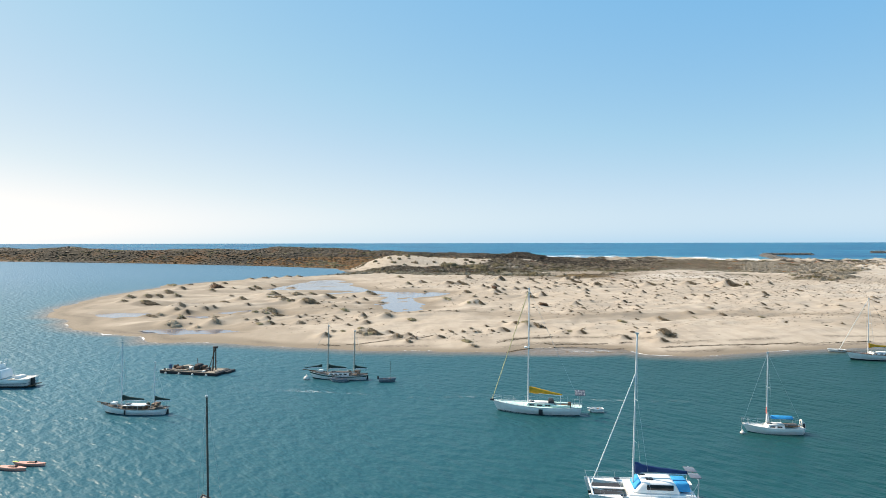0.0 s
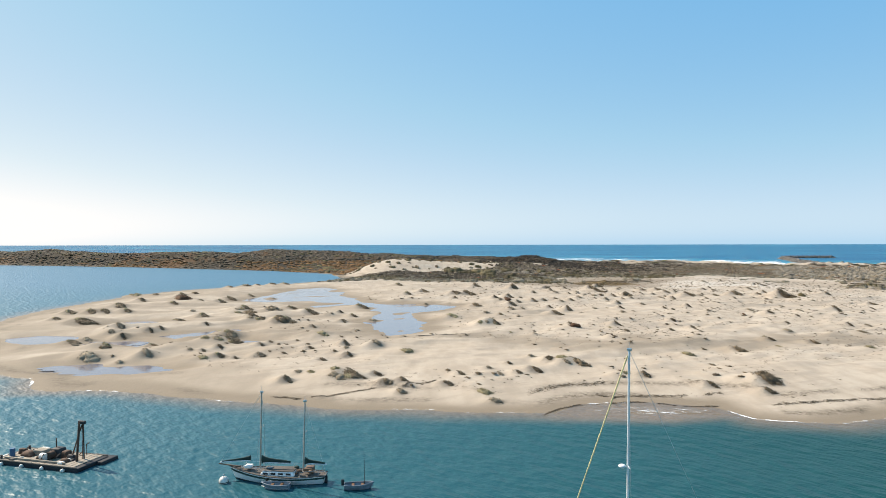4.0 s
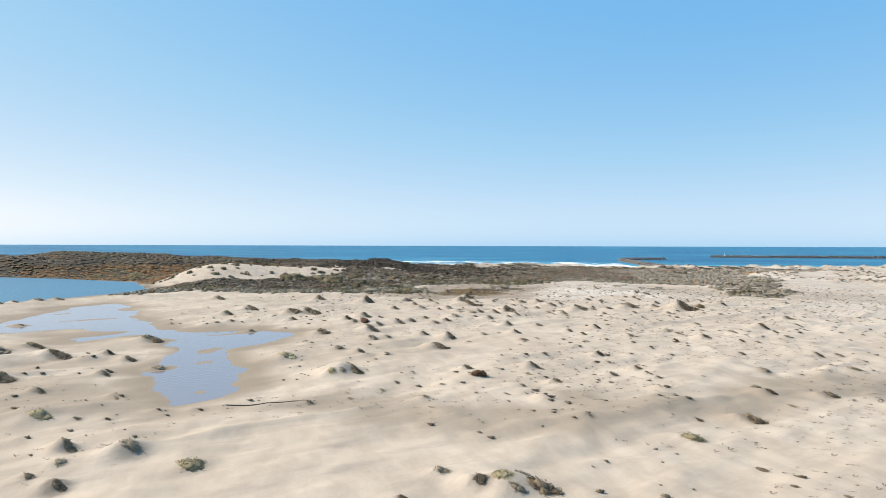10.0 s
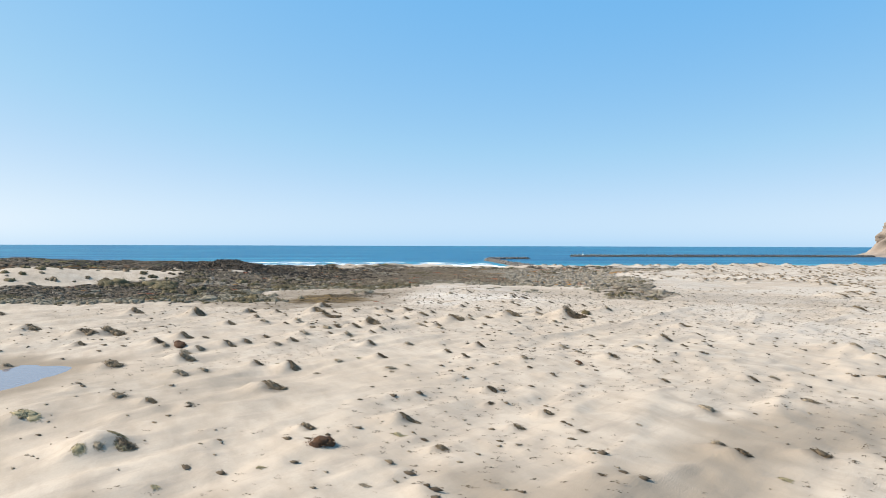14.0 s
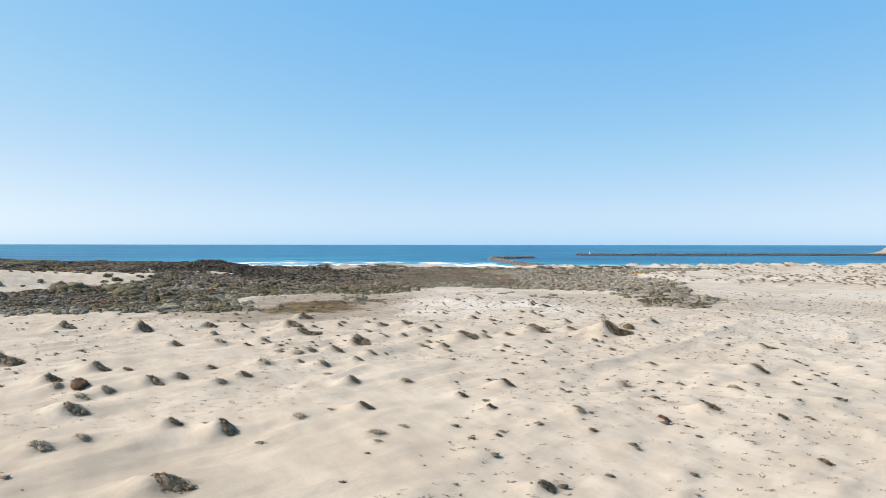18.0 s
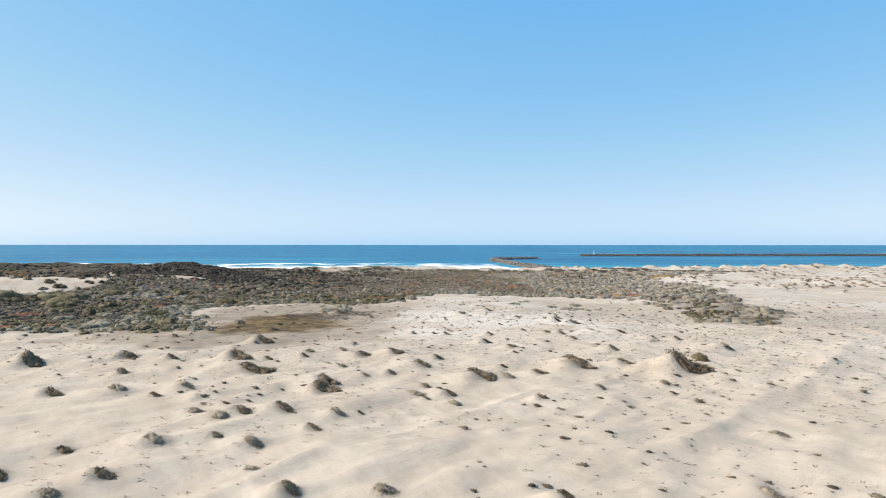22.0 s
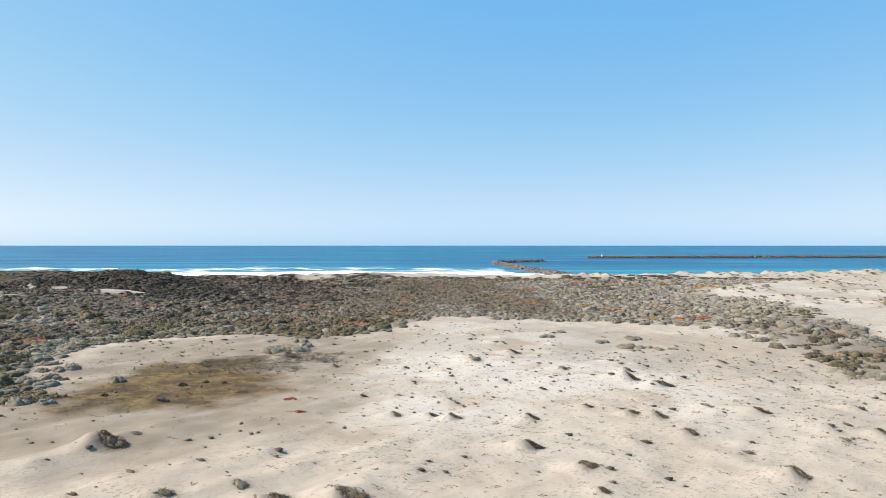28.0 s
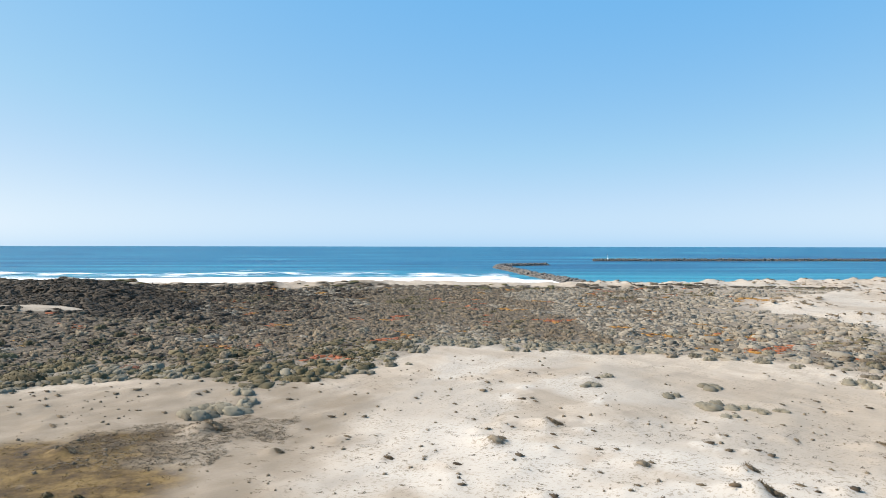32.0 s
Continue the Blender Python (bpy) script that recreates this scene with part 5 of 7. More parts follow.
# dead stems and seedlings in front of the scrub, dry grass on the straw patch
tx, ty = jittered(322, 420, -150, 60, 1.9, 17)
on = (scrub_amount(tx, ty) < 0.3) & (rng.random(len(tx)) < 0.05 + 0.5 * (fbm(tx, ty, 9, 2, 88) > 0.58)) & (inside(PALE_AREA, tx, ty) < 0)
tx, ty = tx[on], ty[on]
wide = 0.18 + 0.5 * rng.random(len(tx)) ** 3
strewn("dead_stems", HEATH, tx, ty, wide, wide * 0.45, SMALL_TUFT, "dead stems and seedlings dotted over the sand", "dry plants", 8)
gx3, gy3 = jittered(330, 400, -110, -40, 0.6, 18)
on = (inside(STRAW_AREA, gx3, gy3) + 15 * (fbm(gx3, gy3, 6, 4, 65) - 0.5) > 0) & (rng.random(len(gx3)) < 0.45)
gx3, gy3 = gx3[on], gy3[on]
wide = 0.25 + 0.4 * rng.random(len(gx3))
STRAW = leaf_material("dry_straw", (0.085, 0.056, 0.019), (0.21, 0.14, 0.044))
strewn("dry_grass", STRAW, gx3, gy3, wide * 1.6, wide * 0.3, WISP, "low brown and yellow dry grass", "grass", 9)

# matted dead stems between the sage and the dry grass, and three dark clumps standing in the grass
dx, dy = jittered(355, 385, -100, -55, 0.5, 28)
on = (inside(DEAD_BELT, dx, dy) + 9 * (fbm(dx, dy, 4, 3, 53) - 0.5) > -0.5) & (rng.random(len(dx)) < 0.8)
dx, dy = dx[on], dy[on]
wide = 0.7 + 1.0 * rng.random(len(dx))
strewn("dead_mat", HEATH, dx, dy, wide, 0.08 + 0.1 * wide, WISP, "matted brown dead stems beside the dry grass", "dry plants", 29)
for x, y, w in ((74.7, 351.8, 1.7), (77.7, 352.6, 1.0), (80.3, 351.4, 0.9), (64.5, 349.0, 1.1)):
    matted("dark_clump", OLIVE, x, y, w, "dark rounded clump standing in dry brown grass", "shrub", "grass clumps", 1.0, 1.1, 1.0, 0.12, 0.4)

# ---- surf, jetties, rock ----
def foam_material(name="foam", scale=0.16, most=1.0):
    m, n, b = mat(name)
    b.inputs["Base Color"].default_value = (0.86, 0.88, 0.89, 1)
    b.inputs["Roughness"].default_value = 0.7
    at = drawn_out(n, (3.5, 1.0, 1.0), -27)
    f = math_node(n, "ADD", math_node(n, "MULTIPLY", noise_tex(n, at, scale, 8, 0.72), 0.9), math_node(n, "SUBTRACT", attribute(n, "cover"), 0.75))
    clear = n.nodes.new("ShaderNodeBsdfTransparent")
    mx = n.nodes.new("ShaderNodeMixShader")
    n.links.new(ramp(n, f, [(0.22, (0, 0, 0)), (0.34, (most, most, most))]), mx.inputs[0])
    n.links.new(clear.outputs[0], mx.inputs[1])
    n.links.new(b.outputs[0], mx.inputs[2])
    n.links.new(mx.outputs[0], n.nodes["Material Output"].inputs["Surface"])
    return m


FOAM, LAP, SCUM = foam_material(), foam_material("lapping_foam", 1.9, 0.85), foam_material("scum", 2.6, 0.35)


def along(line, gap):
    """Points every gap metres along a line, and the way to its right."""
    pts, ways = [], []
    for (ax, ay), (bx2, by2) in zip(line, line[1:]):
        l = math.hypot(bx2 - ax, by2 - ay)
        for k in range(max(1, int(l / gap))):
            t = k / max(1, int(l / gap))
            pts.append((ax + (bx2 - ax) * t, ay + (by2 - ay) * t))
            ways.append(((by2 - ay) / l, -(bx2 - ax) / l))
    return np.array(pts), np.array(ways)


def surf_band(name, line, inner, outer, crest, cover, label, gap=6.0, rows=14):
    pts, ways = along(line, gap)
    for _ in range(4):
        ways[1:-1] = (ways[:-2] + ways[1:-1] + ways[2:]) / 3
    ways = ways / np.linalg.norm(ways, axis=1)[:, None]
    o = np.linspace(0, 1, rows)[None, :]
    wander = (fbm(pts[:, 0], pts[:, 1], 60, 3, 90)[:, None] - 0.5) * 30
    off = inner + (outer - inner) * o + wander
    x, y = pts[:, 0, None] - ways[:, 0, None] * off, pts[:, 1, None] - ways[:, 1, None] * off
    z = 0.12 + crest * (0.4 + 0.9 * fbm(x, y, 25, 2, 91)) * np.exp(-((o - 0.75) / 0.13) ** 2)
    c = cover * smooth(0, 0.12, o) * smooth(0, 0.2, 1 - o) * (0.75 + 0.5 * fbm(x, y, 40, 2, 92)) + 0 * off
    ob = sheet(name, x, y, z, FOAM, (("cover", c),))
    return tagged(ob, label, "surf", "surf", "structure")


SURF_LINE = [(-900, 1210), (-500, 1030), (-150, 830), (0, 748), (70, 712), (135, 692), (245, 655), (318, 616), (334, 640)]
surf_band("surf", SURF_LINE, -14, 62, 0.5, 0.92, "white foam washing up the ocean beach")
surf_band("surf", SURF_LINE, 56, 112, 1.5, 0.52, "breaking white wave off the ocean beach")
surf_band("surf", SURF_LINE, 104, 165, 1.4, 0.42, "broken wave crest rolling in off the beach")
surf_band("surf", SURF_LINE, 185, 240, 1.1, 0.38, "thin broken wave crest off the beach")
surf_band("surf", SURF_LINE, 290, 345, 0.9, 0.33, "far thin wave crest off the beach")
surf_band("surf", SURF_LINE, 480, 560, 0.8, 0.32, "far faint line of breaking swell")


# lapping foam along the bay shore
edge_line = []
for j in np.nonzero((V > -150) & (V < 125))[0]:
    wet_rows = np.nonzero((GZ[:-1, j] < 0) & (GZ[1:, j] >= 0) & (U[:-1] > 60) & (U[:-1] < 320))[0]
    if len(wet_rows):
        i = wet_rows[0]
        edge_line.append((U[i] + (U[i + 1] - U[i]) * -GZ[i, j] / (GZ[i + 1, j] - GZ[i, j]), V[j]))
fine = np.array(edge_line)
fv = np.arange(fine[0, 1], fine[-1, 1], 0.4)
fu = np.interp(fv, fine[:, 1], fine[:, 0])
for lane, (out, wide_lane, strong) in enumerate(((0.1, 0.6, 0.53), (-1.4, 0.5, 0.40))):
    o = np.linspace(-1, 1, 7)[None, :]
    lu = fu[:, None] + out + 0.5 * (fbm(fv, fv * 0, 3, 3, 99 + lane) - 0.5)[:, None] + o * wide_lane
    lv = fv[:, None] + 0 * o
    lx, ly = lu * AHEAD[0] + lv * RIGHT[0], lu * AHEAD[1] + lv * RIGHT[1]
    steep = np.abs(np.gradient(fu, fv))[:, None] > 1.6        # no foam across the open water between two spits
    cover = np.where(steep, 0, strong * (1 - o**2) * (0.45 + 1.0 * fbm(lx, ly, 6, 3, 98)))
    foam_line = sheet("shore_foam", lx, ly, np.maximum(height_at(lx, ly), 0) + 0.03, LAP, (("cover", cover),))
    tagged(foam_line, "thin white foam lapping the bay shore", "foam", "shore foam", "structure")

# flecks over the mud of the inlet, and a long thin scum line across the bay
mu, mv = np.meshgrid(np.arange(10, 39, 0.5), np.arange(113, 123.5, 0.5), indexing="ij")
fleck = sheet("shore_foam", mu, mv, np.maximum(height_at(mu, mv), 0) + 0.03, LAP, (("cover", 0.425 * smooth(-0.5, 1.5, inside(INLET, mu, mv)) * (0.6 + 0.8 * fbm(mu, mv, 5, 2, 97))),))
tagged(fleck, "flecks of foam on the wet mud of the inlet", "foam", "shore foam", "structure")
scum, ways = along([(-36, 90), (-17, 85), (-3, 81.8), (15, 81), (32, 79.5), (41, 75.8), (60, 71)], 0.8)
o = np.linspace(-1, 1, 7)[None, :]
sway = 3 * (fbm(scum[:, 0], scum[:, 1], 12, 2, 94) - 0.5)[:, None]
sx, sy = scum[:, 0, None] + ways[:, 0, None] * (1.5 * o + sway), scum[:, 1, None] + ways[:, 1, None] * (1.5 * o + sway)
streak = sheet("foam_streak", sx, sy, np.full_like(sx, 0.05), SCUM, (("cover", 0.44 * (1 - o**2) * (0.45 + 1.1 * fbm(sx, sy, 9, 3, 93))),))
tagged(streak, "faint broken foam streak drifting across the bay", "foam", "shore foam", "structure")


def rock_form(seed):
    bm = bmesh.new()
    bmesh.ops.create_icosphere(bm, subdivisions=1, radius=1.0)
    r = random.Random(seed)
    for v in bm.verts:
        v.co *= r.uniform(0.7, 1.15)
        v.co.z *= 0.75
    v, f = np.array([v.co[:] for v in bm.verts]), np.array([[q.index for q in p.verts] for p in bm.faces])
    bm.free()
    return v, f


STONE = plain("jetty_stone", (0.165, 0.153, 0.14), 0.9, 0, 0.5, 0.4)
DARK_STONE = plain("wet_stone", (0.125, 0.117, 0.11), 0.7, 0, 0.4, 0.4)
ROCKS = [rock_form(s) for s in range(6)]


def rubble(name, line, half, top, size, material, label, seed):
    """A mound of quarried boulders along a line."""
    r = np.random.default_rng(seed)
    pts, ways = along(line, size * 0.62)
    xs, ys, zs, ss = [], [], [], []
    for p, w in zip(pts, ways):
        for o in np.arange(-half, half + 0.1, size * 0.75):
            d = o + r.uniform(-0.4, 0.4) * size
            xs.append(p[0] + w[0] * d + r.uniform(-0.3, 0.3) * size), ys.append(p[1] + w[1] * d + r.uniform(-0.3, 0.3) * size)
            zs.append(max(-0.4, top * (1 - (abs(o) / half) ** 1.6) - 0.3 * size + r.uniform(-0.25, 0.35) * size)), ss.append(size * r.uniform(0.42, 0.78))
    verts, faces, base = [], [], 0
    for x, y, z, s in zip(xs, ys, zs, ss):
        v, f = ROCKS[r.integers(0, 6)]
        t = r.uniform(0, 6.283)
        c, q = math.cos(t), math.sin(t)
        verts.append(np.stack([x + s * (v[:, 0] * c - v[:, 1] * q), y + s * (v[:, 0] * q + v[:, 1] * c), z + s * v[:, 2]], -1))
        faces.append(f + base)
        base += len(v)
    ob = raw(name, np.concatenate(verts), np.concatenate(faces), material, shade=False)
    return tagged(ob, label, "jetty", kind="stuff")


rubble("rock_jetty", [(312, 580), (330, 632), (350, 690), (379, 762), (404, 832), (420, 858), (446, 874), (492, 878)], 4.6, 2.5, 2.3, STONE, "jetty of grey-brown boulders running out into the surf", 1)
rubble("breakwater", [(645, 994), (740, 950), (850, 903), (960, 858), (1050, 822), (1100, 800)], 5.2, 3.2, 2.3, DARK_STONE, "long low breakwater of dark boulders across the harbour mouth", 2)

# the great rock by the harbour mouth
ROCK_FACE = plain("rock_face", (0.33, 0.27, 0.22), 0.95, 0, 0.55, 0.025)
a, c = np.meshgrid(np.linspace(0, 2 * math.pi, 241), np.linspace(0, 1, 90), indexing="ij")
prof = np.interp(c, [0, 0.03, 0.06, 0.35, 0.6, 0.8, 0.93, 1.0], [1.16, 1.07, 1.0, 0.90, 0.72, 0.47, 0.24, 0.0])
wob = fbm(np.cos(a) * 300 + 900 + 40 * c, np.sin(a) * 300 + 900, 95, 5, 95)
crag = np.abs(fbm(np.cos(a) * 300 + 900, np.sin(a) * 300 + 900 + 260 * c, 46, 4, 97) - 0.5)
rad = 200 * prof * (0.84 + 0.32 * wob) - 60 * crag * smooth(0.02, 0.2, c)
rx, ry = 1324 + rad * np.cos(a), 712 + rad * np.sin(a)
rz = -3 + 172 * c + 22 * (fbm(rx, ry, 40, 4, 96) - 0.5) * smooth(0, 0.2, c)
rock = sheet("great_rock", rx, ry, rz, ROCK_FACE)
tagged(rock, "huge steep brown rock rising from the harbour mouth", "rock")

# ---- boats ----
GEL = plain("white_gelcoat", (0.80, 0.80, 0.78), 0.3, 0, 0.12, 1.2)
DECK = plain("deck_paint", (0.72, 0.71, 0.66), 0.6, 0, 0.2, 2.0)
MINT = plain("mint_deck_paint", (0.55, 0.74, 0.66), 0.55, 0, 0.2, 2.0)
BOTTOM = plain("dark_antifouling", (0.03, 0.045, 0.05), 0.6, 0, 0.4, 2.0)
ALLOY = plain("mast_alloy", (0.78, 0.79, 0.80), 0.4, 0.3, 0.15, 2.0)
STEEL = plain("stainless_wire", (0.62, 0.63, 0.64), 0.35, 0.8, 0.2, 4.0)
TEAK = plain("varnished_wood", (0.17, 0.085, 0.042), 0.5, 0, 0.35, 3.0)
GREYWOOD = plain("weathered_mast_wood", (0.10, 0.085, 0.072), 0.85, 0, 0.4, 3.0)
PALEWOOD = plain("pale_mast_wood", (0.46, 0.40, 0.33), 0.7, 0, 0.3, 3.0)
CREAM = plain("cream_sailcloth", (0.74, 0.62, 0.33), 0.8, 0, 0.3, 1.2)
YELLOW = plain("yellow_canvas", (0.76, 0.37, 0.02), 0.8, 0, 0.25, 2.5)
NAVY = plain("navy_canvas", (0.012, 0.045, 0.16), 0.8, 0, 0.3, 2.5)
SKYBLUE = plain("blue_canvas", (0.015, 0.30, 0.62), 0.75, 0, 0.2, 2.5)
DARKGREEN = plain("dark_green_canvas", (0.012, 0.04, 0.032), 0.8, 0, 0.3, 2.5)
BLACK = plain("black_rubber", (0.025, 0.025, 0.028), 0.7, 0, 0.3, 3.0)
PANE = plain("tinted_pane", (0.015, 0.018, 0.022), 0.08, 0, 0.1, 2.0)
SOLAR = plain("solar_cells", (0.13, 0.135, 0.16), 0.2, 0, 0.3, 6.0)
BUOY = plain("white_buoy_plastic", (0.75, 0.72, 0.66), 0.5, 0, 0.3, 2.0)
ORANGE_HULL = plain("orange_plastic", (0.74, 0.36, 0.28), 0.4, 0, 0.2, 1.5)
LIME = plain("lime_plastic", (0.55, 0.62, 0.12), 0.4, 0, 0.2, 1.5)
GREYHULL = plain("grey_paint", (0.20, 0.24, 0.28), 0.6, 0, 0.3, 2.0)
RUSTY = plain("rusty_steel", (0.13, 0.075, 0.05), 0.85, 0.2, 0.5, 1.5)
TARRED = plain("tarred_hull", (0.022, 0.022, 0.026), 0.7, 0, 0.4, 1.0)
PLANK = plain("weathered_planks", (0.34, 0.29, 0.23), 0.9, 0, 0.4, 1.2)
DRUMBLUE = plain("blue_drum", (0.03, 0.12, 0.24), 0.5, 0, 0.3, 2.0)
FLAG = plain("faded_flag", (0.6, 0.18, 0.16), 0.8, 0, 0.4, 6.0)


def part(name, bm, material, parent, label=""):
    me = bpy.data.meshes.new(name)
    if isinstance(bm, tuple):
        me.from_pydata([tuple(p) for p in bm[0]], [], [tuple(q) for q in bm[1]])
    else:
        bm.to_mesh(me)
        bm.free()
    me.materials.append(material)
    for p in me.polygons:
        p.use_smooth = len(p.vertices) == 4 and len(me.polygons) > 40
    ob = new(name, me)
    ob.parent = parent
    if label:
        ob["label"] = label
    return ob


def thing(name, x, y, turn, label, category, z=0.0, group=""):
    """An empty at the foot of a thing; turn is the way its front points, in degrees from +x."""
    ob = new(name)
    ob.matrix_world = pose(x, y, z, 0, 0, turn)
    return tagged(ob, label, category, group)


def tube(points, radius, sides=8, taper=1.0):
    """A round bar along points."""
    bm, rings = bmesh.new(), []
    pts = [Vector(p) for p in points]
    for i, p in enumerate(pts):
        d = (pts[min(i + 1, len(pts) - 1)] - pts[max(i - 1, 0)]).normalized()
        s = d.orthogonal().normalized()
        t, r = d.cross(s), radius * (1 + (taper - 1) * i / max(1, len(pts) - 1))
        rings.append([bm.verts.new(p + r * (math.cos(a) * s + math.sin(a) * t)) for a in [k * 2 * math.pi / sides for k in range(sides)]])
    for a, b in zip(rings, rings[1:]):
        sv = min(range(sides), key=lambda q: (b[q].co - a[0].co).length)
        turn = 1 if (b[(sv + 1) % sides].co - a[1].co).length <= (b[(sv - 1) % sides].co - a[1].co).length else -1
        for k in range(sides):
            bm.faces.new((a[k], a[(k + 1) % sides], b[(sv + turn * (k + 1)) % sides], b[(sv + turn * k) % sides]))
    bm.faces.new(rings[0]), bm.faces.new(rings[-1])
    bmesh.ops.recalc_face_normals(bm, faces=bm.faces)
    return bm


def block(size, at=(0, 0, 0), bevel=0.03, top=(1.0, 1.0), lean=0.0):
    """A box on its base, with rounded edges; top narrows its upper face, lean shifts it."""
    bm = bmesh.new()
    bmesh.ops.create_cube(bm, size=1.0)
    for v in bm.verts:
        up = v.co.z > 0
        v.co = Vector((v.co.x * size[0] * (top[0] if up else 1) + (lean if up else 0), v.co.y * size[1] * (top[1] if up else 1), (v.co.z + 0.5) * size[2]))
    if bevel:
        bmesh.ops.bevel(bm, geom=bm.edges[:], offset=bevel, segments=2, profile=0.5, affect="EDGES")
    for v in bm.verts:
        v.co += Vector(at)
    return bm


def ball(radius, at, squash=1.0):
    bm = bmesh.new()
    bmesh.ops.create_uvsphere(bm, u_segments=14, v_segments=9, radius=radius)
    for v in bm.verts:
        v.co = Vector((v.co.x, v.co.y, v.co.z * squash)) + Vector(at)
    return bm


def ring(radius, thick, at, sides=18, upright=True):
    pts = [(at[0], at[1] + radius * math.cos(a), at[2] + radius * math.sin(a)) if upright else (at[0] + radius * math.cos(a), at[1] + radius * math.sin(a), at[2])
           for a in [k * 2 * math.pi / sides for k in range(sides + 1)]]
    return tube(pts, thick, 6)


class Lines:
    """A boat's lines: half beam and sheer along the length, t from stern 0 to bow 1."""

    def __init__(self, long, beam, free, draft=0.5, stern=0.7, rake=0.8, spring=0.3):
        self.long, self.beam, self.free, self.draft, self.stern, self.rake, self.spring = long, beam, free, draft, stern, rake, spring

    def half(self, t):
        fore = max(0.0, 1 - max(0.0, (t - 0.42) / 0.58) ** 2.1)
        aft = self.stern + (1 - self.stern) * math.sin(min(1, t / 0.42) * math.pi / 2)
        return self.beam / 2 * fore * aft

    def sheer(self, t):
        return self.free + self.spring * ((t - 0.35) / 0.65) ** 2 * (1 if t > 0.35 else 0.5)

    def place(self, t, depth):
        """x along the boat, the bow drawn back below the sheer."""
        return (t - 0.5) * self.long - self.rake * depth * max(0.0, t - 0.6) / 0.4 + 0.35 * self.rake * depth * max(0.0, 0.25 - t) / 0.25

    def skin(self, low, high, out=0.0):
        """The shell between two levels: 0 keel, 0.45 waterline, 1 sheer."""
        verts, faces, n, m = [], [], 26, 7
        for i in range(n):
            t = i / (n - 1)
            for side in (-1, 1):
                for k in range(m):
                    q = low + (high - low) * k / (m - 1)
                    z = -self.draft + (self.sheer(t) + self.draft) * q
                    y = self.half(t) * min(1, (0.25 + 0.95 * q) if q > 0.25 else 0.25 + 0.95 * q) ** 0.7 + out
                    verts.append((self.place(t, 1 - q), side * y, z))
        for i in range(n - 1):
            for s in (0, 1):
                for k in range(m - 1):
                    a, b = (i * 2 + s) * m + k, ((i + 1) * 2 + s) * m + k
                    faces.append((a, b, b + 1, a + 1) if s == 0 else (a, a + 1, b + 1, b))
        faces.append(tuple(range(m)) + tuple(range(2 * m - 1, m - 1, -1)))
        return verts, faces

    def deck(self, drop=0.06):
        verts, faces, n = [], [], 26
        for i in range(n):
            t = i / (n - 1)
            h, z = max(0.01, self.half(t) - 0.03), self.sheer(t) - drop
            x = self.place(t, 0)
            verts += [(x, -h, z), (x, -h * 0.4, z + 0.05 * self.beam / 2), (x, h * 0.4, z + 0.05 * self.beam / 2), (x, h, z)]
        for i in range(n - 1):
            for k in range(3):
                a, b = i * 4 + k, (i + 1) * 4 + k
                faces.append((a, b, b + 1, a + 1))
        return verts, faces

    def edge(self, side, out=0.02, up=0.03, t0=0.0, t1=1.0):
        return [(self.place(t, 0), side * (self.half(t) + out), self.sheer(t) + up) for t in [t0 + (t1 - t0) * k / 22 for k in range(23)]]


def hull(boat, ln, side_mat, deck_mat, rail_mat=None, band=None, boot=BOTTOM):
    part("bottom", ln.skin(0.0, 0.44, -0.01), boot, boat, "dark painted bottom")
    part("hull", ln.skin(0.42, 1.0), side_mat, boat)
    part("deck", ln.deck(), deck_mat, boat)
    for s in (-1, 1):
        part("rail", tube(ln.edge(s), 0.035, 6), rail_mat or side_mat, boat)
    if band:
        part("sheer_band", ln.skin(0.80, 0.93, 0.012), band, boat, "dark painted band below the rail")


def sail_cover(boat, x0, x1, z0, z1, fat, material, label, lump=0.14):
    """Furled sail lashed along a boom under its canvas: fat at the mast, thin at the end."""
    n, s = 14, 10
    r = random.Random(int(abs(x0 * 100)))
    bm, rings = bmesh.new(), []
    for i in range(n + 1):
        t = i / n
        k = fat * (0.36 + 0.28 * (1 - t) + 0.36 * math.exp(-(t / lump) ** 2)) * (0.9 + 0.2 * r.random())
        c = Vector((x0 + (x1 - x0) * t, 0, z0 + (z1 - z0) * t + 0.25 * fat * (1 - t)))
        tall = 1.55 - 0.5 * t
        rings.append([bm.verts.new(c + Vector((0, 0.5 * k * math.cos(a), tall * k * math.sin(a)))) for a in [q * 2 * math.pi / s for q in range(s)]])
    for a, b in zip(rings, rings[1:]):
        for k in range(s):
            bm.faces.new((a[k], a[(k + 1) % s], b[(k + 1) % s], b[k]))
    bm.faces.new(rings[0]), bm.faces.new(rings[-1])
    bmesh.ops.recalc_face_normals(bm, faces=bm.faces)
    cover = part("sail_cover", bm, material, boat, label)
    part("boom", tube([(x0, 0, z0 - fat), (x1 - 0.15 * (x0 - x1) / abs(x0 - x1), 0, z1 - 0.45 * fat)], 0.05, 8), ALLOY, boat)
    return cover


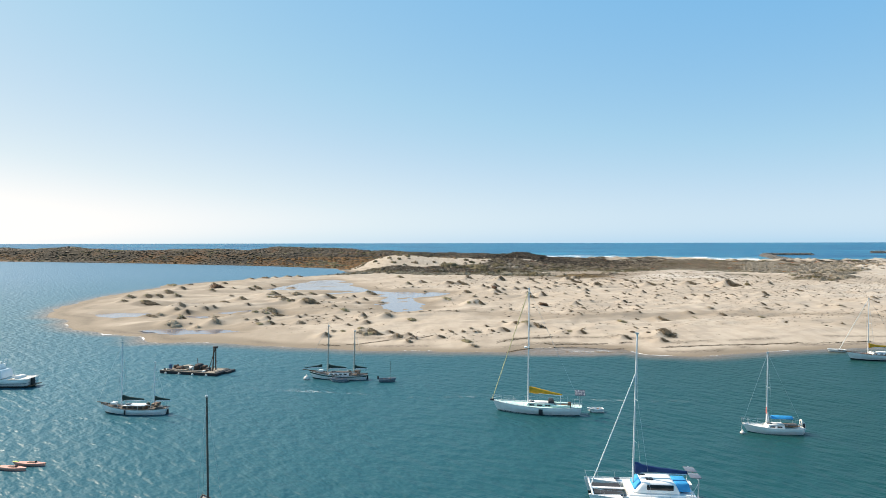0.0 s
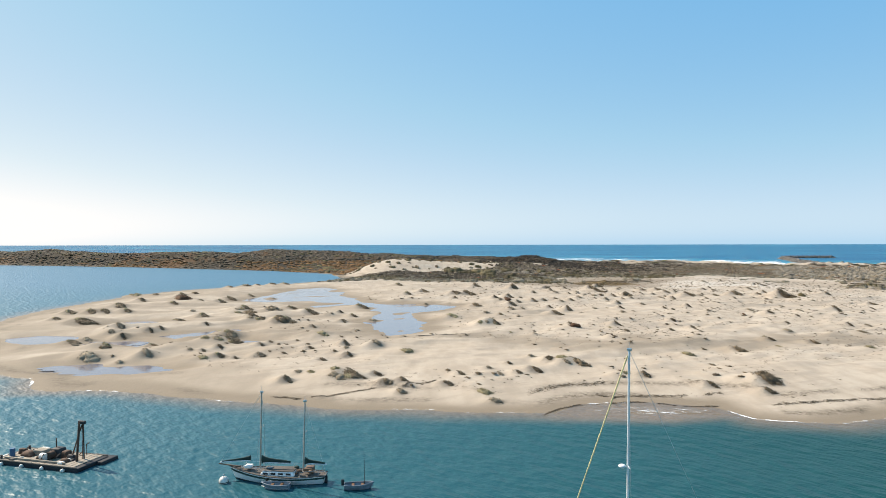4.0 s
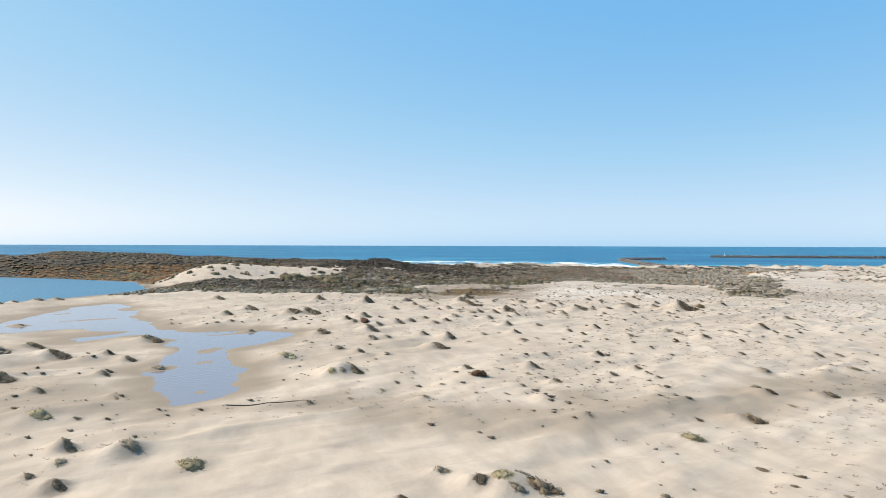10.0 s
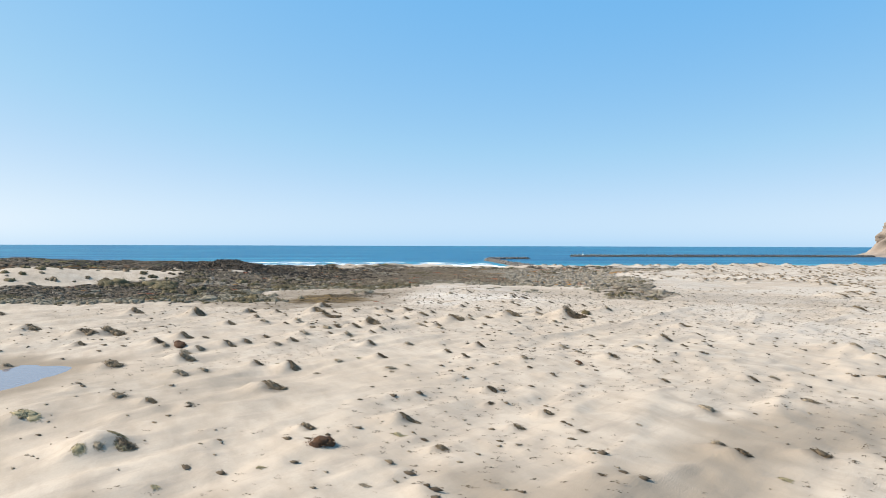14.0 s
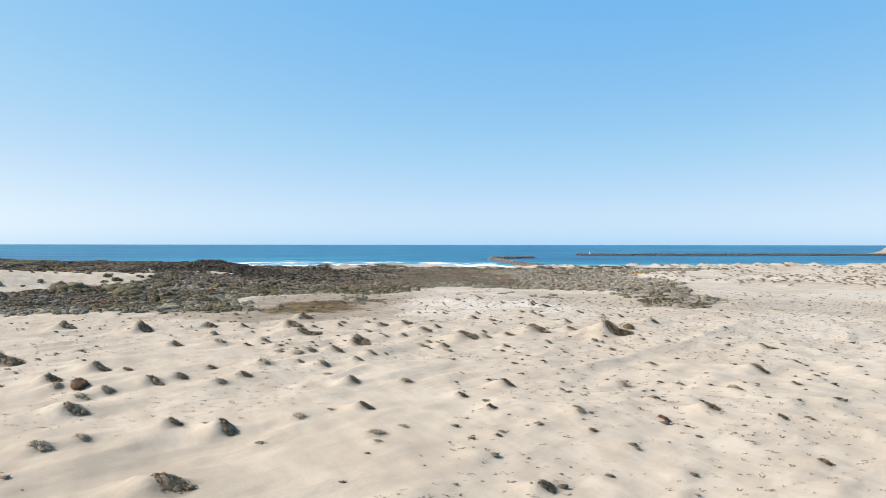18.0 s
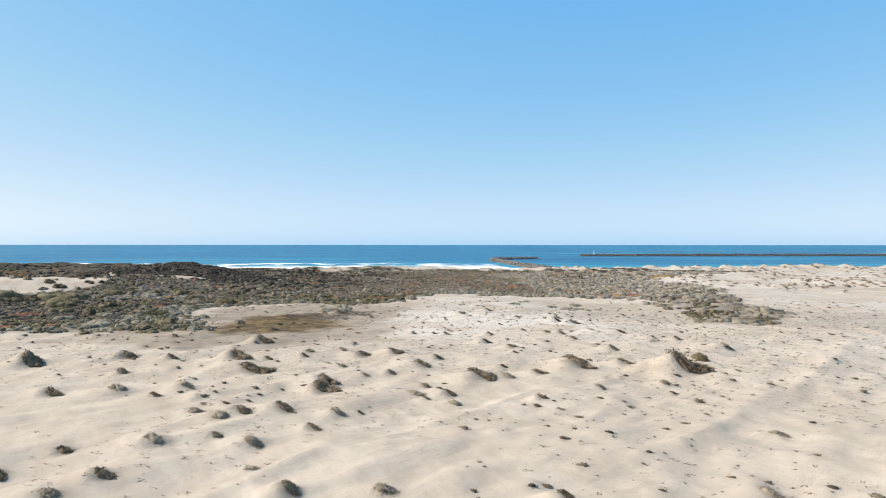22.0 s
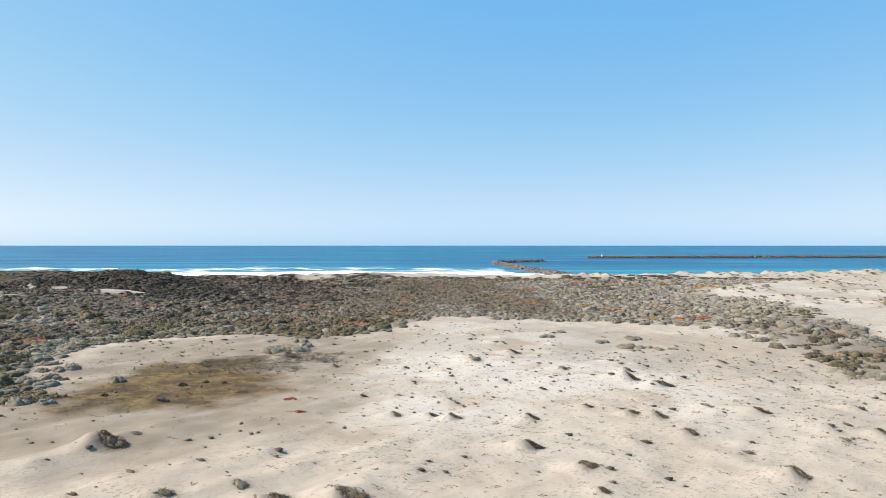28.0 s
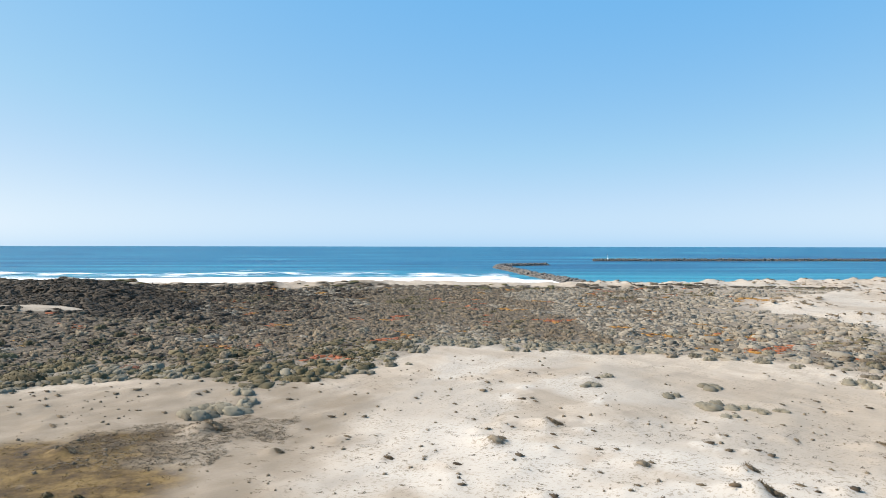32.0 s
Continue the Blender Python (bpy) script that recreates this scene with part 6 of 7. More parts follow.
def mast(boat, x, foot, top, thick, material, ln, spread=0.62, rake=0.0, spreaders=(0.55,), shroud_t=0.5):
    tip = (x - rake, 0, top)
    m = part("mast", tube([(x, 0, foot), ((x + tip[0]) / 2, 0, (foot + top) / 2), tip], thick, 10, 0.75), material, boat)
    part("masthead", block((0.3, 0.16, 0.14), (tip[0], 0, top), 0.02), STEEL, m)
    part("wind_vane", tube([(tip[0], 0, top + 0.1), (tip[0], 0, top + 0.55)], 0.015, 5), STEEL, m)
    ends = {}
    for k in spreaders:
        z = foot + (top - foot) * k
        for s in (-1, 1):
            part("spreader", tube([(x - rake * k, 0, z), (x - rake * k - 0.08, s * spread, z + 0.05)], 0.028, 6, 0.6), material, m)
            ends[s] = (x - rake * k - 0.08, s * spread, z + 0.05)
    for s in (-1, 1):
        low = (ln.place(shroud_t, 0), s * ln.half(shroud_t), ln.sheer(shroud_t))
        part("shroud", tube([low, ends.get(s, low), tip] if s in ends else [low, tip], 0.014, 5), STEEL, boat)
    return tip


def stanchions(boat, ln, side, t0, t1, count, high=0.6):
    tops = []
    for k in range(count):
        t = t0 + (t1 - t0) * k / (count - 1)
        p = (ln.place(t, 0), side * (ln.half(t) - 0.06), ln.sheer(t))
        part("stanchion", tube([p, (p[0], p[1], p[2] + high)], 0.016, 5), STEEL, boat)
        tops.append((p[0], p[1], p[2] + high))
    part("lifeline", tube(tops, 0.011, 5), STEEL, boat)


def pulpit(boat, ln, t, high=0.6, at_bow=True):
    a = [(ln.place(t, 0), s * (ln.half(t)), ln.sheer(t) + high) for s in (-1, 1)]
    e = ln.place(1.0, 0) + 0.05 if at_bow else ln.place(0.0, 0) - 0.03
    z = ln.sheer(1.0 if at_bow else 0.0) + high
    w = 0.12 if at_bow else ln.half(0.0) * 0.8
    part("pulpit" if at_bow else "stern_rail", tube([a[0], (e, -w, z), (e, w, z), a[1]], 0.02, 6), STEEL, boat)
    for p in (a[0], a[1], (e, -w, z), (e, w, z)):
        part("stanchion", tube([(p[0], p[1], p[2] - high), p], 0.018, 5), STEEL, boat)


def cabin(boat, ln, t0, t1, wide, high, material, top_mat, ports=3):
    x0, x1 = ln.place(t0, 0), ln.place(t1, 0)
    z = ln.sheer((t0 + t1) / 2) - 0.1
    c = part("cabin", block((x1 - x0, wide, high), ((x0 + x1) / 2, 0, z), 0.06, (0.88, 0.86), -0.05), material, boat)
    part("cabin_roof", block(((x1 - x0) * 0.9, wide * 0.88, 0.06), ((x0 + x1) / 2 - 0.05, 0, z + high), 0.025), top_mat, c)
    for s in (-1, 1):
        for k in range(ports):
            px = x0 + (x1 - x0) * (k + 0.8) / (ports + 0.6)
            part("port", block(((x1 - x0) / ports * 0.55, 0.03, high * 0.38), (px, s * (wide / 2 * 0.945), z + high * 0.38), 0.01), PANE, c, "dark cabin window")
    part("hatch", block((0.55, 0.55, 0.07), (x1 - (x1 - x0) * 0.22, 0, z + high + 0.05), 0.02), PANE, c, "tinted deck hatch")
    part("companionway", block((0.05, 0.6, high * 0.8), (x0 + 0.02, 0, z + 0.03), 0.01), TEAK, c, "wooden companionway boards")


def heading(stern, bow):
    return math.degrees(math.atan2(bow[1] - stern[1], bow[0] - stern[0]))


# white sloop with a yellow sail cover
at = heading((16.4, 76.6), (5.6, 78.8))
b = thing("sailboat", 10.85, 75.0, at, "white sloop with yellow sail cover, moored in the bay", "sailboat", -0.2)
b.scale = (0.92, 0.92, 1.0)
ln = Lines(11.2, 3.1, 1.05, 0.5, 0.55, 1.1, 0.35)
hull(b, ln, GEL, MINT, GEL)
cabin(b, ln, 0.30, 0.62, 1.7, 0.42, MINT, DECK, 3)
tip = mast(b, 1.05, 1.1, 14.5, 0.095, ALLOY, ln, 0.9, 0.12, (0.5,), 0.57)
part("forestay", tube([(ln.place(1, 0), 0, ln.sheer(1) + 0.15), (tip[0] + 0.1, 0, 14.2)], 0.05, 7), CREAM, b, "furled headsail in a pale yellow sleeve")
part("backstay", tube([(ln.place(0, 0), 0, ln.sheer(0)), tip], 0.014, 5), STEEL, b)
sail_cover(b, 0.9, -3.2, 2.75, 2.35, 0.28, YELLOW, "bright yellow canvas sail cover", 0.5)
part("radar", ball(0.24, (1.35, 0, 7.75), 0.5), GEL, b, "white radar dome on the mast")
part("bow_roller", block((0.5, 0.3, 0.2), (ln.place(1, 0) + 0.05, 0, ln.sheer(1) - 0.05), 0.04), BLACK, b)
part("cockpit", block((2.3, 1.6, 0.14), (-3.1, 0, 1.02), 0.03), TEAK, b, "open cockpit well")
part("cockpit_seat", block((2.2, 0.45, 0.26), (-3.1, 0.78, 1.05), 0.04), MINT, b)
part("cockpit_seat", block((2.2, 0.45, 0.26), (-3.1, -0.78, 1.05), 0.04), MINT, b)
part("spray_hood", block((0.75, 1.5, 0.42), (-1.85, 0, 1.42), 0.12, (0.7, 0.85), 0.1), BLACK, b, "dark canvas spray hood")
arch = part("boom_gallows", tube([(-3.0, -0.8, 1.2), (-3.0, -0.8, 2.2), (-3.0, 0.8, 2.2), (-3.0, 0.8, 1.2)], 0.04, 6), ALLOY, b)
part("sign_board", block((0.05, 0.9, 0.25), (-3.05, 0.1, 1.95), 0.01), GEL, arch, "white board on the gallows")
part("wheel", ring(0.4, 0.025, (-3.9, 0, 1.75)), STEEL, b)
part("drum", block((0.4, 0.4, 0.6), (-4.1, 0.6, 1.1), 0.1), TEAK, b, "brown cushion stowed aft")
pole = part("panel_pole", tube([(-5.3, 0.4, 1.1), (-5.35, 0.4, 2.75)], 0.03, 6), STEEL, b)
panel = part("solar_panel", block((1.25, 0.85, 0.04), (0, 0, 0), 0.01), SOLAR, b, "tilted solar panel with white frame")
panel.matrix_local = pose(-5.4, 0.4, 2.75, -38, 0, 8)
for k in range(4):
    part("cell_gap", block((0.02, 0.8, 0.012), (-0.5 + 0.33 * k, 0, 0.042), 0), GEL, panel)
for s in (-1, 1):
    part("cell_gap", block((1.2, 0.02, 0.012), (0, 0.2 * s, 0.044), 0), GEL, panel)
part("plate", block((0.5, 0.04, 0.62), (-0.6, ln.half(0.44) - 0.02, 0.3), 0.01), BLACK, b, "dark fender board hung on the hull")
for s in (-1, 1):
    stanchions(b, ln, s, 0.1, 0.9, 7)
pulpit(b, ln, 0.9)
pulpit(b, ln, 0.08, 0.6, False)
part("boot_line", ln.skin(0.44, 0.47, 0.006), BOTTOM, b, "thin dark line above the water")


def buoy(x, y, radius, label="white round mooring buoy afloat"):
    t = thing("mooring_buoy", x, y, 0, label, "buoy", 0.0, "mooring buoys")
    part("float", ball(radius, (0, 0, radius * 0.35)), BUOY, t)
    part("ring", ring(radius * 0.3, 0.03, (0, 0, radius * 1.45)), STEEL, t, "steel mooring ring")
    part("collar", ring(radius * 0.98, 0.03, (0, 0, radius * 0.2), upright=False), BOTTOM, t, "weedy waterline ring")


buoy(6.9, 76.8, 0.3)


def dinghy(x, y, turn, long, beam, material, inside_mat, label, outboard=False):
    d = thing("dinghy", x, y, turn, label, "dinghy", 0.0, "dinghies")
    ln2 = Lines(long, beam, 0.42, 0.15, 0.75, 0.35, 0.12)
    part("hull", ln2.skin(0.1, 1.0), material, d)
    part("floor", ln2.deck(0.3), inside_mat, d)
    for s2 in (-1, 1):
        part("gunwale", tube(ln2.edge(s2, 0.0, 0.0), 0.045, 7), material, d)
    for t in (0.3, 0.62):
        part("thwart", block((0.24, 2 * ln2.half(t) - 0.05, 0.05), (ln2.place(t, 0), 0, 0.3), 0.01), TEAK, d, "wooden seat board")
    part("transom", block((0.05, 2 * ln2.half(0.0), 0.5), (ln2.place(0, 0) + 0.03, 0, -0.05), 0.01), material, d)
    if outboard:
        part("outboard", block((0.25, 0.22, 0.5), (ln2.place(0, 0) - 0.1, 0, 0.35), 0.06), BLACK, d, "dark outboard motor")
    return d, ln2


dinghy(17.7, 75.0, 182, 1.9, 0.95, GEL, DECK, "small white dinghy trailing behind the yellow-covered sloop")

# small white sloop with a blue boom tent
at = heading((37.6, 66.3), (30.6, 67.2))
b = thing("sailboat", 34.2, 66.7, at, "small white sloop with bright blue boom tent", "sailboat", -0.08)
b.scale = (0.92, 0.92, 1.0)
ln = Lines(6.5, 2.1, 0.68, 0.4, 0.72, 0.9, 0.25)
hull(b, ln, GEL, DECK, GEL)
cabin(b, ln, 0.32, 0.62, 1.35, 0.38, GEL, DECK, 2)
tip = mast(b, 0.6, 0.95, 8.3, 0.07, ALLOY, ln, 0.7, 0.05, (0.52,), 0.56)
part("forestay", tube([(ln.place(1, 0), 0, ln.sheer(1)), tip], 0.013, 5), STEEL, b)
part("backstay", tube([(ln.place(0, 0), 0, ln.sheer(0)), tip], 0.013, 5), STEEL, b)
part("boom_tent", block((2.4, 0.8, 0.32), (-0.95, 0, 1.55), 0.1, (0.95, 0.25)), SKYBLUE, b, "bright blue canvas over the boom")
part("boom", tube([(0.5, 0, 1.75), (-2.3, 0, 1.72)], 0.045, 8), ALLOY, b)
part("sail_bundle", block((0.4, 0.35, 1.1), (0.55, 0, 1.15), 0.12, (0.5, 0.5)), GEL, b, "white sail bundled at the mast foot")
part("flag", block((0.04, 0.4, 0.7), (0.75, 0.25, 2.1), 0.01, (1, 0.6)), FLAG, b, "small faded red and white flag")
part("cockpit", block((1.6, 1.1, 0.1), (-1.9, 0, 0.86), 0.03), TEAK, b, "open cockpit well")
part("lifebuoy", ring(0.3, 0.09, (-2.9, 0.35, 1.25)), BUOY, b, "white horseshoe lifebuoy at the stern")
part("outboard", block((0.3, 0.26, 0.75), (-3.4, -0.3, 0.35), 0.06), BLACK, b, "dark outboard motor")
for s in (-1, 1):
    stanchions(b, ln, s, 0.12, 0.9, 5, 0.55)
pulpit(b, ln, 0.88, 0.55)
pulpit(b, ln, 0.08, 0.55, False)
part("mooring_line", tube([(ln.place(1, 0), 0, ln.sheer(1)), (ln.place(1, 0) + 0.15, 0.1, 0.1)], 0.03, 6), STEEL, b)
buoy(30.9, 66.3, 0.24, "weedy mooring buoy under the small sloop's bow")


def ketch(x, y, turn, long, label, mast_at, tall, miz_at, miz_tall, band, roof_mat, wood_masts, jib):
    k = thing("ketch", x, y, turn, label, "sailboat")
    l2 = Lines(long, long * 0.29, 0.66, 0.45, 0.45, 0.8, 0.45)
    hull(k, l2, GEL, GREYWOOD, BLACK, band)
    cabin(k, l2, 0.30, 0.66, l2.beam * 0.6, 0.42, TEAK if roof_mat is GEL else GEL, roof_mat, 4)
    spar = PALEWOOD if wood_masts else ALLOY
    for mx, top, aft, fat in ((mast_at, tall, 2.7, 0.24), (miz_at, miz_tall, 1.9, 0.2)):
        t2 = mast(k, mx, 0.9, top, 0.075, spar, l2, 0.55, 0.15, (0.55,), min(0.95, max(0.05, mx / long + 0.5)))
        sail_cover(k, mx - 0.15, mx - aft, 1.75, 1.65, fat, DARKGREEN, "dark green canvas sail cover")
        if mx == mast_at:
            part("forestay", tube([(long / 2 + (0.9 if jib else 0.4), 0, l2.sheer(1) + 0.2), t2], 0.014, 5), STEEL, k)
        else:
            part("backstay", tube([(-long / 2, 0, l2.sheer(0)), t2], 0.014, 5), STEEL, k)
    part("bowsprit", tube([(long / 2 - 1.0, 0, l2.sheer(0.95) + 0.05), (long / 2 + (1.0 if jib else 0.45), 0, l2.sheer(1) + 0.2)], 0.07, 8, 0.7), TEAK, k, "wooden bowsprit")
    if jib:
        j = sail_cover(k, long / 2 - 1.9, long / 2 + 0.7, 1.85, 1.5, 0.16, DARKGREEN, "dark green staysail cover")
    part("rudder", block((0.35, 0.06, 0.9), (-long / 2 + 0.05, 0, -0.3), 0.02), BLACK, k)
    part("tiller_box", block((0.7, 0.9, 0.35), (-long * 0.33, 0, 0.95), 0.04), TEAK, k, "wooden deck locker")
    part("hatch_box", block((0.6, 0.6, 0.25), (long * 0.3, 0, 1.05), 0.04), GEL, k, "white fore hatch")
    part("fender", tube([(long * 0.06, l2.half(0.56) + 0.1, 0.15), (long * 0.06, l2.half(0.56) + 0.1, 0.65)], 0.09, 8), BLACK, k, "dark fender on the hull")
    for q in range(4):
        part("deck_gear", block((0.5, 0.4, 0.28), (long * (-0.36 + 0.06 * q), (-1) ** q * 0.45, 0.92), 0.1, (0.7, 0.7)), (TEAK, BUOY, RUSTY, DARKGREEN)[q], k, "loose gear on deck")
    for s2 in (-1, 1):
        stanchions(k, l2, s2, 0.06, 0.85, 6, 0.5)
    return k, l2


ketch(-35.9, 74.8, heading((-31.6, 74.4), (-40.1, 75.0)), 8.0, "white ketch with brown cabin and dark green sail covers", 1.5, 8.2, -2.4, 5.9, None, GEL, False, False)
ketch(-15.2, 93.8, heading((-10.6, 93.3), (-19.4, 94.2)), 8.6, "white ketch with dark band, wooden masts and dark green covers", 1.55, 7.6, -2.3, 6.9, DARKGREEN, GREYWOOD, True, True)
buoy(-19.7, 93.3, 0.42)
dinghy(-14.9, 91.9, 178, 2.4, 1.0, GREYHULL, DECK, "pale blue dinghy tied alongside a ketch")
sk, skl = dinghy(-7.9, 91.9, 8, 2.5, 1.0, GREYHULL, GREYHULL, "small grey sailing skiff with a bare mast", True)
part("mast", tube([(0.45, 0, 0.1), (0.42, 0, 2.9)], 0.03, 7, 0.7), GREYWOOD, sk)

# boat under the weathered wooden mast
at = 120.0
b = thing("sailboat", -16.6, 45.2, at, "old sailboat with a weathered wooden mast and slack stays", "sailboat")
ln = Lines(6.4, 2.0, 0.6, 0.35, 0.6, 0.6, 0.2)
hull(b, ln, GREYHULL, PLANK, TEAK)
cabin(b, ln, 0.35, 0.6, 1.1, 0.3, GREYHULL, PLANK, 2)
tip = mast(b, 1.1, 0.5, 8.6, 0.085, GREYWOOD, ln, 0.45, -0.25, (), 0.6)
part("forestay", tube([(ln.place(1, 0), 0, ln.sheer(1)), tip], 0.012, 5), STEEL, b)

# catamaran
at = heading((19.4, 48.2), (10.4, 49.2))
b = thing("catamaran", 15.0, 48.2, at, "white catamaran with navy sail cover and stern arch", "catamaran")
b.scale = (0.87, 0.87, 0.87)
for s in (-1, 1):
    l3 = Lines(9.4, 1.35, 1.25, 0.35, 0.75, 0.5, 0.15)
    for nm, piece, m in (("bottom", l3.skin(0.0, 0.36, -0.01), BOTTOM), ("hull", l3.skin(0.34, 1.0), GEL), ("deck", l3.deck(), GEL)):
        q = part(nm, ([(v[0], v[1] + s * 2.0, v[2]) for v in piece[0]], piece[1]), m, b)
    part("toe_rail", tube([(p[0], p[1] + s * 2.0, p[2]) for p in l3.edge(s)], 0.03, 6), ALLOY, b)
    for t in (0.1, 0.3, 0.5, 0.7, 0.9):
        px = l3.place(t, 0)
        part("stanchion", tube([(px, s * (2.0 + l3.half(t)), 1.25), (px, s * (2.0 + l3.half(t)), 1.9)], 0.018, 5), STEEL, b)
    part("lifeline", tube([(l3.place(t, 0), s * (2.0 + l3.half(t)), 1.9) for t in (0.1, 0.3, 0.5, 0.7, 0.9)], 0.011, 5), STEEL, b)
    part("bow_rail", tube([(3.4, s * 2.4, 1.35), (3.5, s * 2.4, 1.95), (4.6, s * 2.1, 2.0), (4.6, s * 1.7, 2.0), (4.4, s * 1.5, 1.4)], 0.02, 6), STEEL, b)
    part("trampoline", block((2.6, 1.1, 0.03), (3.0, s * 0.75, 1.2), 0), BLACK, b, "dark netting between the bows")
    part("deck_hatch", block((0.5, 0.5, 0.06), (1.8, s * 2.0, 1.42), 0.02), PANE, b, "tinted deck hatch")
part("bridge_deck", block((5.6, 3.2, 0.55), (-1.5, 0, 0.85), 0.1), GEL, b)
part("cross_beam", tube([(4.3, -2.0, 1.3), (4.3, 2.0, 1.3)], 0.1, 10), ALLOY, b)
part("catwalk", block((2.9, 0.4, 0.06), (2.9, 0, 1.25), 0.02), GEL, b, "white plank between the nets")
house = part("cabin", block((4.0, 3.0, 1.0), (-1.1, 0, 1.35), 0.22, (0.66, 0.84), -0.15), GEL, b)
for s in (-1, 1):
    part("cabin_window", block((2.2, 0.05, 0.5), (-1.35, s * 1.385, 1.68), 0.02), PANE, house, "long dark cabin window")
part("windscreen_cover", block((0.5, 2.3, 0.62), (0.55, 0, 1.62), 0.06, (0.4, 0.92), -0.32), SKYBLUE, house, "blue canvas over the windscreen")
part("roof_hatch", block((0.6, 0.6, 0.06), (-0.6, 0.5, 2.36), 0.02), PANE, house, "tinted roof hatch")
part("roof_hatch", block((0.6, 0.35, 0.06), (-0.1, -0.6, 2.36), 0.02), PANE, house, "tinted roof hatch")
catl = Lines(9.0, 4.6, 1.3, 0.3, 0.9, 0.2, 0.1)
tip = mast(b, 0.7, 1.9, 14.8, 0.09, ALLOY, catl, 0.75, 0.35, (0.28, 0.56), 0.45)
part("forestay", tube([(4.3, 0, 1.45), (0.5, 0, 11.3)], 0.05, 7), GEL, b, "white furled headsail")
sail_cover(b, 0.55, -3.9, 3.05, 2.85, 0.36, NAVY, "navy blue canvas sail cover")
part("cockpit_tent", block((1.5, 2.4, 0.7), (-3.2, 0, 1.55), 0.12, (0.8, 0.8)), SKYBLUE, b, "blue canvas cockpit tent")
arch = part("stern_arch", tube([(-4.3, -1.9, 1.3), (-4.4, -1.8, 2.8), (-4.4, 1.8, 2.8), (-4.3, 1.9, 1.3)], 0.055, 7), STEEL, b)
part("arch_brace", tube([(-3.6, -1.9, 1.3), (-4.4, -1.8, 2.6)], 0.03, 6), STEEL, arch)
part("arch_brace", tube([(-3.6, 1.9, 1.3), (-4.4, 1.8, 2.6)], 0.03, 6), STEEL, arch)
for s in (-1, 1):
    part("solar_panel", block((0.9, 1.3, 0.04), (-4.3, s * 0.8, 2.86), 0.01), SOLAR, arch, "flat solar panel on the stern arch")
part("stern_ladder", tube([(-4.75, 1.6, 1.1), (-4.8, 1.6, 0.1), (-4.8, 2.0, 0.1), (-4.75, 2.0, 1.1)], 0.02, 6), STEEL, b)

# work barge
at = heading((-31.4, 97.2), (-43.6, 100.5))
b = thing("work_barge", -37.8, 98.7, at, "black flat work barge with an A-frame and deck clutter", "barge", -0.2)
b.scale = (0.8, 0.8, 0.85)
part("hull", block((11.8, 4.6, 0.95), (0, 0, -0.25), 0.12, (1.04, 1.0)), TARRED, b, "tarred black hull")
part("stern_hull", block((3.2, 2.6, 0.8), (-5.2, -1.8, -0.2), 0.1), TARRED, b)
for k in range(18):
    part("deck_plank", block((0.56, 4.4, 0.06), (-5.1 + 0.6 * k, 0, 0.70 + 0.004 * (k % 3)), 0.01), PLANK, b)
for s in (-1, 1):
    part("rub_rail", tube([(-5.9, s * 2.3, 0.72), (6.0, s * 2.3, 0.72)], 0.09, 8), GREYWOOD, b)
part("long_beam", block((8.6, 0.22, 0.2), (0.6, 1.7, 0.78), 0.03), PLANK, b, "long pale timber on deck")
fr = part("a_frame", tube([(-4.2, -0.5, 0.7), (-4.35, -0.25, 4.9)], 0.13, 8), RUSTY, b, "rusty steel A-frame")
part("a_frame_leg", tube([(-4.2, 0.5, 0.7), (-4.35, 0.25, 4.9)], 0.13, 8), RUSTY, fr)
part("a_frame_leg", tube([(-2.9, 0.0, 0.7), (-4.45, 0, 4.6)], 0.07, 8), RUSTY, fr)
part("sheave_block", block((0.9, 0.35, 0.35), (-4.5, 0, 4.75), 0.06), BLACK, fr)
part("hoist_wire", tube([(-4.5, 0, 4.2), (-4.7, 0, 0.9)], 0.02, 5), STEEL, fr)
w = part("winch", block((1.7, 1.3, 1.0), (-0.6, -0.5, 0.75), 0.12, (0.7, 0.8)), BLACK, b, "dark winch engine")
part("winch_drum", tube([(-0.6, 0.2, 1.2), (-0.6, 1.0, 1.2)], 0.42, 14), RUSTY, w)
part("exhaust", tube([(-0.2, -0.6, 1.6), (-0.2, -0.6, 2.7)], 0.07, 8), RUSTY, w)
part("engine_cover", block((1.2, 1.0, 0.8), (-1.9, -0.4, 0.75), 0.15, (0.6, 0.8)), RUSTY, b)
part("tank", tube([(0.3, 1.0, 1.15), (-0.5, 1.15, 1.15)], 0.38, 14), BUOY, b, "white round tank on its side")
part("drum", tube([(4.7, 0.9, 0.75), (4.7, 0.9, 1.65)], 0.3, 12), DRUMBLUE, b, "blue drum")
part("crate", block((1.5, 1.2, 0.6), (1.9, -0.6, 0.75), 0.05), PLANK, b, "wooden crate")
part("net_pile", block((1.9, 1.4, 0.55), (3.1, 0.1, 0.75), 0.25, (0.5, 0.6)), RUSTY, b, "brown heap of nets and chain")
part("chain_heap", block((1.3, 0.9, 0.4), (-2.9, 0.9, 0.75), 0.18, (0.5, 0.6)), RUSTY, b)
part("white_cover", block((1.3, 1.0, 0.5), (2.4, -1.4, 0.75), 0.12, (0.8, 0.8)), BUOY, b, "crumpled white cover")
for k in range(4):
    part("fender", ball(0.24, (4.6 - 2.9 * k, 2.45, 0.35)), BUOY, b, "pale round fender")
part("bow_float", block((0.7, 1.4, 0.4), (6.2, 0.6, 0.25), 0.12), BUOY, b, "white float at the bow")
for s in (-1, 1):
    part("bollard", tube([(5.2, s * 1.9, 0.7), (5.2, s * 1.9, 1.15)], 0.13, 10), BLACK, b)
clutter = random.Random(4)
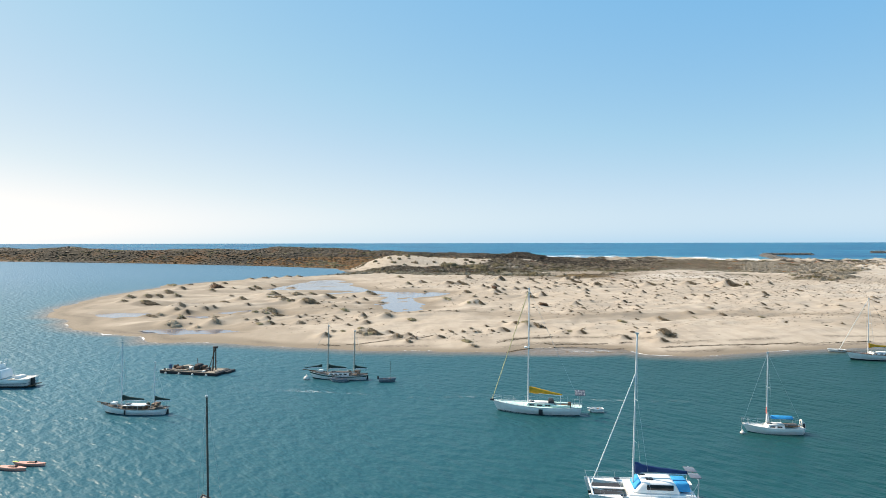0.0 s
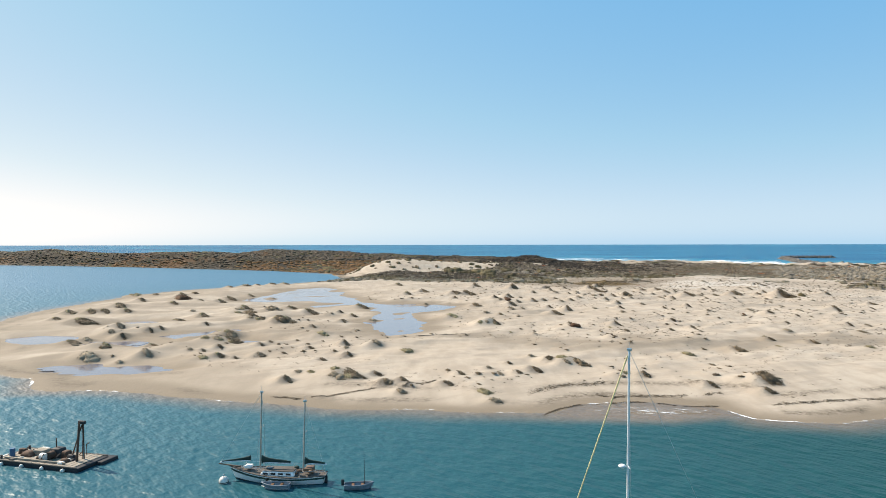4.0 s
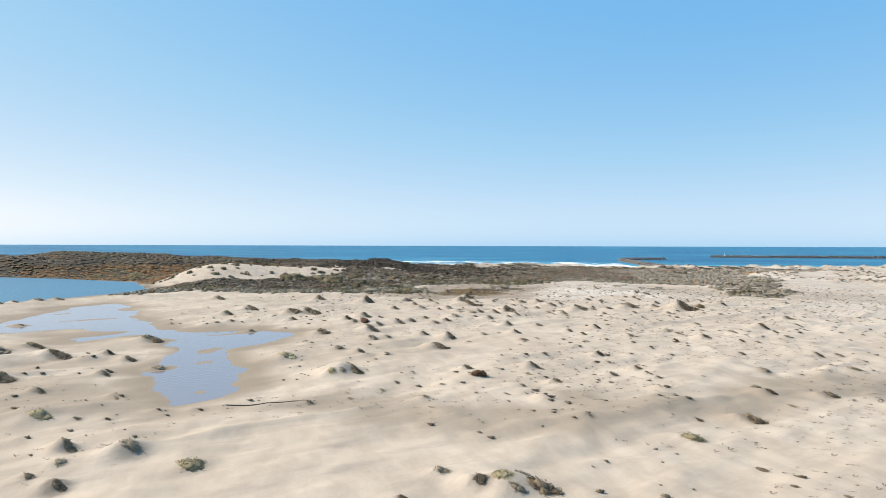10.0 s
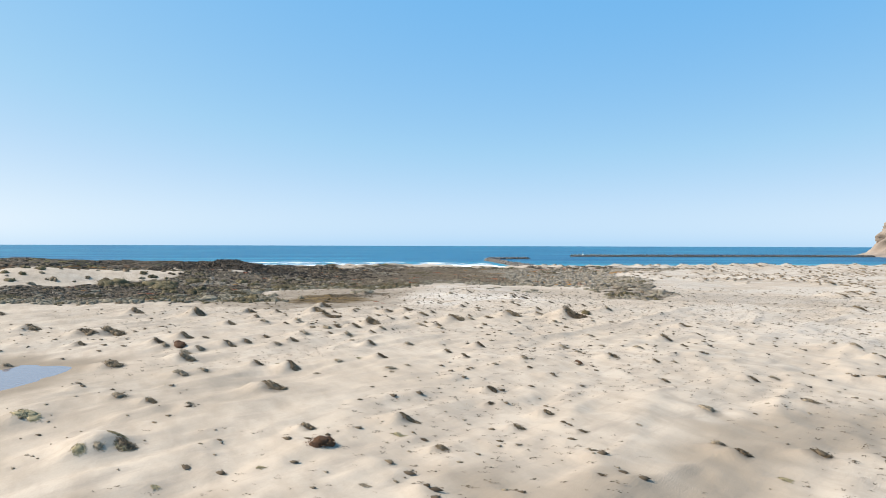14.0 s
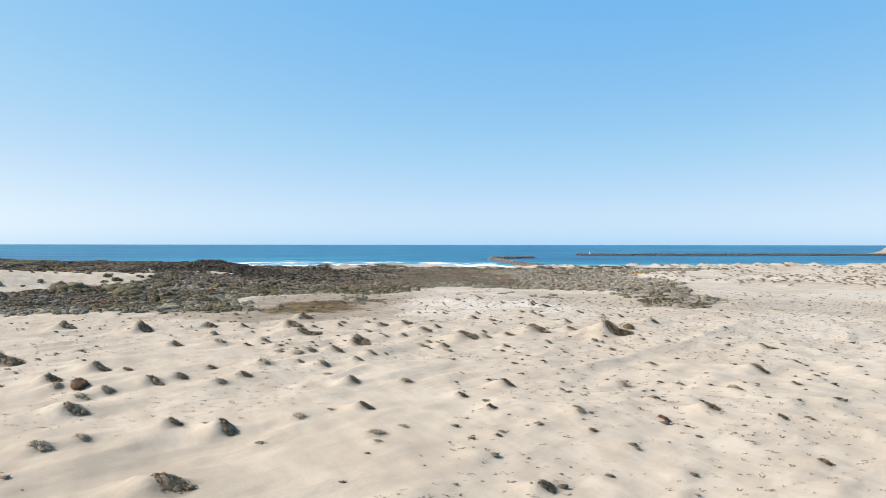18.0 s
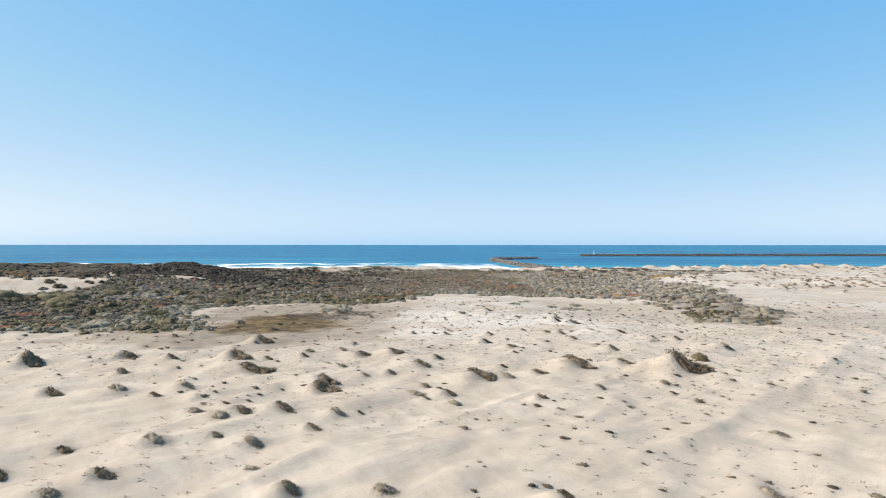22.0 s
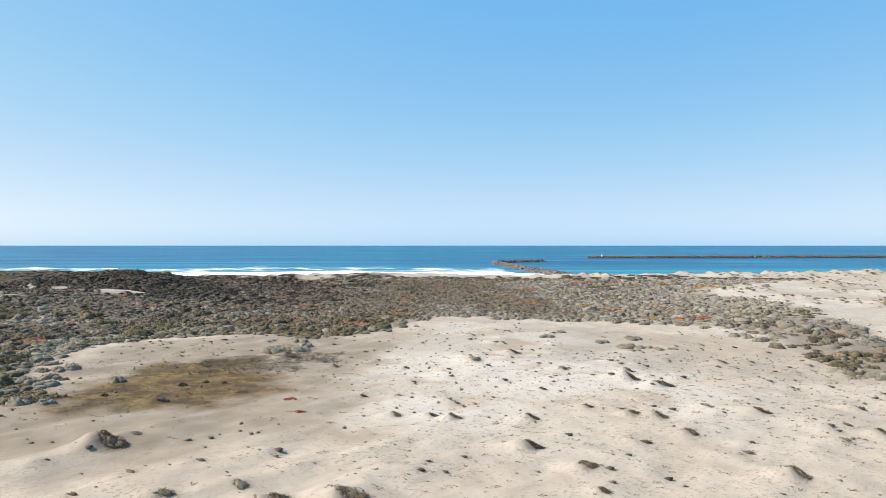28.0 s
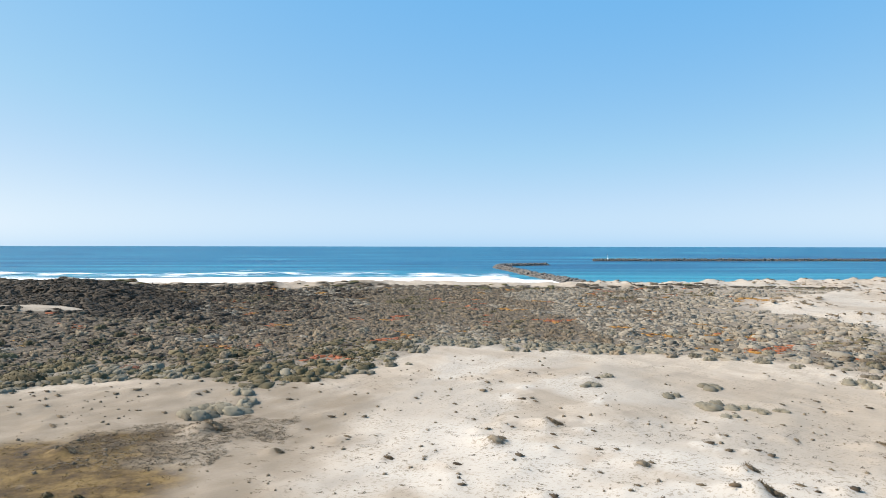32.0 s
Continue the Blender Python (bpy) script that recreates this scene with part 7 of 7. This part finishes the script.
for k in range(22):
    px, py = clutter.uniform(-3.6, 4.4), clutter.uniform(-1.7, 1.9)
    if k % 3:
        part("deck_clutter", block((clutter.uniform(0.3, 1.0), clutter.uniform(0.3, 0.9), clutter.uniform(0.15, 0.7)), (px, py, 0.76), 0.06, (clutter.uniform(0.5, 1), clutter.uniform(0.5, 1))),
             clutter.choice((RUSTY, BLACK, PLANK, GREYWOOD, BUOY)), b, "odds and ends lying on deck")
    else:
        a = clutter.uniform(0, 3.1)
        part("pipe", tube([(px, py, 0.85), (px + 1.1 * math.cos(a), py * 0.8, 0.85 + clutter.uniform(0, 0.7))], 0.07, 7), clutter.choice((RUSTY, GREYWOOD, BUOY)), b)
part("davit", tube([(-3.3, -1.9, 0.7), (-3.3, -1.9, 1.9), (-3.6, -2.0, 2.1)], 0.06, 7), RUSTY, b)

# motor cruiser
at = heading((-55.6, 89.4), (-66.0, 90.0))
b = thing("motor_cruiser", -61.8, 89.5, at, "white motor cruiser with flybridge and dark windows", "motorboat")
ln = Lines(10.4, 3.3, 1.15, 0.45, 0.85, 1.0, 0.55)
hull(b, ln, GEL, DECK, GEL)
part("hull_stripe", ln.skin(0.62, 0.68, 0.01), GREYHULL, b, "grey stripe along the hull")
house = part("cabin", block((4.6, 2.5, 1.15), (0.6, 0, 1.2), 0.12, (0.84, 0.88), -0.1), GEL, b)
for s in (-1, 1):
    for k in range(3):
        part("cabin_window", block((0.85, 0.04, 0.4), (-0.5 + 1.1 * k, s * 1.17, 1.65), 0.02), PANE, house, "dark side window")
    part("port", block((0.7, 0.04, 0.22), (1.2, s * 1.58, 0.72), 0.02), PANE, b, "dark hull window")
    part("port", block((0.7, 0.04, 0.22), (0.1, s * 1.62, 0.7), 0.02), PANE, b, "dark hull window")
part("windscreen", block((0.5, 2.1, 0.55), (2.65, 0, 1.75), 0.03, (0.3, 0.92), -0.3), PANE, house, "raked dark windscreen")
fly = part("flybridge", block((2.6, 2.2, 0.6), (0.6, 0, 2.35), 0.1, (0.94, 0.95)), GEL, b)
part("flybridge_seat", block((0.6, 1.5, 0.4), (-0.1, 0, 2.85), 0.08), DECK, fly)
part("flybridge_screen", block((0.1, 1.9, 0.4), (1.85, 0, 2.9), 0.02, (1, 0.9), -0.12), PANE, fly, "low tinted wind screen")
part("radar_arch", tube([(-0.6, -1.0, 2.6), (-0.9, -0.9, 3.7), (-0.9, 0.9, 3.7), (-0.6, 1.0, 2.6)], 0.06, 8), GEL, fly)
part("antenna", tube([(-0.9, 0.6, 3.7), (-1.2, 0.6, 5.6)], 0.02, 5), GEL, fly)
part("outrigger", tube([(-0.2, 1.0, 2.6), (-2.9, 1.5, 4.0)], 0.02, 5), STEEL, fly)
part("cockpit", block((2.4, 2.4, 0.1), (-3.6, 0, 1.08), 0.03), PLANK, b, "open aft deck")
part("fish_box", block((0.7, 1.4, 0.45), (-3.4, 0, 1.1), 0.05), GEL, b)
part("outboard", block((0.45, 0.4, 1.0), (-5.35, 0.2, 0.3), 0.1), BLACK, b, "dark outboard motor")
part("swim_step", block((0.6, 2.4, 0.08), (-5.4, 0, 0.25), 0.03), TEAK, b)
for s in (-1, 1):
    stanchions(b, ln, s, 0.45, 0.92, 5, 0.6)

# distant yacht with a yellow cover
at = heading((77.0, 108.0), (67.2, 108.6))
b = thing("sailboat", 72.0, 108.2, at, "white cutter with bowsprit and yellow sail cover", "sailboat")
ln = Lines(9.2, 2.8, 0.95, 0.5, 0.6, 0.9, 0.4)
hull(b, ln, GEL, TEAK, TEAK)
cabin(b, ln, 0.28, 0.6, 1.6, 0.42, GEL, DECK, 3)
tip = mast(b, 1.2, 1.0, 10.2, 0.075, ALLOY, ln, 0.75, 0.1, (0.55,), 0.58)
part("bowsprit", tube([(3.9, 0, 1.3), (6.0, 0, 1.55)], 0.07, 8, 0.7), TEAK, b, "wooden bowsprit")
part("forestay", tube([(5.9, 0, 1.55), tip], 0.04, 6), GEL, b, "white furled headsail")
part("backstay", tube([(-4.5, 0, 0.95), tip], 0.013, 5), STEEL, b)
sail_cover(b, 1.05, -2.9, 2.3, 2.15, 0.28, YELLOW, "yellow canvas sail cover")
for s in (-1, 1):
    stanchions(b, ln, s, 0.1, 0.88, 5, 0.55)
pulpit(b, ln, 0.08, 0.55, False)
dinghy(70.2, 116.2, 170, 3.0, 1.2, GEL, DECK, "white dinghy pulled up at the water's edge")


def kayak(x, y, turn, material, label):
    k = thing("kayak", x, y, turn, label, "kayak", 0.0, "kayaks")
    l2 = Lines(3.2, 0.75, 0.26, 0.1, 0.15, 0.4, 0.08)
    part("hull", l2.skin(0.2, 1.0), material, k)
    part("deck", l2.deck(0.0), material, k)
    part("seat_well", block((0.7, 0.34, 0.04), (-0.25, 0, 0.27), 0.02), RUSTY, k, "dark seat well")
    part("backrest", block((0.06, 0.32, 0.14), (-0.65, 0, 0.28), 0.03), RUSTY, k)
    part("bow_tip", block((0.5, 0.2, 0.06), (1.2, 0, 0.3), 0.02), LIME, k, "lime green bow patch")


kayak(-38.0, 55.9, 172, ORANGE_HULL, "orange sit-on kayak afloat beside its pair")
kayak(-37.0, 57.0, 176, ORANGE_HULL, "coral orange kayak with lime green bow")

# ---- harbour beacon at the breakwater's end ----
b = thing("harbour_beacon", 662, 986, 0, "small white light beacon on the breakwater's end", "beacon", 2.2)
part("base", block((3, 3, 1.4), (0, 0, 0), 0.3, (0.85, 0.85)), GEL, b, "white concrete base")
part("tower", tube([(0, 0, 1.3), (0, 0, 6.0)], 0.4, 10, 0.6), GEL, b)
part("lamp", tube([(0, 0, 5.9), (0, 0, 7.0)], 0.5, 10), PANE, b, "dark lamp housing")
part("gallery", ring(0.8, 0.1, (0, 0, 6.0), upright=False), STEEL, b)

# ---- a long thin pole stranded by the tide pool ----
pole = thing("driftwood_pole", -1.5, 177.8, -15.5, "long dark driftwood pole half sunk in sand", "driftwood", float(height_at(np.array([-1.5]), np.array([177.8]))[0]))
c, q = math.cos(radians(-15.5)), math.sin(radians(-15.5))
run = []
for k in range(15):
    along_pole = -5.2 + 10.4 * k / 14
    bend = 0.25 * math.sin(along_pole * 0.4)
    px, py = -1.5 + along_pole * c - bend * q, 177.8 + along_pole * q + bend * c
    run.append((along_pole, bend, float(height_at(np.array([px]), np.array([py]))[0]) - float(height_at(np.array([-1.5]), np.array([177.8]))[0]) + 0.06))
part("trunk", tube(run, 0.085, 8, 0.45), GREYWOOD, pole)
